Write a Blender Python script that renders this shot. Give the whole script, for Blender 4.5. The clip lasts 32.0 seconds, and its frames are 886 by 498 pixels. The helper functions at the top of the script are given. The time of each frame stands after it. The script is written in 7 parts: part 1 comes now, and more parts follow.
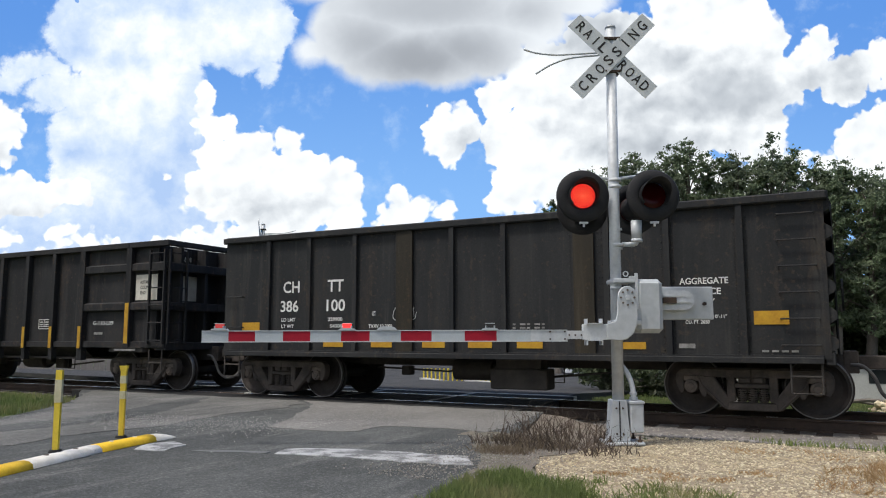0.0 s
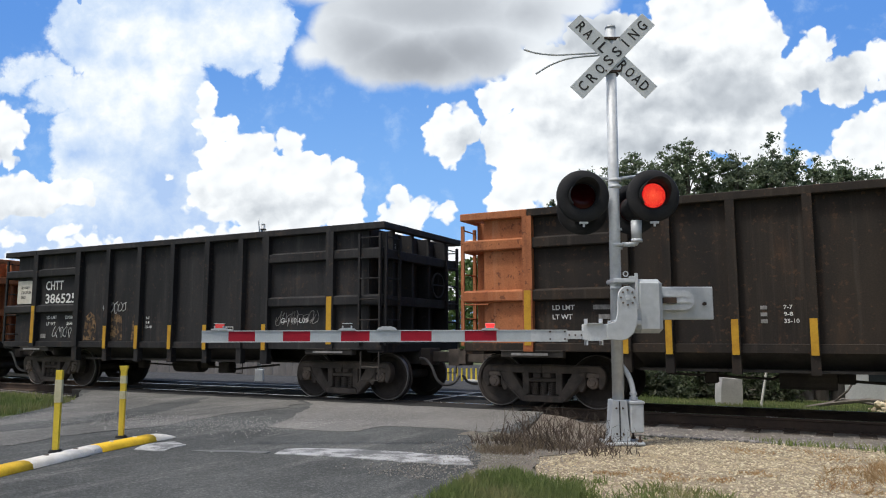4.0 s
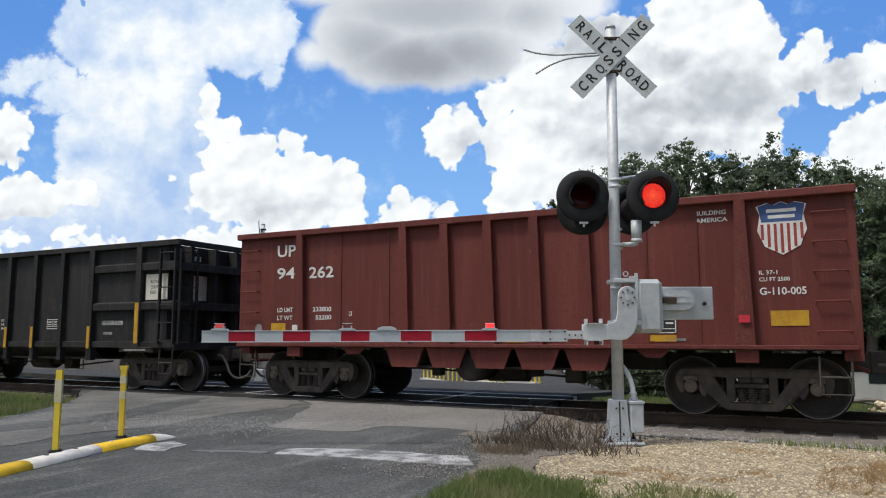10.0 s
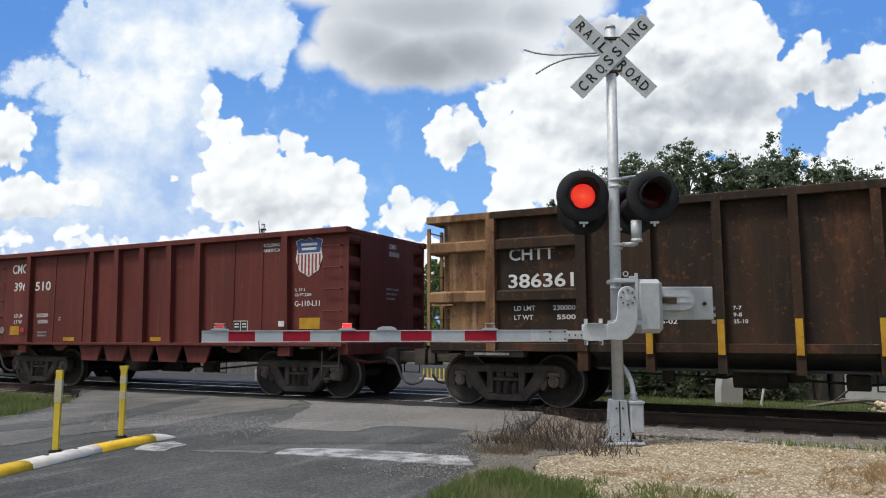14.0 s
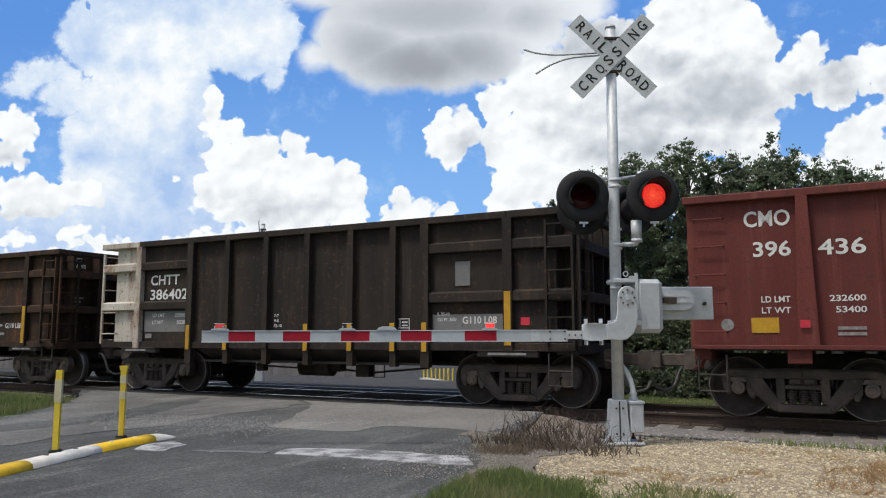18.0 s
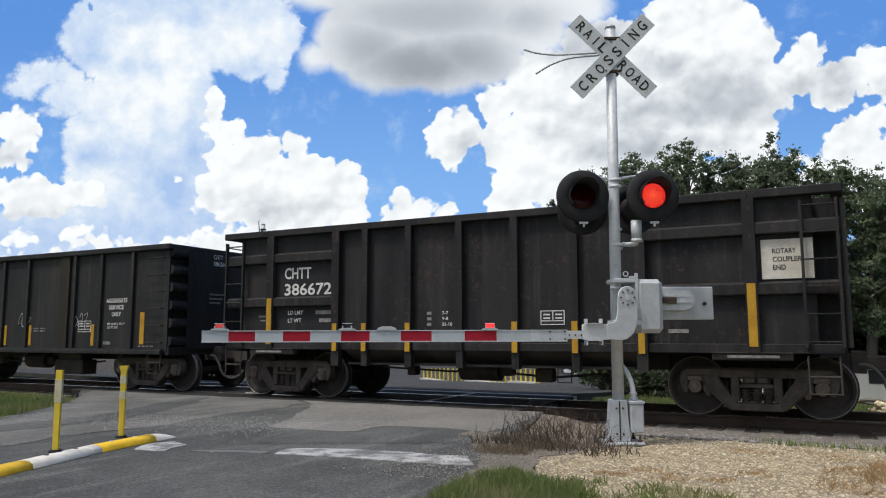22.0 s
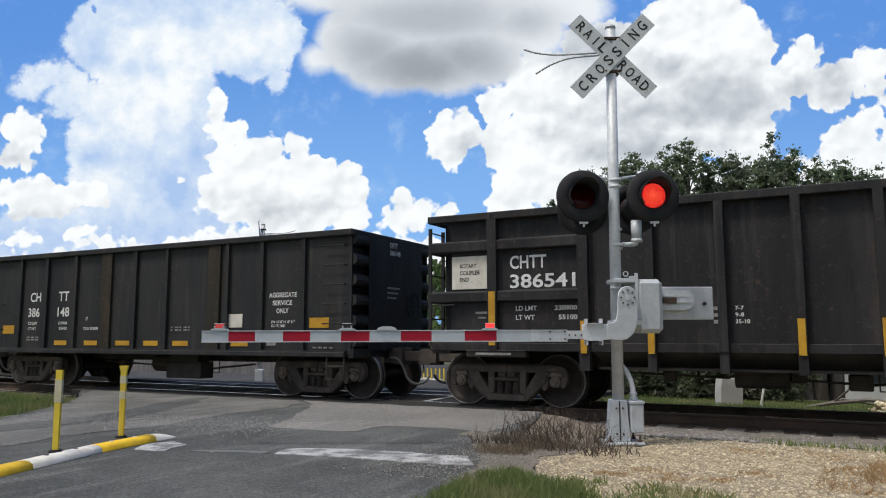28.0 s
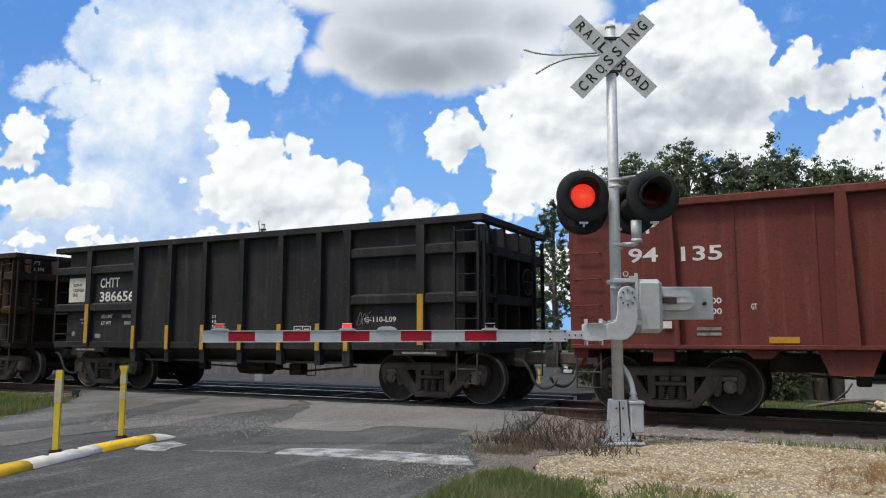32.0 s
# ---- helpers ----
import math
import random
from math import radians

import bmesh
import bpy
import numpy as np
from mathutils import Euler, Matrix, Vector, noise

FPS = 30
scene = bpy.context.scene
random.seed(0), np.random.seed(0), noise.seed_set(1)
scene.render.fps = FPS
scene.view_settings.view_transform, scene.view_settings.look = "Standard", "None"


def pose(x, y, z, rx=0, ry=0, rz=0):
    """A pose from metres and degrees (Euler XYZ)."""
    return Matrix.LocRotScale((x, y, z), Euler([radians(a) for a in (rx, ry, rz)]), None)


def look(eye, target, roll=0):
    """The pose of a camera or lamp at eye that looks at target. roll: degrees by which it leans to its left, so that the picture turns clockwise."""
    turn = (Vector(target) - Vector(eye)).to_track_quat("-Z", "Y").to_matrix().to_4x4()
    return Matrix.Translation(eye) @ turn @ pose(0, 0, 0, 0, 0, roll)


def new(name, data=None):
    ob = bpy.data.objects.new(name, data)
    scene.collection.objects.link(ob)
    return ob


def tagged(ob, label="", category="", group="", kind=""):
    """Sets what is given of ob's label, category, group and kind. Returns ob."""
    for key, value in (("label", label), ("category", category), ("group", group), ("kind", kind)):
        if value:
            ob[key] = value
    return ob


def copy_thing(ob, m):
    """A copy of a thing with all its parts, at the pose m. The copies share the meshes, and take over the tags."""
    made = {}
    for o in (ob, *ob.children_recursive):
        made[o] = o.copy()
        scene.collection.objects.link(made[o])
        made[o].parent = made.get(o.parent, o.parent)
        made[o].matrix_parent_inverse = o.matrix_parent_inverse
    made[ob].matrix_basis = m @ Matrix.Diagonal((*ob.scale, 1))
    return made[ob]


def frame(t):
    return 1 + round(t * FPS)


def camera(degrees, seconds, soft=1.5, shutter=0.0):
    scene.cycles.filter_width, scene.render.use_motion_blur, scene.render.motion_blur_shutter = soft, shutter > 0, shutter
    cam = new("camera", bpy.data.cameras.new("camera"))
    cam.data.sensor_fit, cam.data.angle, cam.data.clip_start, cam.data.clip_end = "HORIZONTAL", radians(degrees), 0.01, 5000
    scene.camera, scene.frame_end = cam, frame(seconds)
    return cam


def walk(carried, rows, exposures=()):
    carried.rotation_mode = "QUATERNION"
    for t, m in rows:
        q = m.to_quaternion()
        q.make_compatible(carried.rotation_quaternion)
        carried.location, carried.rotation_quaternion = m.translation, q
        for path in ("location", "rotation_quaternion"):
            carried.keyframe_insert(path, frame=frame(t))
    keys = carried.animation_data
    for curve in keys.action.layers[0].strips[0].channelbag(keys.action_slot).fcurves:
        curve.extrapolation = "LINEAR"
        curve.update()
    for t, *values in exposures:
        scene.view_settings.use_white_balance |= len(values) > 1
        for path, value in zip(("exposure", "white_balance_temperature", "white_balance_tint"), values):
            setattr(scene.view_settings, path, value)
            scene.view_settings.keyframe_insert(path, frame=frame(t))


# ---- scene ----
cam = camera(62.06, 32.0, soft=1.1)
EYE = (0.0, -13.272, 1.245)
AIM = (-math.sin(radians(27.469)) * math.cos(radians(6.71)), math.cos(radians(27.469)) * math.cos(radians(6.71)), math.sin(radians(6.71)))
CAM_POSE = look(EYE, [e + 10 * a for e, a in zip(EYE, AIM)], -0.078)
walk(cam, [(0.0, CAM_POSE), (32.0, CAM_POSE)], exposures=[(0.0, 0.13), (6.0, 0.05), (13.0, 0.02), (18.0, 0.0), (32.0, 0.0)])

# ---------------------------------------------------------------- light
SUN_EL, SUN_AZ = radians(66), radians(-145)
world = bpy.data.worlds.new("sky")
scene.world = world
world.use_nodes = True
wn = world.node_tree
sky = wn.nodes.new("ShaderNodeTexSky")
sky.sky_type, sky.sun_disc = "NISHITA", False
sky.sun_elevation, sky.sun_rotation = SUN_EL, SUN_AZ
sky.air_density, sky.dust_density, sky.ozone_density = 1.0, 4.0, 0.8
wn.links.new(sky.outputs["Color"], wn.nodes["Background"].inputs["Color"])
wn.nodes["Background"].inputs["Strength"].default_value = 0.135
sun = new("sun", bpy.data.lights.new("sun", "SUN"))
sun.data.energy, sun.data.angle, sun.data.color = 2.3, radians(9), (1.0, 0.985, 0.95)
sun.matrix_world = look((math.sin(SUN_AZ) * math.cos(SUN_EL) * 50, math.cos(SUN_AZ) * math.cos(SUN_EL) * 50, math.sin(SUN_EL) * 50), (0, 0, 0))


# ---------------------------------------------------------------- materials
def shader(name):
    m = bpy.data.materials.new(name)
    m.use_nodes = True
    nt = m.node_tree
    return m, nt, nt.nodes["Principled BSDF"]


def put(socket, value):
    if hasattr(value, "is_linked"):
        socket.id_data.links.new(value, socket)
    elif isinstance(value, (tuple, list)) and len(value) == 3 and socket.type == "RGBA":
        socket.default_value = (*value, 1)
    else:
        socket.default_value = value


def math_node(nt, op, a, b=0.0, clamp=False):
    n = nt.nodes.new("ShaderNodeMath")
    n.operation, n.use_clamp = op, clamp
    put(n.inputs[0], a)
    put(n.inputs[1], b)
    return n.outputs[0]


def vec_node(nt, op, a, b):
    n = nt.nodes.new("ShaderNodeVectorMath")
    n.operation = op
    put(n.inputs[0], a)
    put(n.inputs[1], b)
    return n.outputs["Value"] if op == "LENGTH" else n.outputs[0]


def ramp(nt, fac, lo, hi, smooth=True):
    n = nt.nodes.new("ShaderNodeMapRange")
    n.interpolation_type = "SMOOTHSTEP" if smooth else "LINEAR"
    put(n.inputs[0], fac)
    n.inputs[1].default_value, n.inputs[2].default_value = lo, hi
    return n.outputs[0]


def blend(nt, fac, a, b, mode="MIX"):
    n = nt.nodes.new("ShaderNodeMix")
    n.data_type, n.blend_type = "RGBA", mode
    put(n.inputs[0], fac)
    put(n.inputs[6], a)
    put(n.inputs[7], b)
    return n.outputs[2]


def grain(nt, vec, scale, detail=5.0, rough=0.6):
    n = nt.nodes.new("ShaderNodeTexNoise")
    put(n.inputs["Vector"], vec)
    n.inputs["Scale"].default_value, n.inputs["Detail"].default_value, n.inputs["Roughness"].default_value = scale, detail, rough
    return n.outputs[0]


def coords(nt, vary=True, stretch=(1, 1, 1)):
    v = nt.nodes.new("ShaderNodeTexCoord").outputs["Object"]
    if vary:
        info = nt.nodes.new("ShaderNodeObjectInfo")
        c = nt.nodes.new("ShaderNodeCombineXYZ")
        k = math_node(nt, "MULTIPLY", info.outputs["Random"], 37.0)
        for i in range(3):
            put(c.inputs[i], k)
        v = vec_node(nt, "ADD", v, c.outputs[0])
    return vec_node(nt, "MULTIPLY", v, stretch) if stretch != (1, 1, 1) else v


def bumped(nt, bsdf, height, strength, distance=0.02):
    n = nt.nodes.new("ShaderNodeBump")
    n.inputs["Strength"].default_value, n.inputs["Distance"].default_value = strength, distance
    put(n.inputs["Height"], height)
    put(bsdf.inputs["Normal"], n.outputs[0])


def surface(name, c1, c2, scale=2.0, rough=0.7, metal=0.0, bump=0.15, fine=30.0, c3=None, cover=(0.55, 0.75), stretch=(1, 1, 1), vary=True, spread=(0.35, 0.7)):
    """Two-scale painted or natural surface: c1 and c2 blend at the large scale, c3 covers patches."""
    m, nt, b = shader(name)
    v = coords(nt, vary)
    w = vec_node(nt, "MULTIPLY", v, stretch) if stretch != (1, 1, 1) else v
    big, small = grain(nt, w, scale), grain(nt, v, fine, 4.0)
    col = blend(nt, ramp(nt, big, *spread), c1, c2)
    if c3:
        patch = grain(nt, vec_node(nt, "ADD", w, (7.3, 1.9, 4.1)), scale * 1.7, 7.0, 0.7)
        col = blend(nt, ramp(nt, patch, *cover), col, c3)
    k = math_node(nt, "ADD", math_node(nt, "MULTIPLY", small, 0.5), 0.75)
    mul = nt.nodes.new("ShaderNodeCombineXYZ")
    for i in range(3):
        put(mul.inputs[i], k)
    put(b.inputs["Base Color"], blend(nt, 1.0, col, mul.outputs[0], "MULTIPLY"))
    put(b.inputs["Roughness"], math_node(nt, "ADD", math_node(nt, "MULTIPLY", big, 0.2), rough - 0.1, True))
    b.inputs["Metallic"].default_value = metal
    b.inputs["Specular IOR Level"].default_value = 0.2
    bumped(nt, b, small, bump)
    return m


def car_paint(name, c1, c2, rust, pale, scale=1.1, rough=0.7, cover=(0.53, 0.8)):
    """Old railway paint: broad fading, runs of dirt down the plate, rust blooms, chips and pale scuffs."""
    m, nt, b = shader(name)
    v = coords(nt, True)
    w = vec_node(nt, "MULTIPLY", v, (1, 1, 0.22))
    runs = vec_node(nt, "MULTIPLY", v, (1, 1, 0.05))
    big, bloom = grain(nt, w, scale), grain(nt, vec_node(nt, "ADD", w, (7.3, 1.9, 4.1)), scale * 1.7, 8.0, 0.72)
    streak, chips, fine = grain(nt, runs, 7.0, 6.0, 0.65), grain(nt, v, 11.0, 6.0, 0.65), grain(nt, v, 45.0, 4.0)
    col = blend(nt, ramp(nt, big, 0.35, 0.7), c1, c2)
    col = blend(nt, ramp(nt, bloom, *cover), col, rust)
    col = blend(nt, math_node(nt, "MULTIPLY", ramp(nt, streak, 0.52, 0.74), 0.42), col, pale)
    col = blend(nt, math_node(nt, "MULTIPLY", ramp(nt, math_node(nt, "ADD", chips, math_node(nt, "MULTIPLY", bloom, 0.35)), 0.75, 0.84), 0.8), col, rust)
    scuff = grain(nt, vec_node(nt, "ADD", v, (3.1, 8.2, 5.7)), 5.0, 9.0, 0.75)
    col = blend(nt, math_node(nt, "MULTIPLY", ramp(nt, scuff, 0.61, 0.7), 0.6), col, pale)
    k = math_node(nt, "ADD", math_node(nt, "MULTIPLY", fine, 0.9), math_node(nt, "ADD", math_node(nt, "MULTIPLY", streak, 0.6), 0.27))
    c = nt.nodes.new("ShaderNodeCombineXYZ")
    for i in range(3):
        put(c.inputs[i], k)
    put(b.inputs["Base Color"], blend(nt, 1.0, col, c.outputs[0], "MULTIPLY"))
    put(b.inputs["Roughness"], math_node(nt, "ADD", math_node(nt, "MULTIPLY", streak, 0.3), rough - 0.15, True))
    b.inputs["Specular IOR Level"].default_value = 0.25
    dents = grain(nt, v, 1.3, 2.0)
    bumped(nt, b, math_node(nt, "ADD", math_node(nt, "MULTIPLY", fine, 0.06), dents), 0.35, 0.05)
    return m


def glow(name, colour, strength):
    m, nt, b = shader(name)
    b.inputs["Base Color"].default_value = (0.03, 0.004, 0.004, 1)
    b.inputs["Emission Color"].default_value = (*colour, 1)
    b.inputs["Emission Strength"].default_value = strength
    b.inputs["Specular IOR Level"].default_value = 0.0
    b.inputs["Roughness"].default_value = 1.0
    return m


DOWN = (1, 1, 0.22)
M = {
    "black": car_paint("weathered_black_paint", (0.014, 0.014, 0.015), (0.029, 0.028, 0.028), (0.055, 0.038, 0.029), (0.063, 0.060, 0.057), 1.5),
    "slate": car_paint("faded_slate_paint", (0.017, 0.018, 0.019), (0.031, 0.031, 0.030), (0.050, 0.039, 0.029), (0.066, 0.062, 0.054), 1.2),
    "brown": car_paint("rusted_brown_paint", (0.023, 0.016, 0.011), (0.054, 0.029, 0.016), (0.115, 0.048, 0.021), (0.07, 0.052, 0.037), 1.1, 0.78, (0.5, 0.77)),
    "soot": car_paint("dark_brown_paint", (0.018, 0.015, 0.013), (0.036, 0.027, 0.019), (0.076, 0.042, 0.023), (0.067, 0.055, 0.042), 1.1, 0.78),
    "olive": car_paint("olive_brown_paint", (0.022, 0.02, 0.015), (0.036, 0.03, 0.02), (0.06, 0.04, 0.022), (0.07, 0.058, 0.042), 1.1, 0.78),
    "red": car_paint("oxide_red_paint", (0.113, 0.027, 0.021), (0.151, 0.038, 0.029), (0.084, 0.030, 0.024), (0.168, 0.071, 0.059), 0.9, 0.64),
    "orange": car_paint("rusted_orange_paint", (0.32, 0.105, 0.042), (0.4, 0.15, 0.062), (0.13, 0.05, 0.027), (0.36, 0.2, 0.12), 1.0, 0.75),
    "tan": car_paint("bare_tan_steel", (0.3, 0.175, 0.085), (0.2, 0.105, 0.048), (0.1, 0.045, 0.022), (0.42, 0.32, 0.21), 1.0, 0.75, (0.46, 0.68)),
    "chalk": car_paint("flaking_white_paint", (0.52, 0.48, 0.41), (0.42, 0.37, 0.3), (0.22, 0.1, 0.05), (0.55, 0.52, 0.46), 1.2, 0.75, (0.5, 0.7)),
    "truck": surface("brake_dust_steel", (0.07, 0.06, 0.052), (0.13, 0.108, 0.09), 3.0, 0.8, 0.1, 0.25, 40, (0.17, 0.125, 0.095), (0.55, 0.8)),
    # wheel colour is darkened to carry the shade behind the side frames
    "wheel": surface("shaded_worn_wheel_steel", (0.04, 0.035, 0.031), (0.07, 0.058, 0.05), 3.0, 0.6, 0.3, 0.1, 30, (0.04, 0.03, 0.024), (0.5, 0.8)),
    "rim": surface("polished_wheel_rim", (0.2, 0.187, 0.172), (0.28, 0.262, 0.24), 5.0, 0.4, 0.5, 0.05, 40),
    "cap": surface("bearing_cap_steel", (0.13, 0.108, 0.09), (0.22, 0.175, 0.14), 6.0, 0.6, 0.3, 0.1, 40),
    "under": surface("underframe_grime", (0.05, 0.045, 0.04), (0.085, 0.075, 0.064), 2.0, 0.85, 0, 0.2, 30),
    "letter": surface("stencil_white_paint", (0.72, 0.72, 0.69), (0.6, 0.59, 0.55), 5.0, 0.7, 0, 0.05, 40),
    "dull": surface("dirty_stencil_paint", (0.3, 0.29, 0.275), (0.16, 0.155, 0.145), 9.0, 0.7, 0, 0.05, 40),
    "panel": surface("dirty_white_panel", (0.66, 0.63, 0.55), (0.52, 0.48, 0.4), 3.0, 0.7, 0, 0.05, 40, (0.3, 0.22, 0.15), (0.62, 0.75)),
    "panel_grey": surface("grey_repaint", (0.16, 0.16, 0.155), (0.2, 0.2, 0.19), 3.0, 0.7, 0, 0.05, 40, (0.1, 0.085, 0.07), (0.6, 0.75)),
    "hose": surface("dusty_rubber", (0.11, 0.105, 0.1), (0.2, 0.19, 0.175), 3.0, 0.85, 0, 0.1, 40),
    "ink": surface("black_stencil", (0.03, 0.03, 0.03), (0.05, 0.045, 0.04), 5.0, 0.7, 0, 0.05, 40),
    "yellow": surface("dirty_yellow_reflector", (0.52, 0.3, 0.03), (0.42, 0.22, 0.025), 4.0, 0.55, 0, 0.05, 30, (0.18, 0.1, 0.03), (0.58, 0.8)),
    "shield_blue": surface("shield_blue_paint", (0.06, 0.1, 0.24), (0.08, 0.12, 0.26), 3.0, 0.6, 0, 0.05, 30),
    "shield_red": surface("shield_red_paint", (0.34, 0.07, 0.06), (0.28, 0.06, 0.05), 3.0, 0.6, 0, 0.05, 30),
    "tag_red": surface("red_reflector", (0.6, 0.05, 0.07), (0.5, 0.04, 0.06), 4.0, 0.4, 0, 0.05, 30),
    "rail": surface("rail_steel", (0.06, 0.045, 0.036), (0.1, 0.07, 0.052), 2.0, 0.75, 0.3, 0.15, 30),
    "railtop": surface("polished_rail_head", (0.5, 0.5, 0.5), (0.6, 0.6, 0.6), 2.0, 0.25, 1.0, 0.02, 30),
    "tie": surface("creosoted_timber", (0.045, 0.037, 0.03), (0.085, 0.07, 0.058), 2.5, 0.9, 0, 0.4, 25, (0.14, 0.12, 0.1), (0.6, 0.8), (0.3, 1, 1)),
    "galv": surface("galvanised_steel", (0.5, 0.52, 0.525), (0.6, 0.615, 0.61), 4.0, 0.45, 0.1, 0.03, 18, (0.42, 0.44, 0.43), (0.58, 0.8), DOWN),
    "galv_paint": surface("grey_enamel", (0.45, 0.475, 0.48), (0.5, 0.522, 0.525), 1.5, 0.5, 0.0, 0.02, 9, (0.38, 0.4, 0.41), (0.62, 0.85)),
    "matt_black": surface("matt_black_paint", (0.02, 0.02, 0.021), (0.032, 0.032, 0.033), 4.0, 0.7, 0, 0.05, 50),
    "lens": surface("unlit_red_lens", (0.05, 0.004, 0.004), (0.035, 0.003, 0.003), 6.0, 0.25, 0, 0.05, 90),
    "sign_white": surface("sign_sheeting", (0.6, 0.62, 0.61), (0.55, 0.57, 0.56), 3.0, 0.5, 0, 0.03, 60),
    "arm_grey": surface("arm_white_sheeting", (0.48, 0.52, 0.53), (0.43, 0.465, 0.475), 5.0, 0.45, 0, 0.03, 80),
    "arm_red": surface("arm_red_sheeting", (0.36, 0.014, 0.03), (0.3, 0.012, 0.025), 5.0, 0.45, 0, 0.03, 80),
    "kerb_white": surface("scuffed_white_paint", (0.72, 0.7, 0.64), (0.6, 0.57, 0.5), 6.0, 0.75, 0, 0.2, 60, (0.3, 0.28, 0.25), (0.62, 0.72)),
    "kerb_yellow": surface("scuffed_yellow_paint", (0.78, 0.5, 0.03), (0.66, 0.4, 0.03), 6.0, 0.7, 0, 0.2, 60, (0.25, 0.19, 0.08), (0.64, 0.74)),
    "post_yellow": surface("faded_yellow_plastic", (0.72, 0.55, 0.06), (0.6, 0.44, 0.05), 5.0, 0.55, 0, 0.05, 50, (0.35, 0.3, 0.16), (0.6, 0.8), DOWN),
    "bark": surface("grey_bark", (0.1, 0.085, 0.07), (0.2, 0.18, 0.155), 3.0, 0.9, 0, 0.5, 18, None, (0, 1), (1, 1, 0.3)),
    "twig": surface("dry_twigs", (0.06, 0.047, 0.037), (0.13, 0.1, 0.075), 8.0, 0.9, 0, 0.2, 40),
    "board": surface("weathered_boards", (0.19, 0.175, 0.16), (0.26, 0.24, 0.22), 1.5, 0.9, 0, 0.2, 20, (0.2, 0.18, 0.16), (0.55, 0.8), DOWN),
    "concrete": surface("pale_concrete", (0.4, 0.39, 0.36), (0.5, 0.48, 0.44), 2.0, 0.9, 0, 0.2, 40, (0.28, 0.26, 0.23), (0.6, 0.8)),
    "white_car": surface("white_car_paint", (0.75, 0.76, 0.77), (0.7, 0.71, 0.72), 1.0, 0.3, 0, 0.01, 60),
    "glass": surface("dark_window_glass", (0.015, 0.018, 0.02), (0.02, 0.023, 0.025), 1.0, 0.12, 0, 0.0, 30),
    "rubber": surface("tyre_rubber", (0.015, 0.015, 0.015), (0.025, 0.025, 0.025), 3.0, 0.85, 0, 0.1, 60),
    "wall_white": surface("white_siding", (0.42, 0.42, 0.4), (0.36, 0.36, 0.34), 1.0, 0.8, 0, 0.1, 30, (0.25, 0.245, 0.22), (0.6, 0.85), DOWN),
    "graffiti": surface("white_spray_paint", (0.6, 0.6, 0.58), (0.5, 0.5, 0.48), 5.0, 0.6, 0, 0.02, 60),
    "graffiti_tan": surface("tan_spray_paint", (0.22, 0.14, 0.07), (0.09, 0.055, 0.032), 5.0, 0.7, 0, 0.02, 30, (0.03, 0.026, 0.023), (0.44, 0.54)),
    "graffiti_yellow": surface("yellow_spray_paint", (0.26, 0.2, 0.07), (0.33, 0.28, 0.18), 6.0, 0.7, 0, 0.02, 30, (0.06, 0.042, 0.026), (0.48, 0.56)),
    "led": glow("lit_red_field", (1.0, 0.004, 0.014), 0.6),
    "led_dot": glow("lit_red_diode", (1.0, 0.18, 0.08), 2.1),
    "arm_lit": glow("lit_arm_lamp", (1.0, 0.03, 0.03), 2.4),
    "arm_dim": glow("dim_arm_lamp", (0.75, 0.1, 0.1), 0.6),
}


def ground_material(name, soil, dry, turf, turf_lo, turf_hi):
    m, nt, b = shader(name)
    v = coords(nt, False)
    n1, n2, n3 = grain(nt, v, 0.35, 6), grain(nt, v, 6.0, 6), grain(nt, v, 60.0, 3)
    col = blend(nt, ramp(nt, n2, 0.35, 0.7), soil, dry)
    col = blend(nt, ramp(nt, math_node(nt, "ADD", n1, math_node(nt, "MULTIPLY", n2, 0.25)), turf_lo, turf_hi), col, turf)
    k = math_node(nt, "ADD", math_node(nt, "MULTIPLY", n3, 0.9), 0.55)
    c = nt.nodes.new("ShaderNodeCombineXYZ")
    for i in range(3):
        put(c.inputs[i], k)
    put(b.inputs["Base Color"], blend(nt, 1.0, col, c.outputs[0], "MULTIPLY"))
    b.inputs["Roughness"].default_value = 0.95
    bumped(nt, b, n3, 0.6, 0.03)
    return m


def asphalt_material(name, dark, light, worn):
    """Asphalt: stones of the aggregate, worn and oily areas, and streaks along the road."""
    m, nt, b = shader(name)
    v = coords(nt, False)
    along = vec_node(nt, "MULTIPLY", v, (0.8, 0.14, 1.0))
    n1, n2, n3 = grain(nt, v, 0.5, 7, 0.65), grain(nt, along, 3.0, 7, 0.7), grain(nt, v, 24.0, 5, 0.7)
    vor = nt.nodes.new("ShaderNodeTexVoronoi")
    put(vor.inputs["Vector"], v)
    vor.inputs["Scale"].default_value = 75.0
    col = blend(nt, ramp(nt, n1, 0.35, 0.68), dark, light)
    col = blend(nt, ramp(nt, n2, 0.5, 0.72), col, worn)
    bit = nt.nodes.new("ShaderNodeSeparateColor")
    put(bit.inputs[0], vor.outputs["Color"])
    k = math_node(nt, "ADD", math_node(nt, "MULTIPLY", math_node(nt, "POWER", bit.outputs[0], 3.0), 0.7), 0.78)
    k = math_node(nt, "MULTIPLY", k, math_node(nt, "ADD", math_node(nt, "MULTIPLY", n3, 0.8), 0.6))
    c = nt.nodes.new("ShaderNodeCombineXYZ")
    for i in range(3):
        put(c.inputs[i], k)
    put(b.inputs["Base Color"], blend(nt, 1.0, col, c.outputs[0], "MULTIPLY"))
    b.inputs["Roughness"].default_value = 0.95
    b.inputs["Specular IOR Level"].default_value = 0.06
    bumped(nt, b, vor.outputs["Distance"], 0.5, 0.01)
    return m


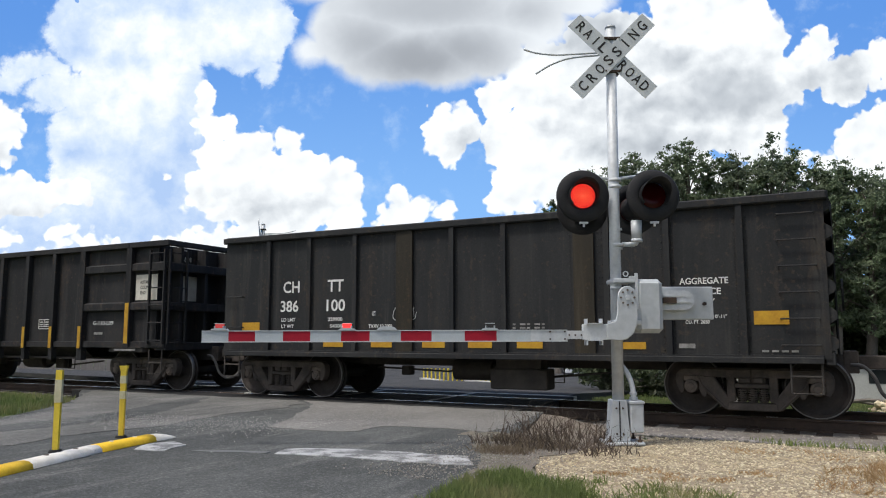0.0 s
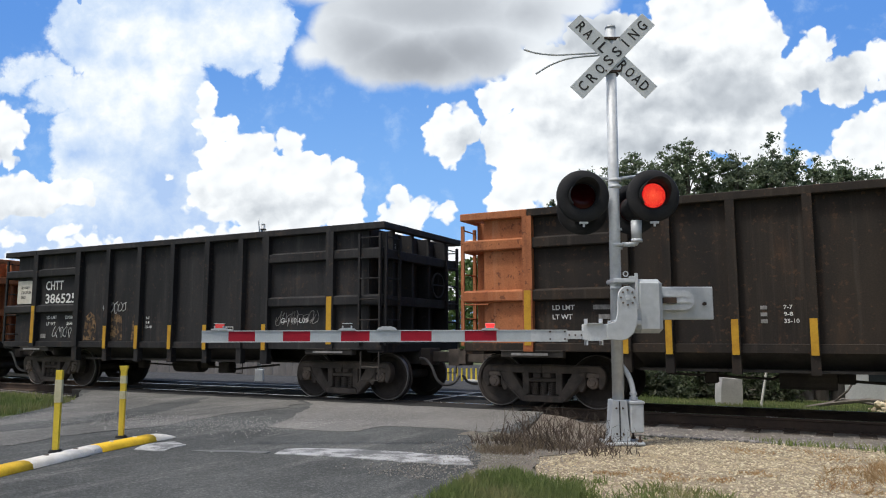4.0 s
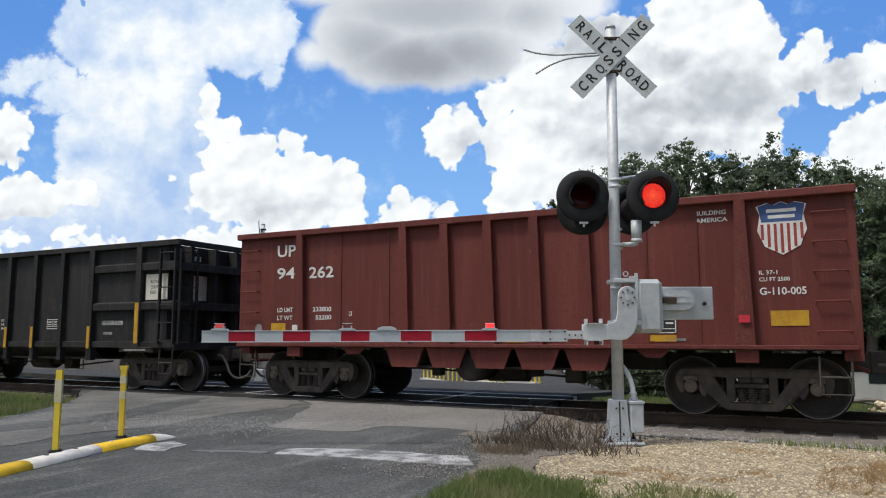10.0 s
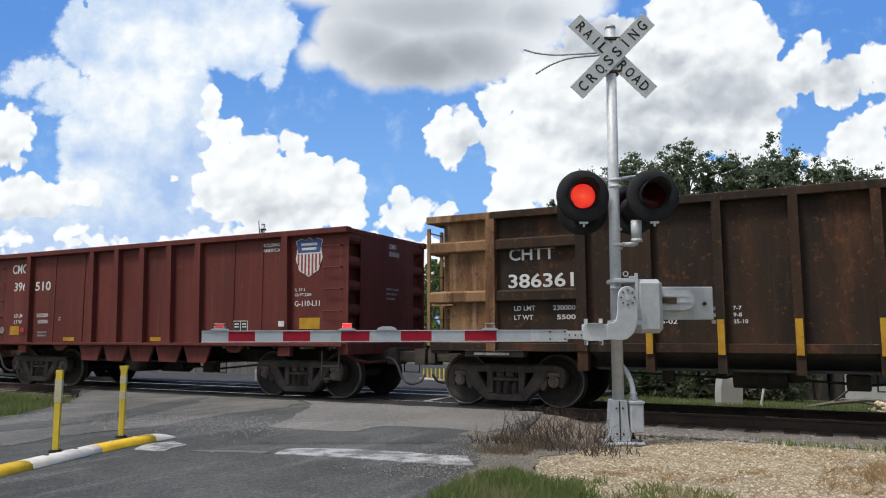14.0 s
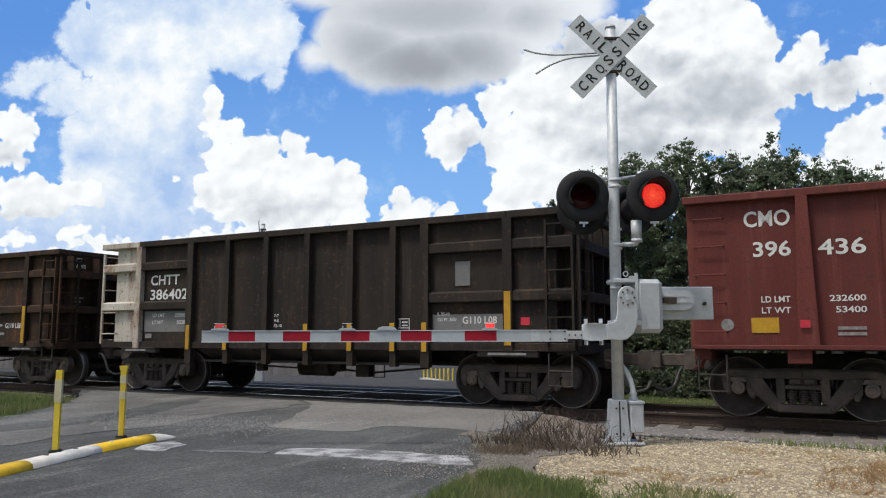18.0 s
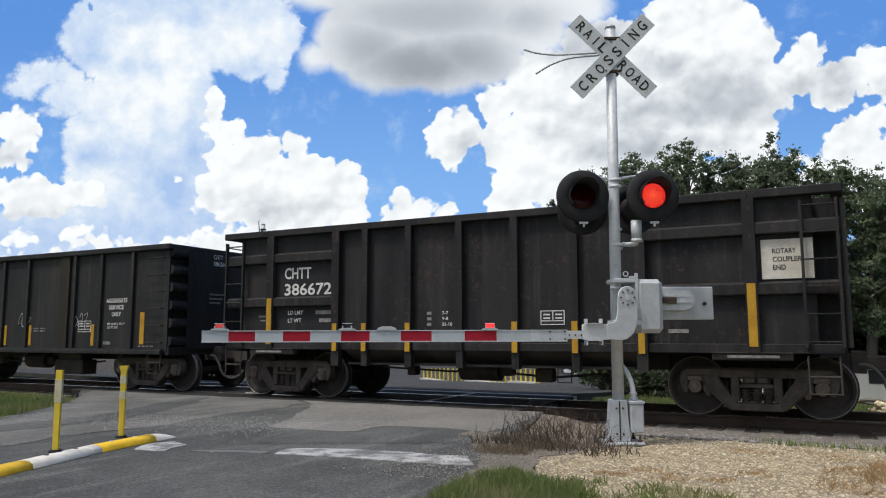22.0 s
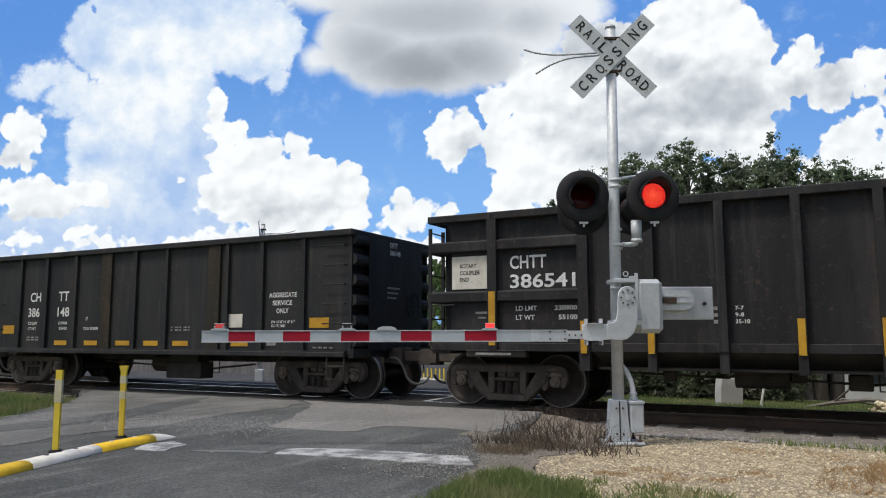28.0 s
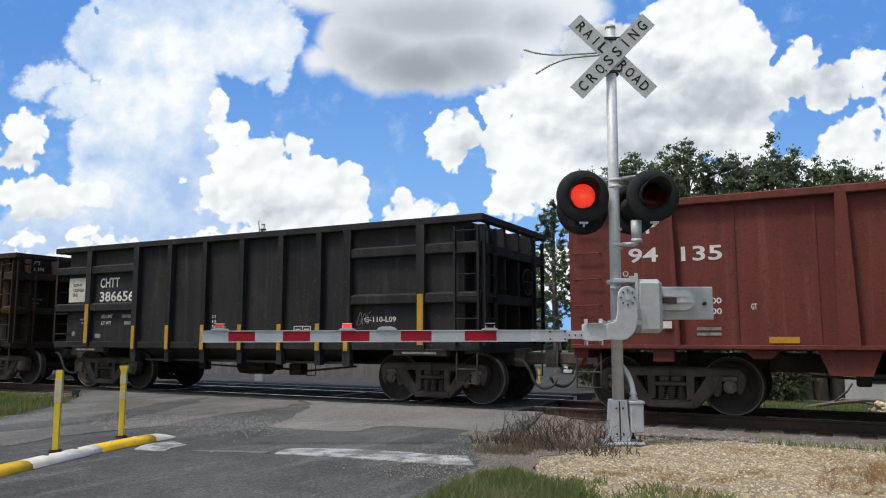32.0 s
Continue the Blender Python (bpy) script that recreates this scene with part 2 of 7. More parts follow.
M["ground"] = ground_material("grassy_ground", (0.13, 0.11, 0.08), (0.2, 0.17, 0.12), (0.07, 0.1, 0.03), 0.45, 0.62)
M["gravelbed"] = ground_material("limestone_gravel_bed", (0.2, 0.155, 0.1), (0.36, 0.295, 0.2), (0.2, 0.145, 0.085), 0.6, 0.8)
M["ballast"] = ground_material("grey_ballast", (0.13, 0.12, 0.11), (0.22, 0.2, 0.18), (0.17, 0.15, 0.12), 0.6, 0.8)
M["asphalt"] = asphalt_material("worn_asphalt", (0.07, 0.073, 0.07), (0.112, 0.115, 0.109), (0.165, 0.164, 0.153))
M["asphalt_pale"] = asphalt_material("pale_asphalt", (0.17, 0.165, 0.152), (0.215, 0.208, 0.192), (0.148, 0.144, 0.135))
M["asphalt_shoulder"] = asphalt_material("gravelly_asphalt", (0.115, 0.114, 0.106), (0.185, 0.181, 0.168), (0.1, 0.1, 0.095))
M["asphalt_far"] = asphalt_material("far_asphalt", (0.05, 0.05, 0.051), (0.072, 0.072, 0.071), (0.09, 0.089, 0.086))
M["panel_dark"] = asphalt_material("crossing_panel", (0.028, 0.028, 0.028), (0.045, 0.044, 0.042), (0.06, 0.057, 0.053))


def flake_paint(name, lo=0.58, hi=0.76):
    """Worn road paint: white flakes over asphalt."""
    m, nt, b = shader(name)
    v = coords(nt, False)
    n = math_node(nt, "ADD", grain(nt, v, 3.0, 6), math_node(nt, "MULTIPLY", grain(nt, v, 60.0, 3), 0.35))
    put(b.inputs["Base Color"], blend(nt, ramp(nt, n, lo, hi), (0.4, 0.4, 0.39), (0.11, 0.112, 0.107)))
    b.inputs["Roughness"].default_value = 0.8
    return m


M["road_paint"] = flake_paint("worn_road_paint")
M["road_paint_faint"] = flake_paint("faint_road_paint", 0.45, 0.62)


def leaf_material(name, c1, c2, c3):
    m, nt, b = shader(name)
    geo = nt.nodes.new("ShaderNodeNewGeometry")
    r = geo.outputs["Random Per Island"]
    col = blend(nt, r, c1, c2)
    col = blend(nt, ramp(nt, grain(nt, coords(nt, False), 0.6, 3), 0.45, 0.65), col, c3)
    put(b.inputs["Base Color"], col)
    b.inputs["Roughness"].default_value = 0.55
    b.inputs["Specular IOR Level"].default_value = 0.3
    tr = nt.nodes.new("ShaderNodeBsdfTranslucent")
    put(tr.inputs["Color"], col)
    mx = nt.nodes.new("ShaderNodeMixShader")
    mx.inputs[0].default_value = 0.4
    nt.links.new(b.outputs[0], mx.inputs[1])
    nt.links.new(tr.outputs[0], mx.inputs[2])
    nt.links.new(mx.outputs[0], nt.nodes["Material Output"].inputs["Surface"])
    return m


M["leaf"] = leaf_material("oak_leaves", (0.108, 0.15, 0.08), (0.21, 0.265, 0.15), (0.165, 0.195, 0.125))
# about half as light as oak_leaves: the wood's dimness is put into the colour
M["leaf_dark"] = leaf_material("shade_dark_leaves", (0.05, 0.068, 0.032), (0.1, 0.125, 0.06), (0.078, 0.086, 0.052))
M["leaf_light"] = leaf_material("pale_green_leaves", (0.12, 0.2, 0.06), (0.2, 0.3, 0.1), (0.14, 0.2, 0.08))
M["leaf_far"] = leaf_material("far_leaves", (0.05, 0.075, 0.035), (0.07, 0.1, 0.045), (0.06, 0.08, 0.045))
M["grass"] = leaf_material("grass_blades", (0.13, 0.18, 0.05), (0.24, 0.28, 0.1), (0.3, 0.28, 0.13))
M["weeds"] = leaf_material("dry_weeds", (0.38, 0.22, 0.1), (0.5, 0.36, 0.19), (0.42, 0.29, 0.15))


def stone_material(name, c1, c2, c3):
    m, nt, b = shader(name)
    r = nt.nodes.new("ShaderNodeNewGeometry").outputs["Random Per Island"]
    col = blend(nt, r, c1, c2)
    col = blend(nt, ramp(nt, grain(nt, coords(nt, False), 1.2, 5), 0.5, 0.75), col, c3)
    put(b.inputs["Base Color"], col)
    b.inputs["Roughness"].default_value = 0.9
    return m


M["pebble"] = stone_material("limestone_pebbles", (0.25, 0.2, 0.12), (0.64, 0.56, 0.385), (0.44, 0.355, 0.21))
M["stone"] = stone_material("ballast_stones", (0.13, 0.12, 0.105), (0.36, 0.33, 0.29), (0.2, 0.175, 0.15))
M["grit"] = stone_material("pale_road_grit", (0.3, 0.29, 0.27), (0.6, 0.58, 0.54), (0.42, 0.4, 0.37))
M["hay"] = leaf_material("withered_grass", (0.15, 0.115, 0.075), (0.25, 0.2, 0.14), (0.17, 0.14, 0.09))
M["band"] = surface("grimy_reflective_band", (0.5, 0.47, 0.3), (0.6, 0.56, 0.38), 6.0, 0.6, 0, 0.05, 40, (0.35, 0.3, 0.15), (0.55, 0.75))
M["dirt"] = ground_material("bare_brown_soil", (0.15, 0.125, 0.1), (0.23, 0.195, 0.155), (0.13, 0.12, 0.085), 0.55, 0.75)


# ---------------------------------------------------------------- mesh helpers
def part(name, bm, material, parent=None, label="", m=None, smooth=False):
    """Link a bmesh (or a ready mesh) as one object under a thing or a part."""
    if isinstance(bm, bmesh.types.BMesh):
        me = bpy.data.meshes.new(name)
        bmesh.ops.recalc_face_normals(bm, faces=bm.faces[:])
        bm.to_mesh(me)
        bm.free()
        if smooth:
            for f in me.polygons:
                f.use_smooth = True
    else:
        me = bm
    ob = new(name, me)
    if not me.materials:
        me.materials.append(M[material])
    if me.materials[0] != M[material]:
        ob.material_slots[0].link = "OBJECT"
        ob.material_slots[0].material = M[material]
    ob.parent = parent
    if m is not None:
        ob.matrix_basis = m
    if label:
        ob["label"] = label
    return ob


def box(bm, x0, x1, y0, y1, z0, z1, bevel=0.0):
    r = bmesh.ops.create_cube(bm, size=1.0, matrix=Matrix.LocRotScale(((x0 + x1) / 2, (y0 + y1) / 2, (z0 + z1) / 2), None, (abs(x1 - x0), abs(y1 - y0), abs(z1 - z0))))
    if bevel:
        es = list({e for v in r["verts"] for e in v.link_edges})
        bmesh.ops.bevel(bm, geom=es, offset=bevel, segments=1, affect="EDGES")
    return bm


def rod(bm, a, b, r1, r2=None, n=8, caps=True):
    a, b = Vector(a), Vector(b)
    d = b - a
    q = d.to_track_quat("Z", "Y").to_matrix().to_4x4()
    bmesh.ops.create_cone(bm, cap_ends=caps, segments=n, radius1=r1, radius2=r1 if r2 is None else r2, depth=d.length, matrix=Matrix.Translation((a + b) / 2) @ q)
    return bm


def tube(bm, pts, r, n=6):
    """A round bar swept along a line of points, in one piece."""
    pts = [Vector(p) for p in pts]
    side = None
    rings = []
    for k, p in enumerate(pts):
        d = (pts[min(k + 1, len(pts) - 1)] - pts[max(k - 1, 0)]).normalized()
        if side is None:
            side = d.orthogonal().normalized()
        side = (side - d * side.dot(d)).normalized()
        up = d.cross(side)
        rings.append([bm.verts.new(p + side * r * math.cos(2 * math.pi * i / n) + up * r * math.sin(2 * math.pi * i / n)) for i in range(n)])
    for a, b in zip(rings, rings[1:]):
        for i in range(n):
            bm.faces.new((a[i], a[(i + 1) % n], b[(i + 1) % n], b[i]))
    bm.faces.new(rings[0][::-1])
    bm.faces.new(rings[-1])
    return bm


def bend(pts, n=5):
    """Points along a smooth line through the given ones."""
    p = [Vector(q) for q in pts]
    p = [p[0] * 2 - p[1]] + p + [p[-1] * 2 - p[-2]]
    out = []
    for a, b, c, d in zip(p, p[1:], p[2:], p[3:]):
        for k in range(n):
            t = k / n
            out.append(0.5 * (2 * b + (c - a) * t + (2 * a - 5 * b + 4 * c - d) * t * t + (3 * b - a - 3 * c + d) * t ** 3))
    return out + [p[-2]]


def prism(bm, pts, y0, y1):
    """A polygon given in x and z, drawn out along y."""
    a = [bm.verts.new((x, y0, z)) for x, z in pts]
    b = [bm.verts.new((x, y1, z)) for x, z in pts]
    bm.faces.new(a)
    bm.faces.new(b[::-1])
    for i in range(len(pts)):
        j = (i + 1) % len(pts)
        bm.faces.new((a[i], b[i], b[j], a[j]))
    return bm


def slab(bm, pts, z0, z1):
    """A polygon given in x and y, drawn out along z."""
    a = [bm.verts.new((x, y, z0)) for x, y in pts]
    b = [bm.verts.new((x, y, z1)) for x, y in pts]
    bm.faces.new(a)
    bm.faces.new(b[::-1])
    for i in range(len(pts)):
        j = (i + 1) % len(pts)
        bm.faces.new((a[i], b[i], b[j], a[j]))
    return bm


def lathe(bm, profile, n=24):
    """Turn a closed profile of (radius, y) round the y axis."""
    rings = []
    for k in range(n):
        c, s = math.cos(2 * math.pi * k / n), math.sin(2 * math.pi * k / n)
        rings.append([bm.verts.new((r * c, y, r * s)) for r, y in profile])
    for k in range(n):
        a, b = rings[k], rings[(k + 1) % n]
        for i in range(len(profile)):
            j = (i + 1) % len(profile)
            bm.faces.new((a[i], a[j], b[j], b[i]))
    return bm


def B():
    return bmesh.new()


def empty(name, m=None):
    ob = new(name)
    if m is not None:
        ob.matrix_basis = m
    return ob


def raw_mesh(name, verts, faces, material, smooth=False):
    me = bpy.data.meshes.new(name)
    me.from_pydata([tuple(v) for v in verts], [], faces)
    me.materials.append(M[material])
    if smooth:
        me.polygons.foreach_set("use_smooth", [True] * len(me.polygons))
    return me


# ---------------------------------------------------------------- lettering, built once for every text
LETTERS = {}


def letter_meshes(texts):
    obs = {}
    for s in texts:
        cu = bpy.data.curves.new("lettering", "FONT")
        cu.body, cu.size, cu.offset, cu.resolution_u = s, 1.0, 0.018, 3
        obs[s] = new("lettering", cu)
    dg = bpy.context.evaluated_depsgraph_get()
    for s, ob in obs.items():
        me = bpy.data.meshes.new_from_object(ob.evaluated_get(dg))
        co = np.empty(len(me.vertices) * 3)
        me.vertices.foreach_get("co", co)
        co = co.reshape(-1, 3)
        lo, hi = co.min(0), co.max(0)
        LETTERS[s] = ((co - lo) / np.maximum(hi - lo, 1e-6), [tuple(p.vertices) for p in me.polygons])
        cu = ob.data
        bpy.data.objects.remove(ob)
        bpy.data.curves.remove(cu)
        bpy.data.meshes.remove(me)


TEXT_CACHE = {}


def lettering(s, x0, x1, z0, z1, y, parent, material="letter", name="lettering"):
    """A text fitted into a box on a wall that faces -y."""
    key = (s, round(x1 - x0, 3), round(z1 - z0, 3))
    if key not in TEXT_CACHE:
        co, faces = LETTERS[s]
        v = np.stack([co[:, 0] * (x1 - x0), np.zeros(len(co)), co[:, 1] * (z1 - z0)], 1)
        TEXT_CACHE[key] = raw_mesh("lettering", v, faces, material)
    return part(name, TEXT_CACHE[key], material, parent, "", pose(x0, y, z0))


BAR_MESH = {}


def bar(x0, x1, z0, z1, y, parent, material="dull", name="lettering_bar"):
    key = (round(x1 - x0, 3), round(z1 - z0, 3))
    if key not in BAR_MESH:
        BAR_MESH[key] = box(B(), 0, x1 - x0, -0.003, 0.0, 0, z1 - z0)
        me = bpy.data.meshes.new("lettering_bar")
        BAR_MESH[key].to_mesh(me)
        BAR_MESH[key].free()
        BAR_MESH[key] = me
        me.materials.append(M[material])
    return part(name, BAR_MESH[key], material, parent, "", pose(x0, y, z0))


# ---------------------------------------------------------------- the train's plan
SEQ = [  # type, reporting mark, number, body paint, paint of the leading end, paint of the trailing end, panel
    ("A", "CHTT", "386590", "black", "", "", ""), ("A", "CHTT", "386581", "black", "", "", "R"), ("B", "", "386 100", "slate", "", "", ""),
    ("A", "CHTT", "386799", "black", "", "", "R"), ("A", "CHTT", "386061", "soot", "", "orange", ""), ("A", "CHTT", "386525", "black", "", "", "L"),
    ("A", "", "", "soot", "orange", "", ""), ("A", "CHTT", "386555", "black", "", "", "R"), ("A", "CHTT", "386642", "black", "", "", "R"),
    ("A", "CHTT", "386445", "black", "", "", "R"), ("A", "CHTT", "386832", "black", "", "", "R"), ("C", "UP", "94 262", "red", "", "", ""),
    ("C", "UP", "94 437", "red", "", "", ""), ("B", "", "386 237", "slate", "", "", ""), ("C", "CMO", "396 510", "red", "", "", ""),
    ("A", "CHTT", "386361", "brown", "tan", "tan", ""), ("A", "CHTT", "386422", "black", "", "", ""), ("A", "CHTT", "386395", "brown", "tan", "", ""),
    ("A", "CHTT", "386402", "soot", "chalk", "", ""), ("C", "CMO", "396 436", "red", "", "", ""), ("B", "", "386 247", "slate", "", "", ""),
    ("B", "", "386 260", "slate", "", "", "y"), ("A", "CHTT", "386672", "black", "", "", "R"), ("C", "CMO", "396 339", "red", "", "", ""),
    ("B", "", "386 133", "slate", "", "", "y"), ("A", "CHTT", "386417", "brown", "", "orange", ""), ("A", "CHTT", "386690", "black", "", "", "R"),
    ("B", "", "386 148", "slate", "", "", ""), ("A", "CHTT", "386541", "black", "", "", "L"), ("A", "CHTT", "386424", "black", "", "", "R"),
    ("A", "CHTT", "386394", "brown", "", "", ""), ("A", "CHTT", "386656", "black", "", "", "L"), ("C", "UP", "94 135", "red", "", "", ""),
]
WHEELBASE, OVER, SPAN = 1.778, {"A": 2.083, "B": 2.043, "C": 2.403}, {"A": 8.98, "B": 9.05, "C": 8.36}


def travelled(t):
    return 10.1203 + 11.683 * t + 0.010953 * t * t + 5.085e-5 * t ** 3


START = [0.0]
for one, two in zip(SEQ, SEQ[1:]):
    START.append(START[-1] + SPAN[one[0]] + OVER[one[0]] + OVER[two[0]])
START = [s - START[2] for s in START]
# slack in the couplings
for k, slack in {9: 0.05, 12: -0.2, 14: -0.2, 15: -0.11, 32: -0.19}.items():
    START[k] += slack

texts = {"RAIL", "ROAD", "CROSSING", "CHTT", "CH", "TT", "UP", "CMO", "LD LMT", "LT WT", "ROTARY", "COUPLER", "END", "G-110-L09", "G-110-L11", "G-110-005", "AGGREGATE", "SERVICE", "ONLY", "BUILDING", "AMERICA", "GT", "IL 35-10", "CU. FT. 2500", "IL 37-1", "CU FT 2500", "PRDK 05-02", "7-7", "9-8", "35-10", "TXXV 10-2001", "G110 L08", "EW 10'-8\" H 10'-11\"", "CU. FT. 2650"} | set("RAILODCSNG")
for row in SEQ:
    texts |= {row[2]} if row[0] == "A" and row[2] else set(row[2].split())
# load limit and light weight, where they can be read
LOADS = {3: ("230900", "55100"), 5: ("230600", "55400"), 7: ("230500", "55600"), 9: ("230700", "55300"), 10: ("230700", "5550"), 15: ("230000", "5500"), 18: ("230800", "55200"), 28: ("230900", "55100"), 25: ("229800", "5550"),
         2: ("229900", "54300"), 13: ("230100", "55900"), 20: ("229700", "56300"), 21: ("229700", "56300"), 24: ("229500", "55400"), 27: ("229500", "55400"),
         11: ("233800", "52200"), 12: ("234000", "52000"), 14: ("232300", "53700"), 19: ("232600", "53400"), 23: ("232200", "53800"), 32: ("234000", "52000")}
for row in SEQ:
    texts |= {row[2].replace(" ", "")} - {""}
for pair in LOADS.values():
    texts |= set(pair)
letter_meshes(sorted(texts))


# ---------------------------------------------------------------- ground, road, track
def height(x, y):
    if y < -4.2:
        return -0.03
    if y < -2.4:
        return -0.03 - 0.2 * (y + 4.2) / 1.8
    if y < 2.4:
        return -0.23
    if y < 50:
        return -0.23 - 0.06 * (y - 2.4)
    return -0.23 - 0.06 * 47.6 - 0.006 * (min(y, 400) - 50)


def sheet(name, xs, ys, zf, material, label, category="ground", kind="structure"):
    v = [(x, y, zf(x, y)) for y in ys for x in xs]
    n = len(xs)
    f = [(j * n + i, j * n + i + 1, (j + 1) * n + i + 1, (j + 1) * n + i) for j in range(len(ys) - 1) for i in range(n - 1)]
    ob = new(name, raw_mesh(name, v, f, material))
    return tagged(ob, label, category, "", kind)


def spread(a, b, n):
    return [a + (b - a) * i / (n - 1) for i in range(n)]


gx = spread(-3000, -60, 8) + spread(-50, 30, 41) + spread(60, 3000, 8)
gy = spread(-600, -40, 5) + spread(-30, -5, 14) + [-4.2, -3.6, -3.0, -2.4, -1.2, 0, 1.2, 2.4, 3.5, 5] + spread(8, 50, 12) + [60, 90, 150, 400, 900, 2400]
sheet("ground", gx, gy, lambda x, y: height(x, y) + (0.02 * noise.noise((x * 0.7, y * 0.7, 0)) if -40 < y < 60 else 0), "ground", "grassy earth with bare patches beside the railway")


def road_sheet(name, ys, left, right, z, material, label, n=9, category="road"):
    v, f = [], []
    for y in ys:
        a, b = left(y), right(y)
        v += [(a + (b - a) * i / (n - 1), y, z(y)) for i in range(n)]
    m = len(v)
    f = [(j * n + i, j * n + i + 1, (j + 1) * n + i + 1, (j + 1) * n + i) for j in range(len(ys) - 1) for i in range(n - 1)]
    # skirt, so that the sheet has thickness
    rim = [i for i in range(n)] + [j * n + n - 1 for j in range(1, len(ys))] + [m - 1 - i for i in range(1, n)] + [j * n for j in range(len(ys) - 2, 0, -1)]
    v += [(v[i][0], v[i][1], v[i][2] - 0.15) for i in rim]
    f += [(rim[k], m + k, m + (k + 1) % len(rim), rim[(k + 1) % len(rim)]) for k in range(len(rim))]
    return tagged(new(name, raw_mesh(name, v, f, material)), label, category, "", "structure")


def road_right(y):
    return -4.4 - 0.25 * (y + 0.87)


def road_left(y):
    return np.interp(y, [-40, -9.0, -6.2, -3.4, -1.7, 3], [-2.6, -10.3, -11.3, -13.3, -15.6, -16.2])


road_sheet("road", spread(-40, -10, 8) + spread(-9, -1.62, 12), road_left, road_right, lambda y: -0.004, "asphalt", "worn grey asphalt road leading up to the crossing")
road_sheet("road_far", [1.62, 2.6] + spread(4, 50, 14) + [70, 100], lambda y: np.interp(y, [1.6, 3, 12, 30, 100], [-16.6, -22, -48, -80, -110]), lambda y: -4.9 - 0.1 * (y - 2),
           lambda y: np.interp(y, [1.6, 2.6, 50, 100], [-0.004, -0.02, -2.98, -3.4]), "asphalt_far", "grey asphalt road sloping down beyond the tracks", 25)


def rough(pts, amount, step=0.12):
    """A polygon with a crumbled outline."""
    out = []
    for (a, b), (c, d) in zip(pts, pts[1:] + pts[:1]):
        n = max(1, int(math.hypot(c - a, d - b) / step))
        for k in range(n):
            x, y = a + (c - a) * k / n, b + (d - b) * k / n
            out.append((x + amount * noise.noise((x * 2.3, y * 2.3, 1.0)) + 0.35 * amount * noise.noise((x * 11, y * 11, 2.0)), y + amount * noise.noise((x * 2.3, y * 2.3, 7.0)) + 0.35 * amount * noise.noise((x * 11, y * 11, 8.0))))
    return out


def flat_patch(name, pts, z, material, label, category="road patch", crumble=0.12):
    bm = slab(B(), rough(pts, crumble) if crumble else pts, z - 0.03, z)
    ob = part(name, bm, material)
    return tagged(ob, label, category, "", "structure")


flat_patch("pavement", [(-9.1, -1.63), (-4.25, -1.63), (-3.95, -3.6), (-4.0, -4.38), (-4.73, -4.2), (-5.5, -4.35), (-5.62, -5.0), (-6.1, -5.2), (-6.9, -5.2), (-7.39, -4.05), (-8.5, -2.1)], 0.002, "asphalt_pale", "pale resurfaced asphalt apron in front of the rails", crumble=0.09)
flat_patch("pavement", [(-15.2, -1.65), (-10.7, -1.65), (-9.3, -1.68), (-8.7, -2.1), (-8.5, -3.0), (-8.65, -3.75), (-8.4, -5.2), (-8.35, -6.0), (-8.6, -7.1), (-8.45, -8.2), (-9.6, -8.2), (-11.0, -6.3), (-11.7, -5.0), (-13.6, -3.2)], 0.001, "asphalt_shoulder", "pale gravelly asphalt at the road's shoulder", crumble=0.2)
flat_patch("pavement", [(-11.2, -1.95), (-11.6, -2.2), (-10.45, -4.87), (-10.45, -6.23), (-10.4, -6.8), (-9.7, -7.2), (-9.56, -6.3), (-9.56, -5.17), (-10.14, -3.86)], 0.0032, "asphalt", "dark asphalt seam across the shoulder")

flat_patch("dirt_verge", [(-4.1, -4.6), (-3.95, -4.25), (-3.0, -4.2), (-2.1, -4.25), (-2.0, -4.5), (-2.4, -5.0), (-2.7, -6.0), (-2.4, -7.0), (-2.9, -7.4), (-3.15, -6.4)], -0.002, "dirt", "bare brown soil at the road's edge", "soil")

def verge_height(x, y):
    u = min(max((x + 4.35) / 1.7, 0.0), 1.0)
    return -0.008 * (1 - u) + (height(x, y) + 0.006) * u * u * (3 - 2 * u) - 0.004 * u + 0.012 * noise.noise((x * 3, y * 3, 4))


sheet("dirt_verge", spread(-4.5, -2.6, 14), spread(-4.7, -1.7, 18), verge_height, "dirt", "bare brown soil sloping from the road down to the ballast", "soil")

# crossing panels between and beside the rails
panel_floor = tagged(empty("crossing_surface"), "dark rubber and concrete panels set level with the rails", "crossing", "", "structure")
px = spread(-16.0, -4.7, 6)
for a, b in zip(px, px[1:]):
    for y0, y1 in ((-1.6, -0.80), (-0.66, 0.66), (0.80, 1.6)):
        part("crossing_panel", box(B(), a + 0.012, b - 0.012, y0, y1, -0.2, -0.006, 0.008), "panel_dark", panel_floor)
for x in px[1:5]:
    part("joint_strip", box(B(), x - 0.05, x + 0.05, -0.64, 0.64, -0.05, -0.002), "concrete", panel_floor)
    part("joint_strip", box(B(), x - 0.05, x + 0.05, 0.82, 1.6, -0.05, -0.002), "concrete", panel_floor)
part("edge_strip", box(B(), -16.0, -4.7, 1.62, 1.78, -0.1, 0.0), "concrete", panel_floor)
part("edge_strip", box(B(), -16.0, -4.7, 0.8, 0.86, -0.1, 0.0), "concrete", panel_floor)


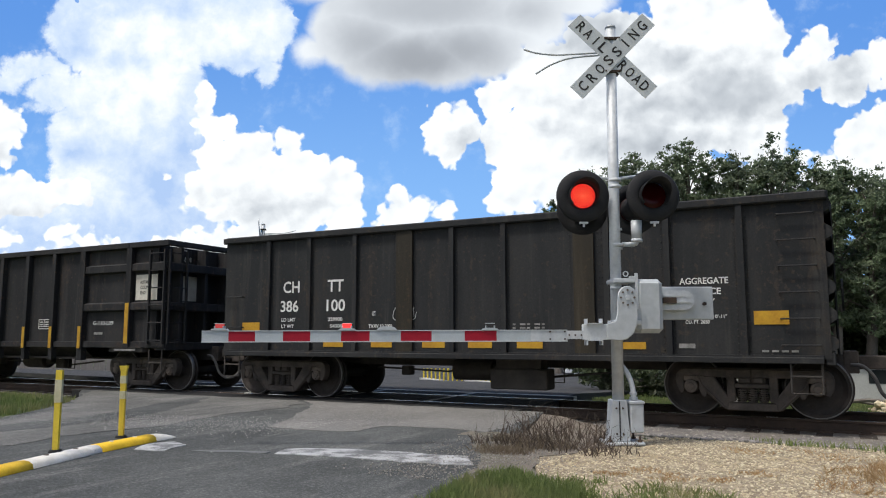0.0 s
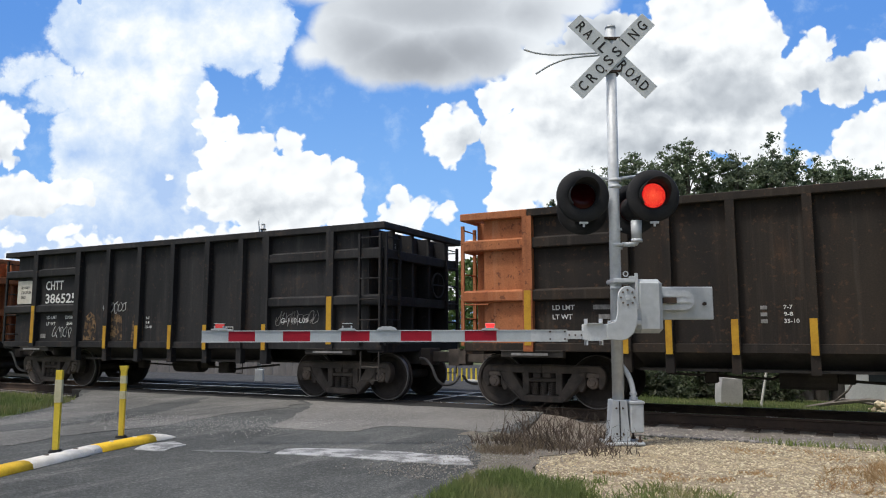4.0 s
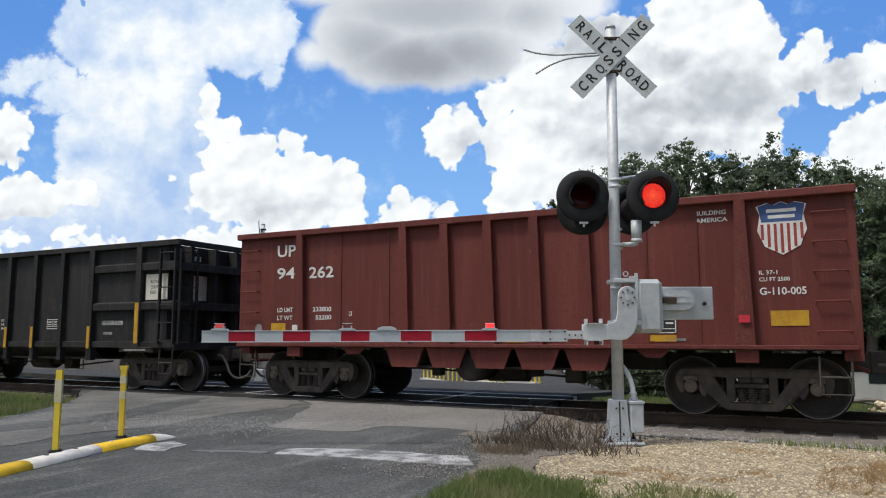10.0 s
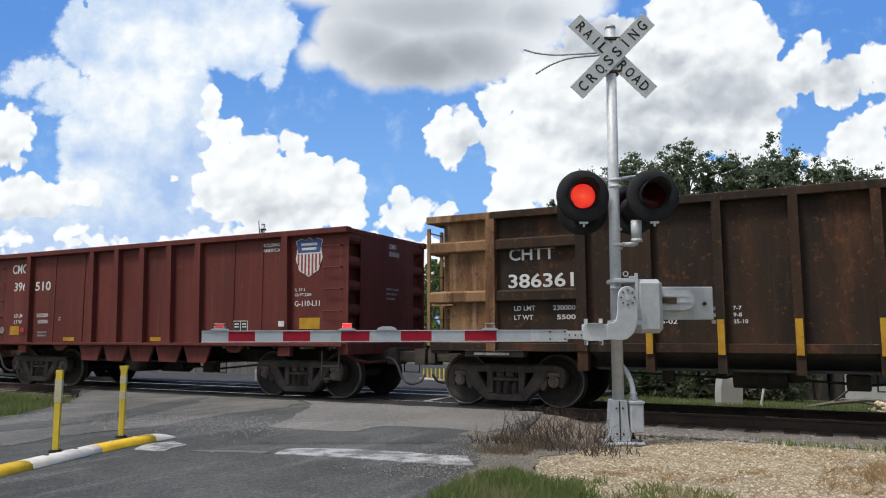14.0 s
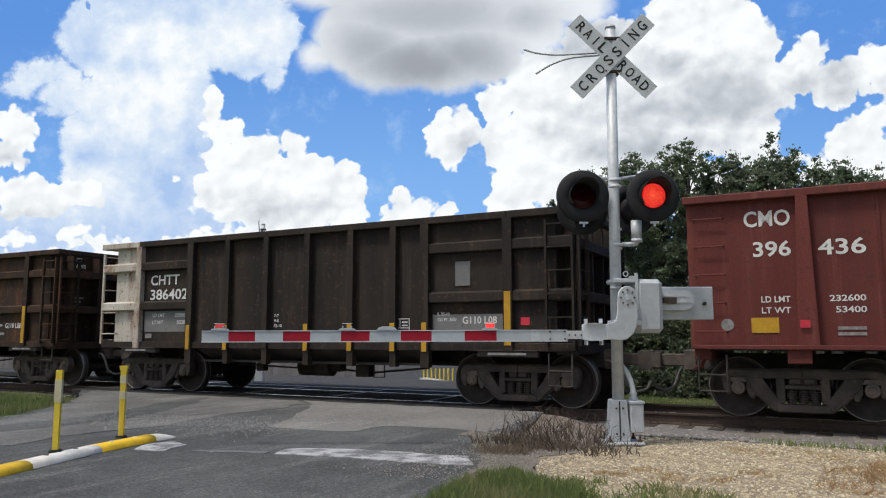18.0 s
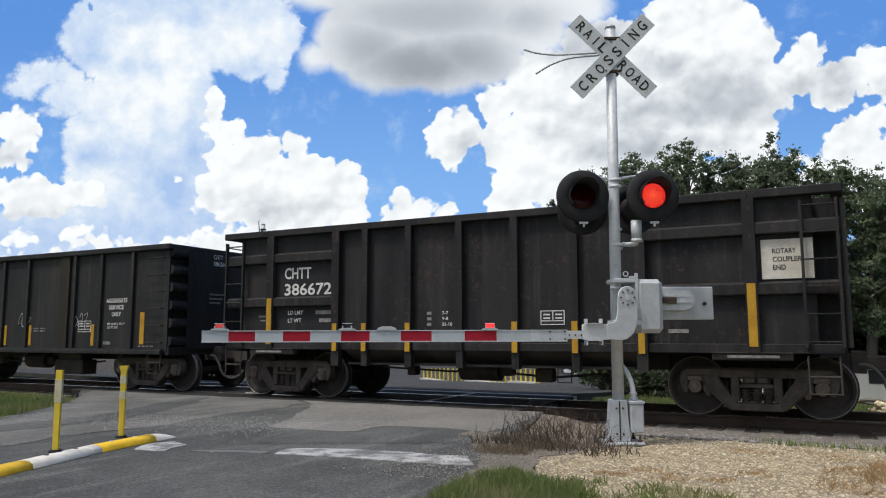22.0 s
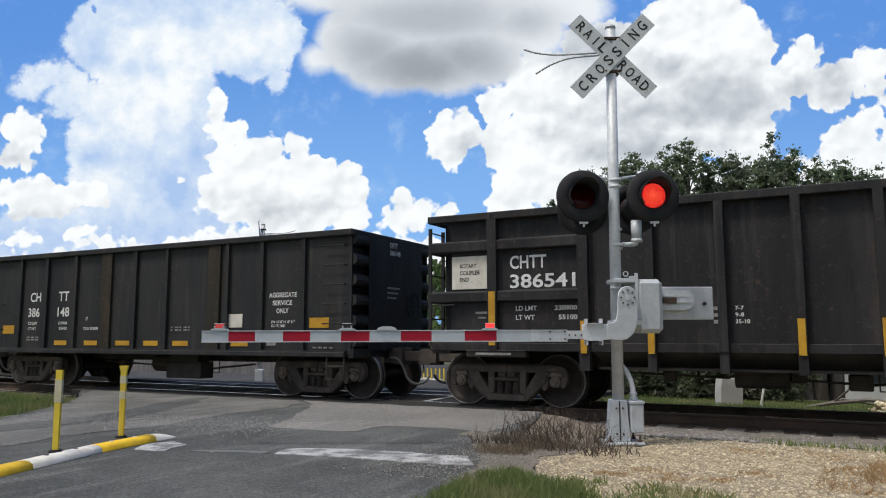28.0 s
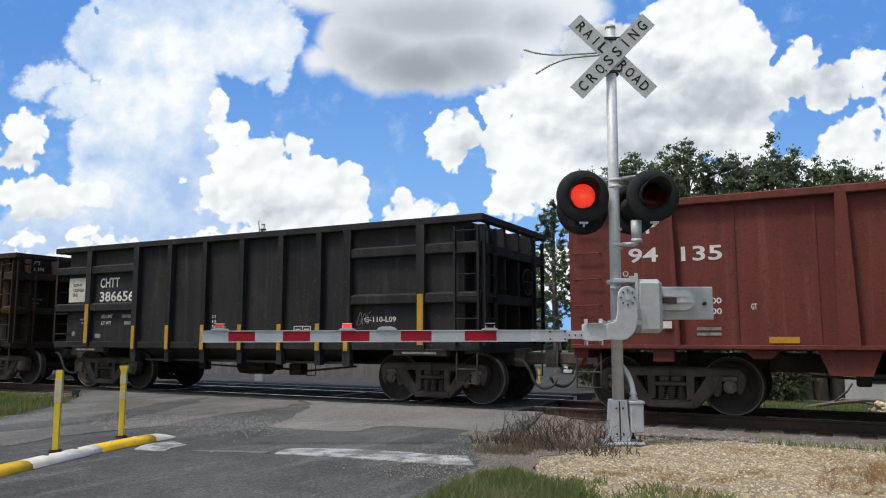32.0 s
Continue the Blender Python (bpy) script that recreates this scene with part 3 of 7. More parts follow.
def rail(y):
    bm = B()
    prof = [(-0.07, -0.18), (0.07, -0.18), (0.07, -0.168), (0.012, -0.15), (0.012, -0.045), (0.036, -0.035), (0.036, -0.008), (0.028, 0.0), (-0.028, 0.0), (-0.036, -0.008), (-0.036, -0.035), (-0.012, -0.045), (-0.012, -0.15), (-0.07, -0.168)]
    ob = empty("rail")
    a = [bm.verts.new((-460, y + p, z)) for p, z in prof]
    b = [bm.verts.new((460, y + p, z)) for p, z in prof]
    for i in range(len(prof)):
        bm.faces.new((a[i], a[(i + 1) % len(prof)], b[(i + 1) % len(prof)], b[i]))
    part("rail_web", bm, "rail", ob)
    part("running_surface", box(B(), -460, 460, y - 0.027, y + 0.027, -0.004, 0.0015), "railtop", ob)
    return tagged(ob, "rusty steel rail with a polished running surface", "rail", "rails", "structure")


rail(-0.754)
rail(0.754)
for x0, x1 in ((-460, -16.3), (-4.4, 460)):
    v, f = [], []
    for x in (x0, x1):
        v += [(x, y, z) for y, z in ((-2.5, -0.26), (-1.75, -0.185), (1.75, -0.185), (2.6, -0.3))]
    f = [(i, i + 1, i + 5, i + 4) for i in range(3)]
    tagged(new("ballast_bed", raw_mesh("ballast_bed", v, f, "ballast")), "grey stone ballast under the track", "ballast", "", "structure")
tie_mesh = bpy.data.meshes.new("railway_tie")
bm = box(B(), -0.115, 0.115, -1.3, 1.3, -0.36, -0.178, 0.012)
bm.to_mesh(tie_mesh)
bm.free()
track = tagged(empty("track_ties"), "dark creosoted timber ties half sunk in ballast", "railway ties", "", "structure")
for i in range(34):
    ob = part("tie", tie_mesh, "tie", track, "", pose(-4.1 + 0.5 * i + random.uniform(-0.03, 0.03), random.uniform(-0.04, 0.04), random.uniform(-0.008, 0.004), 0, 0, random.uniform(-1, 1)))
bm = B()
for i in range(90):
    for x in (-16.8 - 0.55 * i, 13.2 + 0.55 * i):
        box(bm, x - 0.115, x + 0.115, -1.3, 1.3, -0.36, -0.18)
tagged(part("tie_rows", bm, "tie", track), "", "", "", "stuff")
plate = bpy.data.meshes.new("tie_plate")
bm = box(B(), -0.09, 0.09, -0.17, 0.17, -0.18, -0.165)
for sx in (-0.06, 0.06):
    for sy in (-0.09, 0.09):
        box(bm, sx - 0.012, sx + 0.012, sy - 0.012, sy + 0.012, -0.166, -0.14)
bm.to_mesh(plate)
bm.free()
for i in range(34):
    part("tie_plate", plate, "rail", track, "", pose(-4.1 + 0.5 * i, -0.754, 0))

# road marks
for pts in ([(-5.3, -6.98), (-5.42, -6.6), (-4.65, -6.3), (-4.21, -6.28), (-3.4, -6.2), (-3.11, -6.66), (-3.83, -6.84), (-4.51, -6.82)],):
    flat_patch("road_marking", pts, 0.0035, "road_paint", "worn white stop line painted on the asphalt", "road marking", 0.045)
flat_patch("road_marking", [(-6.89, -7.45), (-6.49, -7.38), (-6.63, -6.93), (-7.0, -6.8), (-7.07, -7.07)], 0.0035, "road_paint", "remnant of white road paint beside the kerb", "road marking", 0.05)
flat_patch("road_marking", [(-6.25, -7.25), (-5.4, -7.0), (-5.42, -6.88), (-6.2, -7.12)], 0.0035, "road_paint_faint", "almost worn away end of the white stop line", "road marking", 0.03)


# ---------------------------------------------------------------- sky backdrop
SKY_D = 2600.0


def cloud_material():
    """Blue sky, a broad thin cloud, white cumulus heads with grey bases and one dark cloud in front."""
    m, nt, _ = shader("cumulus_sky")
    p = nt.nodes.new("ShaderNodeTexCoord").outputs["Object"]
    p = vec_node(nt, "MULTIPLY", p, (13.032 / SKY_D, 13.032 / SKY_D, 0.0))

    def times(a, k):
        return math_node(nt, "MULTIPLY", a, k)

    def plus(a, k):
        return math_node(nt, "ADD", a, k)

    def minus(a, k):
        return math_node(nt, "SUBTRACT", a, k)

    def warp(scale, amount, shift, detail=3.0):
        n = nt.nodes.new("ShaderNodeTexNoise")
        put(n.inputs["Vector"], vec_node(nt, "ADD", p, shift))
        n.inputs["Scale"].default_value, n.inputs["Detail"].default_value = scale, detail
        return vec_node(nt, "MULTIPLY", vec_node(nt, "SUBTRACT", n.outputs["Color"], (0.5, 0.5, 0.5)), (amount, amount, 0.0))

    def union(vec, rows):
        """Nearness to the inside of a group of ellipses, about 1 for each tenth of the view's height."""
        out = None
        for cx, cy, rx, ry in rows:
            x, y = (cx - 785.7) * 0.01019, (441 - cy) * 0.01019
            n = nt.nodes.new("ShaderNodeVectorMath")
            n.operation = "MULTIPLY_ADD"
            put(n.inputs[0], vec)
            n.inputs[1].default_value, n.inputs[2].default_value = (100 / rx, 100 / ry, 0.0), (-x * 100 / rx, -y * 100 / ry, 0.0)
            k = min(rx, ry) / 100
            h = times(minus(1.0, vec_node(nt, "LENGTH", n.outputs[0], (0, 0, 0))), k)
            out = h if out is None else math_node(nt, "MAXIMUM", out, h)
        return out

    def lobes(vec, scale, detail, smooth=0.35):
        vo = nt.nodes.new("ShaderNodeTexVoronoi")
        vo.feature = "SMOOTH_F1"
        put(vo.inputs["Vector"], vec)
        vo.inputs["Scale"].default_value, vo.inputs["Detail"].default_value, vo.inputs["Roughness"].default_value = scale, detail, 0.5
        vo.inputs["Smoothness"].default_value = smooth
        return vo.outputs["Distance"]

    def grey(value, dark, light):
        c = nt.nodes.new("ShaderNodeCombineXYZ")
        for i in range(3):
            put(c.inputs[i], value)
        return blend(nt, 1.0, c.outputs[0], blend(nt, ramp(nt, value, 0.4, 0.96, False), dark, light), "MULTIPLY")

    q = vec_node(nt, "ADD", p, warp(1.7, 0.2, (3, 1, 5), 4.0))
    qq = vec_node(nt, "ADD", q, warp(7.0, 0.09, (1, 7, 2), 4.0))
    fine = plus(grain(nt, qq, 3.2, 7.0, 0.62), -0.5)
    broad = plus(grain(nt, vec_node(nt, "ADD", q, (5.2, 3.1, 0.0)), 1.3, 6.0, 0.58), -0.5)
    billow = minus(0.36, lobes(qq, 2.9, 1.6))
    # clear sky with faint wisps
    sep = nt.nodes.new("ShaderNodeSeparateXYZ")
    put(sep.inputs[0], p)
    sky_blue = blend(nt, ramp(nt, sep.outputs[1], -0.5, 4.5), (0.25, 0.5, 0.91), (0.115, 0.3, 0.74))
    col = blend(nt, times(ramp(nt, plus(broad, times(fine, 0.5)), 0.02, 0.3), 0.3), sky_blue, (0.62, 0.78, 0.97))
    # broad thin cloud: bright core, bluish thin parts
    body = union(qq, [(330, 40, 200, 85), (180, 60, 85, 80), (440, 75, 80, 65), (478, 128, 22, 34), (505, 55, 28, 45), (260, 180, 120, 125), (75, 128, 66, 26), (28, 152, 36, 18), (120, 165, 62, 36), (92, 192, 30, 10), (190, 250, 92, 92), (225, 330, 125, 110), (325, 260, 62, 130), (190, 405, 230, 80), (60, 425, 170, 50), (300, -80, 240, 90)])
    hole = union(qq, [(207, 28, 20, 9), (150, 10, 14, 10), (548, 22, 26, 24)])
    frayed = plus(times(fine, 0.34), times(broad, 0.12))
    body = minus(plus(plus(body, 0.03), frayed), times(math_node(nt, "MAXIMUM", plus(hole, times(fine, 0.5)), 0.0), 3.0))
    core = union(q, [(285, 80, 125, 52), (240, 150, 66, 62), (130, 140, 60, 32), (200, 190, 78, 52), (420, 55, 75, 45), (75, 122, 62, 22), (165, 225, 52, 30), (480, 70, 34, 60), (300, 150, 50, 80), (120, 330, 90, 40)])
    thin = union(q, [(150, 92, 48, 40), (222, 118, 24, 26), (215, 32, 44, 16), (310, 25, 70, 22), (300, 330, 40, 50), (150, 272, 40, 36), (330, 250, 30, 70), (445, 115, 45, 24)])
    dense = plus(plus(0.64, times(math_node(nt, "MAXIMUM", core, -0.5), 0.75)), plus(times(math_node(nt, "MAXIMUM", thin, 0.0), -1.3), plus(times(broad, 1.2), times(fine, 0.8))))
    dense = ramp(nt, dense, 0.0, 1.0, False)
    pale = blend(nt, ramp(nt, dense, 0.0, 0.5, False), (0.42, 0.58, 0.87), (0.64, 0.76, 0.93))
    pale = blend(nt, ramp(nt, dense, 0.5, 1.0, False), pale, (0.95, 0.985, 1.0))
    col = blend(nt, ramp(nt, body, -0.03, 0.1), col, pale)
    # cumulus heads; light from above, soft grey bases
    low = vec_node(nt, "ADD", p, warp(1.4, 0.3, (9, 2, 4)))
    base = union(low, [(480, 366, 120, 24), (60, 380, 130, 16), (15, 280, 50, 16), (1180, 190, 200, 50), (1290, 170, 120, 70), (1120, 260, 150, 45), (1250, 255, 130, 34), (1040, 60, 90, 70), (1500, 165, 80, 34), (1420, 150, 60, 32), (958, 232, 24, 24), (1200, 110, 120, 36), (1480, 130, 60, 40), (830, 250, 40, 20)])
    base = ramp(nt, plus(base, plus(times(broad, 0.6), times(fine, 0.12))), -0.2, 0.5)
    up = vec_node(nt, "ADD", qq, (-0.04, 0.09, 0.0))
    relief = times(minus(lobes(up, 2.1, 1.0, 0.9), lobes(qq, 2.1, 1.0, 0.9)), 0.4)
    folds = plus(times(broad, -0.3), times(fine, -0.08))
    lum = minus(plus(0.97, plus(relief, folds)), times(base, 0.36))
    lum = math_node(nt, "MINIMUM", math_node(nt, "MAXIMUM", lum, 0.45), 1.02)
    white = grey(lum, (0.88, 0.97, 1.08), (0.965, 1.0, 1.02))
    tower = union(qq, [(370, 168, 25, 28), (386, 228, 34, 32), (440, 268, 72, 46), (455, 312, 108, 62), (514, 264, 34, 36), (560, 302, 62, 42), (604, 312, 46, 42), (618, 358, 36, 48), (500, 372, 160, 52), (380, 332, 52, 58), (394, 292, 52, 48), (470, 425, 195, 40), (475, 325, 130, 62), (590, 335, 62, 50), (610, 372, 50, 52), (372, 200, 22, 34), (400, 235, 40, 36)])
    low_left = union(qq, [(18, 226, 44, 44), (8, 270, 48, 34), (45, 346, 112, 42), (120, 342, 74, 34), (20, 422, 66, 22), (110, 410, 50, 18), (165, 432, 58, 22), (712, 346, 32, 42), (745, 374, 44, 34), (700, 390, 42, 32), (784, 382, 38, 24), (306, 314, 13, 8), (676, 345, 7, 8)])
    right_bank = union(qq, [(792, 245, 52, 58), (785, 212, 40, 28), (818, 230, 44, 46), (888, 190, 50, 48), (905, 250, 66, 78), (905, 330, 50, 78), (985, 250, 110, 130), (960, 140, 90, 70), (1100, 200, 170, 190), (1250, 120, 145, 170), (1285, 40, 90, 80), (1335, 90, 56, 88), (1365, 150, 66, 62), (1330, 235, 70, 74), (1200, 330, 250, 60)])
    right_edge = union(qq, [(1438, 92, 38, 48), (1420, 130, 58, 52), (1480, 142, 68, 50), (1530, 122, 58, 46), (1565, 98, 38, 34), (1550, 150, 60, 26), (1530, 238, 58, 42), (1490, 258, 34, 42), (1560, 202, 46, 34), (1565, 290, 116, 58), (1422, 278, 24, 20), (1330, 312, 100, 40), (1480, 312, 100, 38), (1700, 200, 130, 120), (1650, 320, 200, 80), (-160, 280, 100, 90), (700, 485, 900, 70)])
    bank = math_node(nt, "MAXIMUM", math_node(nt, "MAXIMUM", tower, low_left), math_node(nt, "MAXIMUM", right_bank, right_edge))
    heads = plus(bank, plus(0.085, plus(times(billow, 0.3), times(fine, 0.09))))
    col = blend(nt, ramp(nt, heads, -0.02, 0.05), col, white)
    # dark cloud in front, bright along its rim
    front = union(q, [(628, 62, 76, 68), (562, 96, 34, 24), (690, 80, 110, 78), (780, 80, 110, 80), (860, 72, 70, 76), (930, 42, 80, 52), (1010, 2, 70, 38), (760, -60, 330, 90), (300, -260, 500, 120)])
    front = plus(front, plus(0.09, plus(times(fine, 0.16), times(broad, 0.1))))
    depth = union(low, [(740, 108, 150, 62), (650, 70, 90, 60), (830, 90, 110, 60), (760, 20, 220, 60), (930, 30, 80, 40)])
    depth = ramp(nt, plus(depth, plus(times(broad, 0.25), times(fine, 0.1))), -0.25, 0.55)
    belly = ramp(nt, union(low, [(745, 118, 150, 44)]), -0.3, 0.4)
    dark = grey(minus(0.88, plus(times(depth, 0.36), times(belly, 0.13))), (0.91, 0.98, 1.08), (0.95, 1.0, 1.04))
    col = blend(nt, ramp(nt, front, -0.05, 0.2), col, dark)
    em = nt.nodes.new("ShaderNodeEmission")
    put(em.inputs["Color"], col)
    em.inputs["Strength"].default_value = 1.0
    nt.links.new(em.outputs[0], nt.nodes["Material Output"].inputs["Surface"])
    return m


M["sky"] = cloud_material()
backdrop = tagged(new("backdrop", raw_mesh("backdrop", [(-2 * SKY_D, -0.75 * SKY_D, 0), (2 * SKY_D, -0.75 * SKY_D, 0), (2 * SKY_D, 1.6 * SKY_D, 0), (-2 * SKY_D, 1.6 * SKY_D, 0)], [(0, 1, 2, 3)], "sky")),
                  "blue sky with tall white cumulus clouds", "sky", "", "structure")
backdrop.matrix_basis = CAM_POSE @ Matrix.Translation((0, 0, -SKY_D))

# ---------------------------------------------------------------- level-crossing signal with its gate
SIGNAL_POSE = pose(-2.199, -4.531, 0.0, 0, 0, 27.46)
LEDS, ARM_LAMPS = [], []


def crossbuck(parent, y, flip=False, text=True):
    for k, ang in enumerate((45.9, -45.0)):
        blade = part("crossbuck_blade", box(B(), -0.652, 0.652, -0.003, 0.003, -0.108, 0.108, 0.001), "sign_white", parent, "", pose(0.002, y + (0.012 if k else 0.0), 4.647, 0, -ang, 0))
        words = (("CROSSING", -0.535, 0.152),) if k == 0 else (("RAIL", -0.53, 0.125), ("ROAD", 0.17, 0.122))
        for word, x, step in words if text else ():
            for n, ch in enumerate(word):
                w = 0.02 if ch == "I" else 0.09
                mid = x + n * step
                lettering(ch, mid - w / 2, mid + w / 2, -0.066, 0.066, -0.005, blade, "ink", "letter")
    return parent


def lamp_unit(parent, x, z, y, facing, lit=True, turn=0.0):
    """Round black background, hood, housing and the diode array of one flashing light."""
    m = pose(x, y, z, 0, 0, (0 if facing > 0 else 180) + turn)
    bm = B()
    prof = [(0.155, 0.0), (0.19, -0.018), (0.30, -0.012), (0.318, 0.012), (0.315, 0.02), (0.155, 0.012)]
    lathe(bm, prof, 40)
    plate_ob = part("background_disc", bm, "matt_black", parent, "round matt black background", m, True)
    # hood: a cut cylinder, longer above
    bm, n = B(), 28
    top, bot = [], []
    for k in range(n + 1):
        a = math.pi * (-0.22 + 1.44 * k / n)
        reach = 0.13 + 0.17 * max(0.0, math.sin(a)) ** 0.8
        for r in (0.172, 0.166):
            (top if r > 0.17 else bot).append((bm.verts.new((r * math.cos(a), 0.0, r * math.sin(a))), bm.verts.new((r * 1.02 * math.cos(a), -reach, r * 1.02 * math.sin(a)))))
    for side in (top, bot):
        for (a0, a1), (b0, b1) in zip(side, side[1:]):
            bm.faces.new((a0, b0, b1, a1))
    for (a0, a1), (b0, b1) in zip(zip([t[1] for t in top], [t[1] for t in top][1:]), zip([t[1] for t in bot], [t[1] for t in bot][1:])):
        bm.faces.new((a0, a1, b1, b0))
    part("hood", bm, "matt_black", plate_ob, "", None, True)
    bm = lathe(B(), [(0.0, 0.03), (0.155, 0.03), (0.155, 0.012), (0.15, 0.006), (0.0, 0.004)], 36)
    part("lens", bm, "lens", plate_ob, "dark red lens", None, True)
    part("lamp_housing", lathe(B(), [(0.0, 0.2), (0.1, 0.19), (0.14, 0.12), (0.15, 0.03), (0.0, 0.032)], 24), "matt_black", plate_ob, "", None, True)
    if lit:
        part("latch", box(box(B(), -0.05, 0.05, -0.03, -0.012, -0.34, -0.315), -0.012, 0.012, -0.03, -0.012, -0.375, -0.33), "galv", plate_ob)
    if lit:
        # each diode is a small dome on a red field; the array always glows, and its slide behind the lens stands in for
        # going dark
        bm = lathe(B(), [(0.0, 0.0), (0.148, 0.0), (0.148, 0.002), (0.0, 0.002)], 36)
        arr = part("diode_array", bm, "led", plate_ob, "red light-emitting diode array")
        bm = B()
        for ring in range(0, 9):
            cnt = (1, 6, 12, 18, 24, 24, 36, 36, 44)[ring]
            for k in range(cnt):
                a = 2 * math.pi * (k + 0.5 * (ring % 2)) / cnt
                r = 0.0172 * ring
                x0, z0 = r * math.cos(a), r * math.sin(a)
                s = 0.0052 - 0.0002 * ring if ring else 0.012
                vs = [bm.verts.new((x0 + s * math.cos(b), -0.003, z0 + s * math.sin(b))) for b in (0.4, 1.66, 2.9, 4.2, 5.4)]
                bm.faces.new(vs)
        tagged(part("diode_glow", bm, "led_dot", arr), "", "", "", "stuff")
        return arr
    return plate_ob


def crossing_signal(label, matrix, front=True, gate=True, cable_turn=0.0):
    ob = empty("crossing_signal", matrix)
    tagged(ob, label, "crossing signal", "crossing signals")
    bm = B()
    rod(bm, (-0.032, 0, 0.42), (0, 0, 5.03), 0.069, 0.062, 24)
    rod(bm, (0, 0, 5.03), (0, 0, 5.06), 0.068, 0.06, 24)
    part("mast", bm, "galv", ob, "galvanised steel mast", None, True)
    part("base_plate", box(B(), -0.22, 0.22, -0.2, 0.2, 0.0, 0.03, 0.006), "galv_paint", ob)
    for sx in (-0.17, 0.17):
        for sy in (-0.15, 0.15):
            part("anchor_bolt", rod(rod(B(), (sx, sy, 0.025), (sx, sy, 0.055), 0.026, 0.026, 6), (sx, sy, 0.055), (sx, sy, 0.1), 0.013, 0.013, 8), "rail", ob)
    bm = B()
    prism(bm, [(-0.175, 0.03), (0.07, 0.03), (0.062, 0.06), (0.045, 0.5), (-0.122, 0.5), (-0.13, 0.47), (-0.162, 0.08)], -0.12, 0.12)
    bmesh.ops.bevel(bm, geom=bm.edges[:], offset=0.008, segments=1, affect="EDGES")
    part("base_casting", bm, "galv_paint", ob, "grey cast base split down its front")
    part("casting_seam", box(B(), -0.052, -0.041, -0.126, -0.118, 0.04, 0.49), "ink", ob)
    for z in (0.12, 0.41):
        for x in (-0.085, -0.01):
            part("bolt", rod(B(), (x, -0.135, z), (x, -0.118, z), 0.012, 0.012, 6), "rail", ob)
    bm = box(B(), 0.075, 0.235, -0.12, 0.1, 0.13, 0.46, 0.014)
    jb = part("junction_box", bm, "galv_paint", ob)
    part("lid", box(B(), 0.065, 0.245, -0.13, 0.11, 0.455, 0.49, 0.008), "galv_paint", jb)
    part("box_hinge", box(B(), 0.085, 0.11, -0.135, -0.118, 0.36, 0.4), "galv", jb)
    part("conduit", tube(B(), bend([(0.15, 0, 0.47), (0.145, 0.01, 0.62), (0.1, 0.04, 0.79), (0.0, 0.08, 0.93)]), 0.032, 10), "galv", ob, "", None, True)
    part("conduit_collar", rod(rod(B(), (0.149, 0, 0.5), (0.148, 0, 0.53), 0.048, 0.048, 12), (0.147, 0, 0.555), (0.146, 0, 0.58), 0.044, 0.044, 12), "galv", ob)
    if front:
        crossbuck(ob, -0.085)
    else:
        crossbuck(ob, 0.085, text=False)
    for z in (4.44, 4.86):
        clamp = part("sign_clamp", box(B(), -0.095, 0.095, -0.08, 0.075, z, z + 0.035, 0.004), "rail", ob, "rust-darkened steel clamp")
        for s in (-1, 1):
            part("bolt", rod(B(), (s * 0.085, -0.1, z + 0.017), (s * 0.085, 0.095, z + 0.017), 0.01, 0.01, 6), "rail", clamp)
    # lamp cross-arm
    bm = rod(B(), (-0.36, 0.05, 3.17), (0.0, 0.03, 3.13), 0.02, 0.02, 10)
    rod(bm, (0.0, 0.03, 3.13), (0.36, 0.05, 3.18), 0.022, 0.022, 10)
    part("lamp_arm", bm, "galv", ob, "", None, True)
    for z in (3.11, 3.03, 2.32):
        part("mast_collar", rod(B(), (0, 0, z - 0.018), (0, 0, z + 0.018), 0.078, 0.078, 20), "galv", ob, "", None, True)
    bm = rod(B(), (0.07, 0, 2.33), (0.22, 0.0, 2.33), 0.028, 0.028, 10)
    rod(bm, (0.22, 0.0, 2.33), (0.25, 0.0, 2.38), 0.034, 0.034, 10)
    part("lamp_arm", bm, "galv", ob, "", None, True)
    bm = rod(B(), (0.25, 0.02, 2.37), (0.25, 0.02, 2.62), 0.06, 0.065, 16)
    rod(bm, (0.25, 0.02, 2.36), (0.25, 0.02, 2.395), 0.068, 0.068, 16)
    part("lamp_terminal_box", bm, "galv", ob, "", None, True)
    for z in (2.51, 2.28):
        part("mast_collar", rod(B(), (0, 0, z - 0.01), (0, 0, z + 0.01), 0.071, 0.071, 20), "galv", ob)
    for x in (-0.408, 0.432):
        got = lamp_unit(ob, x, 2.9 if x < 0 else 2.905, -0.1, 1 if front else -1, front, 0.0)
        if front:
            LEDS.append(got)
        lamp_unit(ob, x + (0.06 if x < 0 else -0.16), 2.8, 0.3, -1 if front else 1, False)
    # bare cable ends behind the sign
    part("cable", tube(B(), bend([(-1.062, 0.15, 4.824), (-0.9, 0.15, 4.775), (-0.678, 0.13, 4.744), (-0.45, 0.1, 4.74), (-0.05, 0.05, 4.745)]), 0.012, 8), "galv_paint", ob, "loose grey cable end", pose(0, 0, 0, 0, 0, cable_turn), True)
    part("cable", tube(B(), bend([(-0.912, 0.15, 4.505), (-0.78, 0.15, 4.59), (-0.645, 0.13, 4.65), (-0.45, 0.1, 4.695), (-0.05, 0.05, 4.715)]), 0.012, 8), "galv_paint", ob, "loose grey cable end", pose(0, 0, 0, 0, 0, cable_turn), True)
    if not gate:
        return ob
    # gate mechanism
    bm = box(B(), 0.175, 0.488, -0.18, 0.2, 1.27, 1.9, 0.05)
    mech = part("mechanism_housing", bm, "galv_paint", ob, "pale grey gate motor housing")
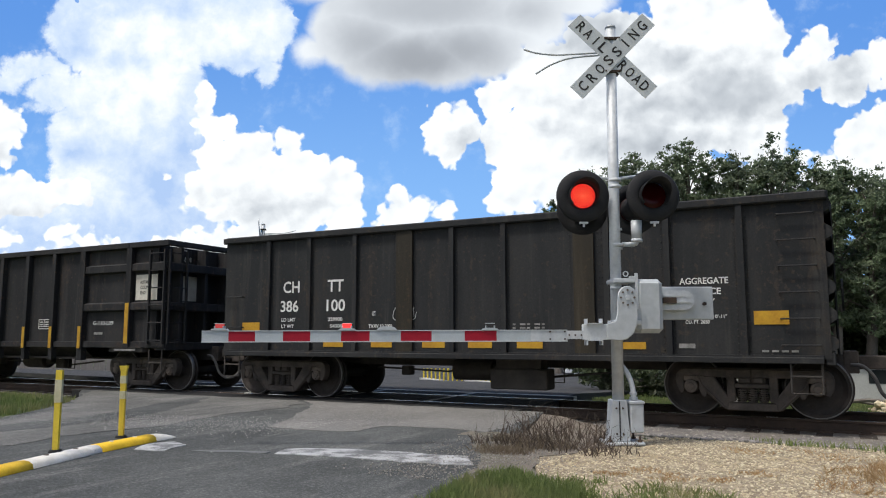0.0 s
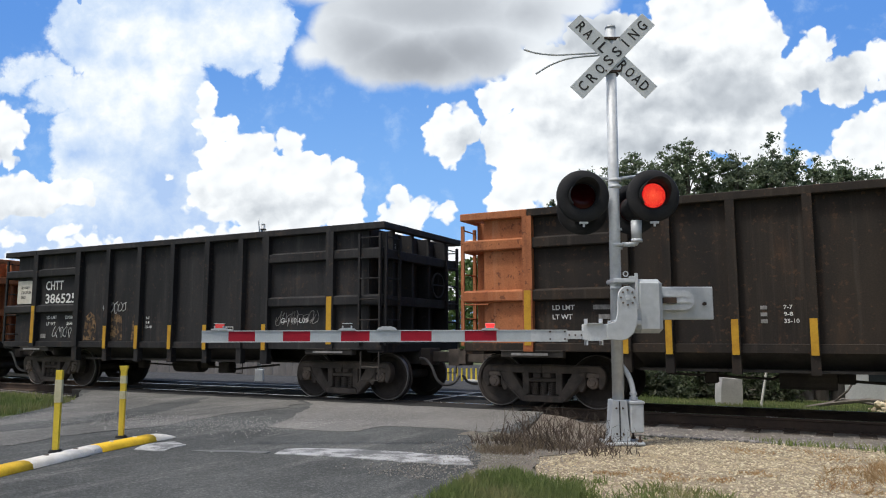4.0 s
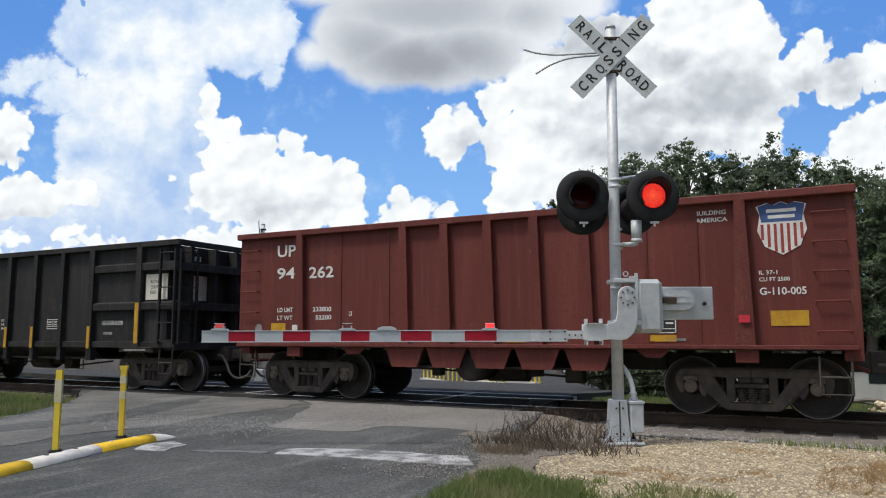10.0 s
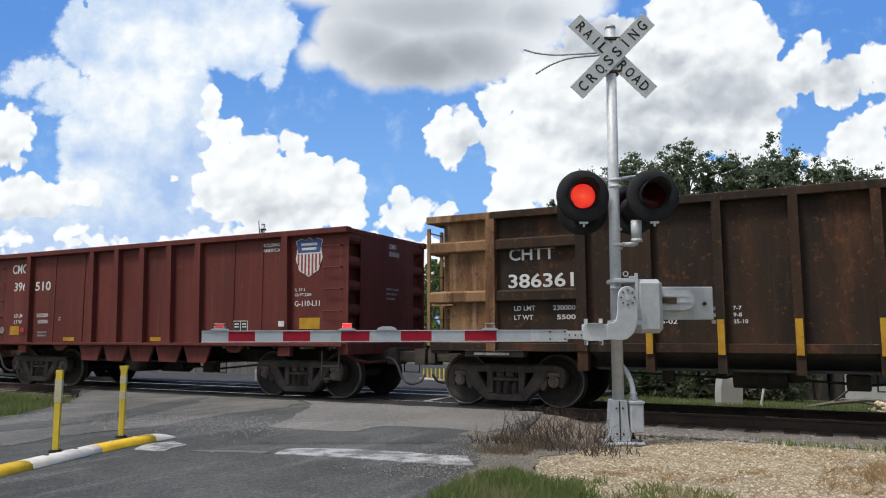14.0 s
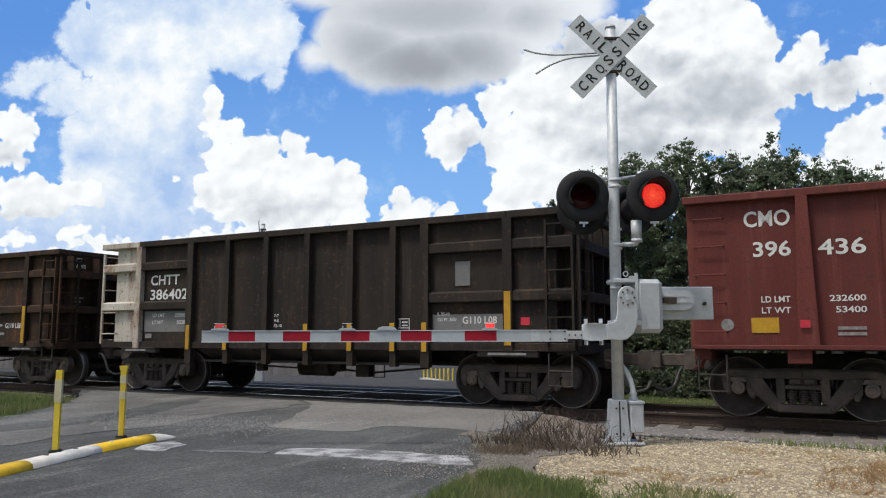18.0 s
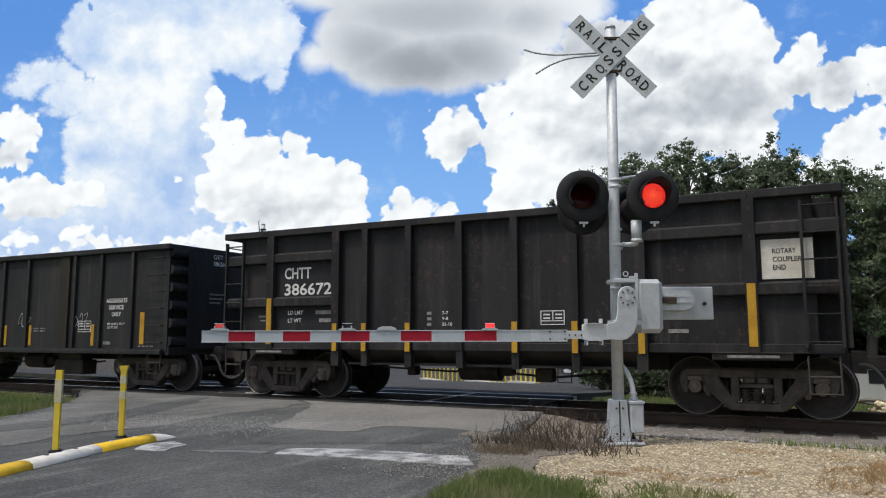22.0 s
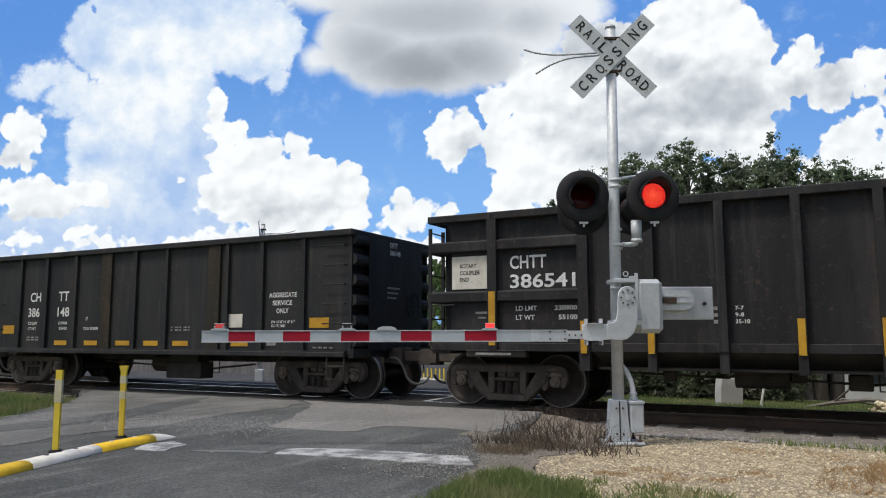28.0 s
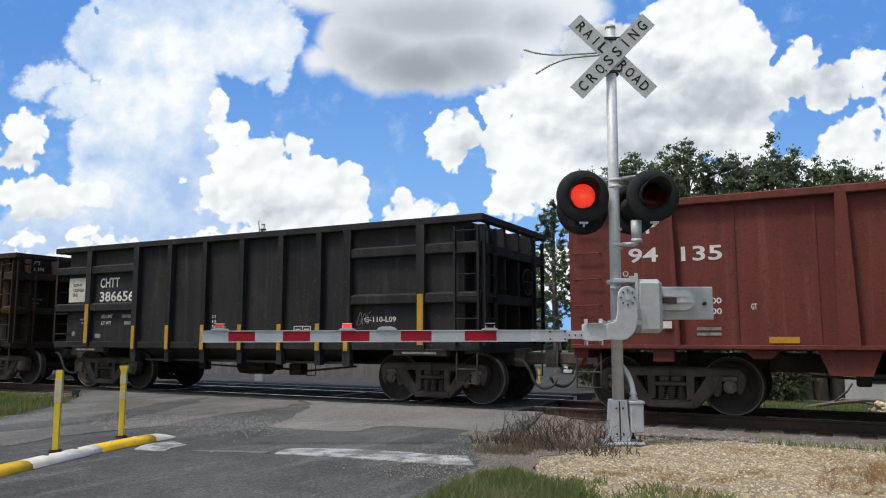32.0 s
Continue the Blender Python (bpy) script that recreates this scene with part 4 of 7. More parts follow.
    part("hasp", box(box(B(), 0.17, 0.2, -0.17, -0.13, 1.55, 1.97), 0.1, 0.2, -0.16, -0.13, 1.9, 1.935, 0.004), "galv", mech)
    part("lifting_eye", lathe(B(), [(0.022, -0.006), (0.034, -0.006), (0.034, 0.006), (0.022, 0.006)], 14), "galv", mech, "", pose(0.07, -0.12, 1.965))
    bm = B()
    pts = [(0.05 + 0.105 * math.cos(a), 1.7 + 0.115 * math.sin(a)) for a in spread(0.0, math.pi, 10)] + [(-0.055, 1.5), (-0.085, 1.395), (-0.2, 1.375), (-0.2, 1.2), (-0.05, 1.185), (0.03, 1.2), (0.11, 1.265), (0.15, 1.36), (0.158, 1.5)]
    prism(bm, pts, -0.26, -0.2)
    bmesh.ops.bevel(bm, geom=bm.edges[:], offset=0.008, segments=1, affect="EDGES")
    arm_plate = part("gate_crank", bm, "galv_paint", ob, "curved grey steel crank plate")
    bm = rod(B(), (0.05, -0.275, 1.68), (0.05, -0.258, 1.68), 0.03, 0.03, 10)
    for k in range(8):
        a = math.pi / 4 * k
        c = (0.05 + 0.078 * math.cos(a), 1.68 + 0.085 * math.sin(a))
        part("bolt", rod(B(), (c[0], -0.27, c[1]), (c[0], -0.258, c[1]), 0.013, 0.013, 6), "cap", arm_plate)
    part("crank_hub", bm, "galv", arm_plate)
    bm = box(B(), -0.09, 0.2, -0.16, 0.2, 1.86, 1.91, 0.01)
    part("mounting_bracket", box(B(), -0.09, 0.22, -0.2, 0.2, 1.36, 1.42, 0.01), "galv", ob)
    rod(bm, (-0.11, -0.1, 1.8), (-0.0, -0.1, 1.8), 0.018, 0.018, 8)
    part("mounting_bracket", bm, "galv", ob)
    # counterweight arm behind the housing
    bm = box(B(), 0.49, 1.155, 0.06, 0.1, 1.43, 1.825, 0.012)
    cw = part("counterweight_plate", bm, "galv_paint", ob, "flat grey counterweight plate")
    bm = B()
    pts = [(0.45, 1.775), (0.79, 1.775)] + [(0.79 + 0.115 * math.cos(a), 1.66 + 0.115 * math.sin(a)) for a in spread(math.pi / 2, -math.pi / 2, 9)] + [(0.45, 1.545)]
    prism(bm, pts, -0.02, 0.06)
    prism(bm, [(0.5, 1.72), (0.8, 1.72), (0.8, 1.7), (0.5, 1.7)], -0.03, -0.02)
    box(bm, 0.55, 0.87, -0.035, -0.02, 1.63, 1.65)
    part("counterweight_arm", bm, "galv", cw)
    part("slide_block", box(B(), 0.52, 0.68, -0.06, -0.02, 1.62, 1.69, 0.004), "rail", cw)
    part("bolt", rod(B(), (1.04, 0.02, 1.62), (1.04, 0.06, 1.62), 0.022, 0.022, 6), "rail", cw)
    # gate arm
    arm = empty("gate_arm")
    arm.parent = ob
    part("arm_adapter", box(B(), -0.47, -0.19, -0.255, -0.16, 1.195, 1.375, 0.004), "galv", arm, "galvanised channel adapter")
    part("adapter_channel", prism(B(), [(-0.434, 1.436), (-0.424, 1.436), (-0.424, 1.387), (-0.262, 1.387), (-0.262, 1.436), (-0.252, 1.436), (-0.252, 1.376), (-0.434, 1.376)], -0.29, -0.12), "galv", arm)
    part("adapter_channel", prism(B(), [(-0.434, 1.135), (-0.424, 1.135), (-0.424, 1.184), (-0.262, 1.184), (-0.262, 1.135), (-0.252, 1.135), (-0.252, 1.194), (-0.434, 1.194)], -0.29, -0.12), "galv", arm)
    part("arm_tongue", box(B(), -0.66, -0.47, -0.24, -0.18, 1.205, 1.3), "galv", arm)
    for x, z in [(-0.63 + 0.07 * k, 1.25) for k in range(3)] + [(x, z) for x in (-0.68, -0.85) for z in (1.205, 1.29)]:
        part("bolt", rod(B(), (x, -0.25, z), (x, -0.233, z), 0.011, 0.011, 6), "rail", arm)
    marks = [-4.86, -4.552, -4.245, -3.924, -3.61, -3.256, -2.928, -2.568, -2.213, -1.832, -1.465, -1.071, -0.65]
    for i, (a, b) in enumerate(zip(marks, marks[1:])):
        zz = 1.236 + 0.006 * i / 12
        bm = box(B(), a, b, -0.235, -0.185, zz - 0.055, zz + 0.06)
        part("arm_band", bm, "galv" if i == 11 else "arm_red" if i % 2 else "arm_grey", arm)
        part("arm_flange", box(box(B(), a, b, -0.241, -0.18, zz + 0.06, zz + 0.07), a, b, -0.241, -0.18, zz - 0.066, zz - 0.055), "galv", arm)
    for i, x in enumerate((-4.663, -3.191, -1.538)):
        bm = prism(B(), [(x - 0.1, 1.308), (x + 0.1, 1.308), (x + 0.085, 1.325), (x + 0.055, 1.33), (x + 0.055, 1.36), (x + 0.045, 1.36), (x + 0.045, 1.335), (x - 0.045, 1.335), (x - 0.045, 1.36), (x - 0.055, 1.36), (x - 0.055, 1.33), (x - 0.085, 1.325)], -0.25, -0.17)
        lamp = part("arm_lamp", bm, "galv_paint", arm, "small red lamp on the gate arm")
        lens = part("arm_lamp_lens", box(B(), -0.05, 0.05, -0.018, 0.018, 0.0, 0.05, 0.006), "arm_dim" if i == 0 else "arm_lit", lamp, "", pose(x, -0.21, 1.335))
        part("arm_lamp_cap", box(B(), x - 0.055, x + 0.055, -0.25, -0.17, 1.382, 1.39), "galv_paint", lamp)
        if i:
            ARM_LAMPS.append((lens, x))
    bm = prism(B(), [(-2.85, 1.308), (-2.61, 1.308), (-2.64, 1.34), (-2.68, 1.352), (-2.78, 1.352), (-2.82, 1.34)], -0.25, -0.17)
    part("arm_joint_cover", bm, "galv_paint", arm)
    return ob


crossing_signal("grey crossing signal with red flashing lights and a lowered striped gate", SIGNAL_POSE)
crossing_signal("grey crossing signal seen from behind across the tracks", pose(-15.74, 4.63, -0.28, 0, 0, 27.46 + 98), False, False, 82.0)

# ---------------------------------------------------------------- kerb and delineator posts
kerb_line = [(-6.1, -11.6), (-6.45, -10.1), (-6.84, -8.75), (-7.13, -7.77), (-7.28, -6.9), (-7.29, -6.55)]
kerb = tagged(empty("median_kerb"), "low rubber median kerb painted in yellow and white lengths", "kerb")
for i, (a, b) in enumerate(zip(kerb_line, kerb_line[1:])):
    va, vb = Vector((*a, 0)), Vector((*b, 0))
    d = (vb - va).normalized()
    nrm = Vector((-d.y, d.x, 0))
    prof = [(-0.12, 0.0), (-0.106, 0.042), (-0.065, 0.07), (0.0, 0.078), (0.065, 0.07), (0.106, 0.042), (0.12, 0.0)]
    bm = B()
    rings = []
    last = i == len(kerb_line) - 2
    for k in range(5):
        c = va + (vb - va) * k / 4
        f = 1.0 - (0.75 * (k / 4) ** 2 if last else 0.0)
        rings.append([bm.verts.new(c + nrm * s * (1 if not last else 0.6 + 0.4 * f) + Vector((0, 0, z * f))) for s, z in prof])
    for r0, r1 in zip(rings, rings[1:]):
        for j in range(len(prof) - 1):
            bm.faces.new((r0[j], r0[j + 1], r1[j + 1], r1[j]))
    bm.faces.new(rings[0])
    bm.faces.new(rings[-1][::-1])
    part("kerb_length", bm, "kerb_yellow" if i % 2 else "kerb_white", kerb, "", None, True)
    bm = B()
    for k in (0.3, 0.72):
        c = va + (vb - va) * k
        rod(bm, c + Vector((0, 0, 0.07)), c + Vector((0, 0, 0.082)), 0.026, 0.024, 8)
    if not last:
        part("anchor_cap", bm, "kerb_white" if i % 2 else "rail", kerb)
    else:
        bm.free()


def delineator(x, y, cap, label):
    ob = tagged(empty("delineator_post", pose(x, y, 0.066)), label, "delineator post", "delineator posts on the kerb")
    part("foot", rod(B(), (0, 0, 0), (0, 0, 0.03), 0.07, 0.055, 12), "rubber", ob)
    bm = prism(B(), [(-0.028, 0.03), (0.028, 0.03), (0.033, 0.86), (-0.033, 0.86)], -0.018, 0.018)
    part("post", bm, "post_yellow", ob)
    ob.scale = (1, 1, 0.895 if cap else 0.965)
    if cap:
        part("cap", prism(B(), [(-0.034, 0.86), (0.034, 0.86), (0.05, 0.93), (-0.05, 0.93)], -0.022, 0.022), "post_yellow", ob)
        part("reflective_band", box(B(), -0.034, 0.034, -0.021, 0.021, 0.7, 0.8), "band", ob)
        part("reflective_band", box(B(), -0.033, 0.033, -0.0208, 0.0208, 0.5, 0.6), "band", ob)
    else:
        part("reflective_band", box(B(), -0.0345, 0.0345, -0.0205, 0.0205, 0.52, 0.76), "band", ob, "grimy reflective band")
    ob.rotation_euler = (0, 0, radians(27))
    return ob


delineator(-7.07, -8.26, False, "scuffed yellow plastic delineator post without a cap")
delineator(-7.4, -7.2, True, "yellow plastic delineator post with dull bands and a flared cap")


# ---------------------------------------------------------------- gondola cars
MESH = {}


def shared(key, build, smooth=False):
    """The mesh for a piece that many cars share."""
    if key not in MESH:
        bm = build()
        bmesh.ops.recalc_face_normals(bm, faces=bm.faces[:])
        me = bpy.data.meshes.new(key)
        bm.to_mesh(me)
        bm.free()
        if smooth:
            me.polygons.foreach_set("use_smooth", [True] * len(me.polygons))
        MESH[key] = me
    return MESH[key]


def wheel_bm():
    return lathe(B(), [(0.0, -0.07), (0.1, -0.075), (0.12, -0.05), (0.15, -0.02), (0.33, -0.03), (0.385, -0.055), (0.395, -0.072), (0.45, -0.072), (0.458, -0.06), (0.462, 0.045), (0.487, 0.058), (0.485, 0.075), (0.4, 0.078), (0.385, 0.03), (0.3, 0.015), (0.15, 0.03), (0.12, 0.07), (0.0, 0.07)], 36)


def side_frame_bm():
    bm = B()
    w = (-0.09, 0.09)
    for s in (-1, 1):
        prism(bm, [(0, 0.6), (s * 0.62, 0.6), (s * 0.82, 0.63), (s * 1.06, 0.6), (s * 1.1, 0.66), (s * 1.02, 0.73), (s * 0.6, 0.745), (0, 0.75)], *w)
        # jaws round the bearing
        prism(bm, [(s * 0.68, 0.63), (s * 0.76, 0.63), (s * 0.775, 0.42), (s * 0.72, 0.3), (s * 0.66, 0.3), (s * 0.64, 0.4)], *w)
        prism(bm, [(s * 0.99, 0.63), (s * 1.1, 0.66), (s * 1.12, 0.56), (s * 1.1, 0.44), (s * 1.04, 0.34), (s * 0.99, 0.36)], *w)
        # diagonal and column
        prism(bm, [(s * 0.8, 0.62), (s * 0.74, 0.46), (s * 0.66, 0.36), (s * 0.4, 0.12), (s * 0.24, 0.115), (s * 0.3, 0.26), (s * 0.37, 0.35), (s * 0.52, 0.56), (s * 0.54, 0.62)], *w)
        prism(bm, [(s * 0.24, 0.62), (s * 0.36, 0.62), (s * 0.36, 0.24), (s * 0.24, 0.24)], *w)
    prism(bm, [(-0.36, 0.11), (0.36, 0.11), (0.34, 0.225), (-0.34, 0.225)], -0.11, 0.1)
    for s in (-1, 1):
        # ribs along the edges of the casting
        prism(bm, [(s * 0.8, 0.63), (s * 0.74, 0.47), (s * 0.4, 0.13), (s * 0.37, 0.15), (s * 0.71, 0.49), (s * 0.77, 0.64)], -0.12, -0.09)
    box(bm, -0.98, 0.98, -0.12, -0.09, 0.705, 0.73)
    bmesh.ops.bevel(bm, geom=bm.edges[:], offset=0.014, segments=1, affect="EDGES")
    return bm


def spring_bm():
    bm = B()
    for x in (-0.155, 0.0, 0.155):
        for k in range(6):
            z = 0.25 + 0.034 * k
            bmesh.ops.create_cone(bm, cap_ends=True, segments=12, radius1=0.07, radius2=0.07, depth=0.017, matrix=pose(x, 0, z, 6, 0, 0))
        rod(bm, (x, 0, 0.23), (x, 0, 0.44), 0.035, 0.035, 8)
    box(bm, -0.24, 0.24, -0.085, 0.085, 0.45, 0.51, 0.01)
    box(bm, -0.16, -0.02, -0.11, 0.09, 0.53, 0.6, 0.008)
    box(bm, 0.02, 0.16, -0.11, 0.09, 0.53, 0.6, 0.008)
    return bm


def bearing_bm():
    bm = lathe(B(), [(0.0, -0.1), (0.05, -0.1), (0.055, -0.085), (0.095, -0.08), (0.105, -0.06), (0.105, 0.1), (0.0, 0.1)], 18)
    box(bm, -0.13, 0.13, -0.06, 0.06, 0.08, 0.16, 0.01)
    for k in range(3):
        a = 2 * math.pi * k / 3 + 0.5
        rod(bm, (0.07 * math.cos(a), -0.105, 0.07 * math.sin(a)), (0.07 * math.cos(a), -0.08, 0.07 * math.sin(a)), 0.014, 0.014, 6)
    return bm


def coupler_bm():
    bm = box(B(), 0, 0.62, -0.1, 0.1, 0.72, 0.93, 0.02)
    prism(bm, [(0.55, 0.66), (0.78, 0.66), (0.8, 0.98), (0.55, 0.98)], -0.17, 0.02)
    prism(bm, [(0.55, 0.7), (0.7, 0.7), (0.7, 0.95), (0.55, 0.95)], 0.0, 0.19)
    box(bm, -0.05, 0.16, -0.22, 0.22, 0.66, 1.0, 0.015)
    return bm


def hose_bm():
    return tube(B(), bend([(0.04, -0.42, 0.8), (0.2, -0.46, 0.78), (0.34, -0.46, 0.62), (0.42, -0.42, 0.4), (0.54, -0.32, 0.29), (0.68, -0.18, 0.33), (0.74, -0.08, 0.46)]), 0.027, 8)


def ladder_bm(w, z0, z1, n, rail_r=0.0):
    """A ladder in the plane y = 0, from x = 0 to w."""
    bm = B()
    if rail_r:
        for x in (0, w):
            box(bm, x - 0.02, x + 0.02, -0.03, 0.03, z0 - 0.08, z1 + 0.08)
    for k in range(n):
        z = z0 + (z1 - z0) * k / (n - 1)
        rod(bm, (0, -0.02, z), (w, -0.02, z), 0.013, 0.013, 6)
        if not rail_r:
            rod(bm, (0, -0.02, z), (0, 0.07, z), 0.013, 0.013, 6)
            rod(bm, (w, -0.02, z), (w, 0.07, z), 0.013, 0.013, 6)
    return bm


def rung_bm(w):
    return tube(B(), [(0, 0.07, 0), (0, -0.02, 0), (w, -0.02, 0), (w, 0.07, 0)], 0.013, 6)


def grab_iron_bm():
    return tube(B(), [(0, 0.07, 0), (0, -0.02, 0), (0.45, -0.02, 0), (0.45, 0.07, 0)], 0.014, 6)


def stirrup_bm():
    return tube(B(), [(0, 0, 0.95), (0, -0.01, 0.42), (0.4, -0.01, 0.42), (0.4, 0, 0.95)], 0.017, 6)


def step_bm():
    bm = stirrup_bm()
    rod(bm, (0, -0.005, 0.66), (0.4, -0.005, 0.66), 0.015, 0.015, 6)
    return bm


def brake_gear_bm(n):
    bm = rod(B(), (3.7, -0.35, 0.6), (4.5, -0.35, 0.6), 0.2, 0.2, 16)
    box(bm, 4.5, 4.75, -0.45, -0.2, 0.5, 0.7, 0.02)
    tube(bm, [(2.0, -0.5, 0.62), (3.6, -0.45, 0.56), (3.7, -0.4, 0.6)], 0.02, 6)
    tube(bm, [(4.7, -0.4, 0.55), (5.6, -0.5, 0.5), (6.9, -0.5, 0.62)], 0.022, 6)
    box(bm, 5.3, 5.62, -0.7, -0.45, 0.42, 0.66, 0.02)
    box(bm, 2.6, 2.8, -0.6, -0.4, 0.48, 0.66, 0.02)
    tube(bm, [(5.7, -0.62, 0.7), (5.7, -0.62, 0.42), (5.95, -0.62, 0.42), (5.95, -0.62, 0.7)], 0.014, 6)
    return bm


def underworks(car, span, over, trim):
    """Trucks, wheelsets, couplers and brake gear of one car; returns its wheelsets."""
    sets = []
    for c in (0.0, span):
        part("bolster", shared("bolster", lambda: box(box(B(), -0.2, 0.2, -1.02, 1.02, 0.46, 0.68, 0.02), -0.14, 0.14, -0.25, 0.25, 0.68, 0.95)), "truck", car, "", pose(c, 0, 0))
        for s in (-1, 1):
            sf = part("side_frame", shared("side_frame", side_frame_bm), "truck", car, "cast steel truck side frame", pose(c, s * 1.0, 0, 0, 0, 0 if s < 0 else 180))
            part("spring_pack", shared("spring_pack", spring_bm), "truck", sf)
            for x in (-WHEELBASE / 2, WHEELBASE / 2):
                part("bearing_cap", shared("bearing_cap", bearing_bm, False), "cap", sf, "", pose(x, -0.02, 0.457))
        for x in (-WHEELBASE / 2, WHEELBASE / 2):
            axle = part("axle", shared("axle", lambda: lathe(B(), [(0.0, -1.02), (0.07, -1.02), (0.07, -0.9), (0.09, -0.85), (0.085, 0.0), (0.09, 0.85), (0.07, 0.9), (0.07, 1.02), (0.0, 1.02)], 14), True), "under", car, "", pose(c + x, 0, 0.459))
            for s in (-1, 1):
                wheel = part("wheel", shared("wheel", wheel_bm, False), "wheel", axle, "", pose(0, s * 0.755, 0, 0, 0, 0 if s < 0 else 180))
                if s < 0:
                    part("rim", shared("wheel_rim", lambda: lathe(B(), [(0.44, -0.0735), (0.452, -0.075), (0.461, -0.06), (0.461, 0.0), (0.45, 0.0)], 36), True), "rim", wheel, "polished tread edge")
            sets.append((axle, c + x))
        part("brake_beam", shared("brake_beam", lambda: box(box(box(box(B(), -0.4, -0.32, -0.85, 0.85, 0.3, 0.38), 0.32, 0.4, -0.85, 0.85, 0.3, 0.38), -0.5, -0.4, -0.82, -0.7, 0.3, 0.55), 0.4, 0.5, -0.82, -0.7, 0.3, 0.55)), "under", car, "", pose(c, 0, 0))
    for s, x in ((-1, -over + 0.74), (1, span + over - 0.74)):
        cp = part("coupler", shared("coupler", coupler_bm), "truck", car, "rusty knuckle coupler", pose(x, 0, 0, 0, 0, 0 if s > 0 else 180))
        part("brake_hose", shared("brake_hose", hose_bm, True), "hose", cp, "dusty rubber brake hose")
    part("brake_gear", shared("brake_gear", lambda: brake_gear_bm(0)), "under", car)
    part("centre_sill", shared("centre_sill%.2f" % span, lambda: box(box(B(), -over + 0.7, span + over - 0.7, -0.2, 0.2, 0.68, 0.95, 0.01), 1.4, span - 1.4, -0.28, 0.28, 0.66, 0.95, 0.01)), "under", car)
    return sets


def outline_box(x0, x1, z0, z1, y, parent, material="letter"):
    """A stencilled frame with small unreadable bars in it."""
    t = 0.015
    bm = B()
    for a, b, c, d in ((x0, x1, z1 - t, z1), (x0, x1, z0, z0 + t), (x0, x0 + t, z0, z1), (x1 - t, x1, z0, z1), ((x0 + x1) / 2, (x0 + x1) / 2 + t, z0 + 0.06, z1), (x0, x1, z0 + 0.06, z0 + 0.075)):
        box(bm, a, b, y - 0.003, y, c, d)
    for i in range(2):
        for j in range(2):
            a = x0 + 0.05 + i * (x1 - x0) / 2
            box(bm, a, a + (x1 - x0) * 0.28, y - 0.003, y, z1 - 0.08 - 0.06 * j, z1 - 0.055 - 0.06 * j)
    stencil = part("stencil_box", bm, material, parent, "white stencilled inspection box")
    part("stencil_field", box(B(), x0, x1, y - 0.001, y + 0.004, z0, z1), "ink", stencil)
    return stencil


def small_print(rows, y, parent, material="dull"):
    for x0, x1, z, h in rows:
        bar(x0, x1, z, z + h, y, parent, material)


def yellow_marks(rows, y, parent):
    for x0, x1, z0, z1 in rows:
        bar(x0, x1, z0, z1, y, parent, "yellow", "reflector_strip")


def rotary_panel(car, x0, x1, y):
    p = part("panel", shared("rotary_panel%.2f" % (x1 - x0), lambda: box(B(), 0, x1 - x0, -0.012, 0.0, 0, 0.58)), "panel", car, "dirty white stencilled panel", pose(x0, y, 2.06))
    k = x1 - x0
    for s, z, w in (("ROTARY", 0.37, 0.46), ("COUPLER", 0.25, 0.56), ("END", 0.13, 0.25)):
        lettering(s, 0.22 * k, (0.22 + w) * k, z, z + 0.075, -0.016, p, "ink")


A_POSTS = [-0.04, 1.58, 2.25, 3.2, 4.24, 5.29, 6.34, 7.41, 9.02]


def scribble(car, x0, z0, w, h, y, seed, material="graffiti"):
    """A sprayed tag: a row of loose looping strokes, one for each letter."""
    rng = random.Random(seed)
    bm = B()
    n = max(3, round(w / 0.13))
    for k in range(n):
        cx, half = x0 + w * (k + 0.5) / n, 0.62 * w / n
        turn, side = rng.uniform(0, 6.28), rng.choice((-1, 1))
        pts = []
        for j in range(7):
            a = turn + side * j * rng.uniform(0.75, 1.25)
            r = rng.uniform(0.55, 1.0)
            pts.append((cx + half * r * math.cos(a) + 0.12 * h * math.sin(a), y, z0 + h * (0.5 + 0.5 * r * math.sin(a))))
        tube(bm, bend(pts, 3), 0.0065, 4)
    tagged(part("graffiti", bm, material, car), "sprayed graffiti scrawl", "", "", "stuff")


def side_panels(car, spec, cuts, z0, z1, y, paints, key):
    """Plate walls on both sides, cut where the paint changes."""
    for s in (-1, 1):
        for (a, b), paint in zip(zip(cuts, cuts[1:]), paints):
            part("side_panel", shared("%s_panel%.2f_%.2f" % (key, a, b), lambda: box(B(), a, b, -0.012, 0.012, z0, z1)), paint, car, "", pose(0, s * y, 0))


def rib_bm(length):
    """A pressed stiffening rib: flat face, upper edge sloping outward."""
    bm = B()
    prof = [(0.0, 0.0), (-0.09, 0.01), (-0.1, 0.025), (-0.1, 0.168), (-0.085, 0.182), (0.0, 0.21)]
    a = [bm.verts.new((0, y, z)) for y, z in prof]
    b = [bm.verts.new((length, y, z)) for y, z in prof]
    bm.faces.new(a)
    bm.faces.new(b[::-1])
    for k in range(len(prof)):
        j = (k + 1) % len(prof)
        bm.faces.new((a[k], b[k], b[j], a[j]))
    return bm


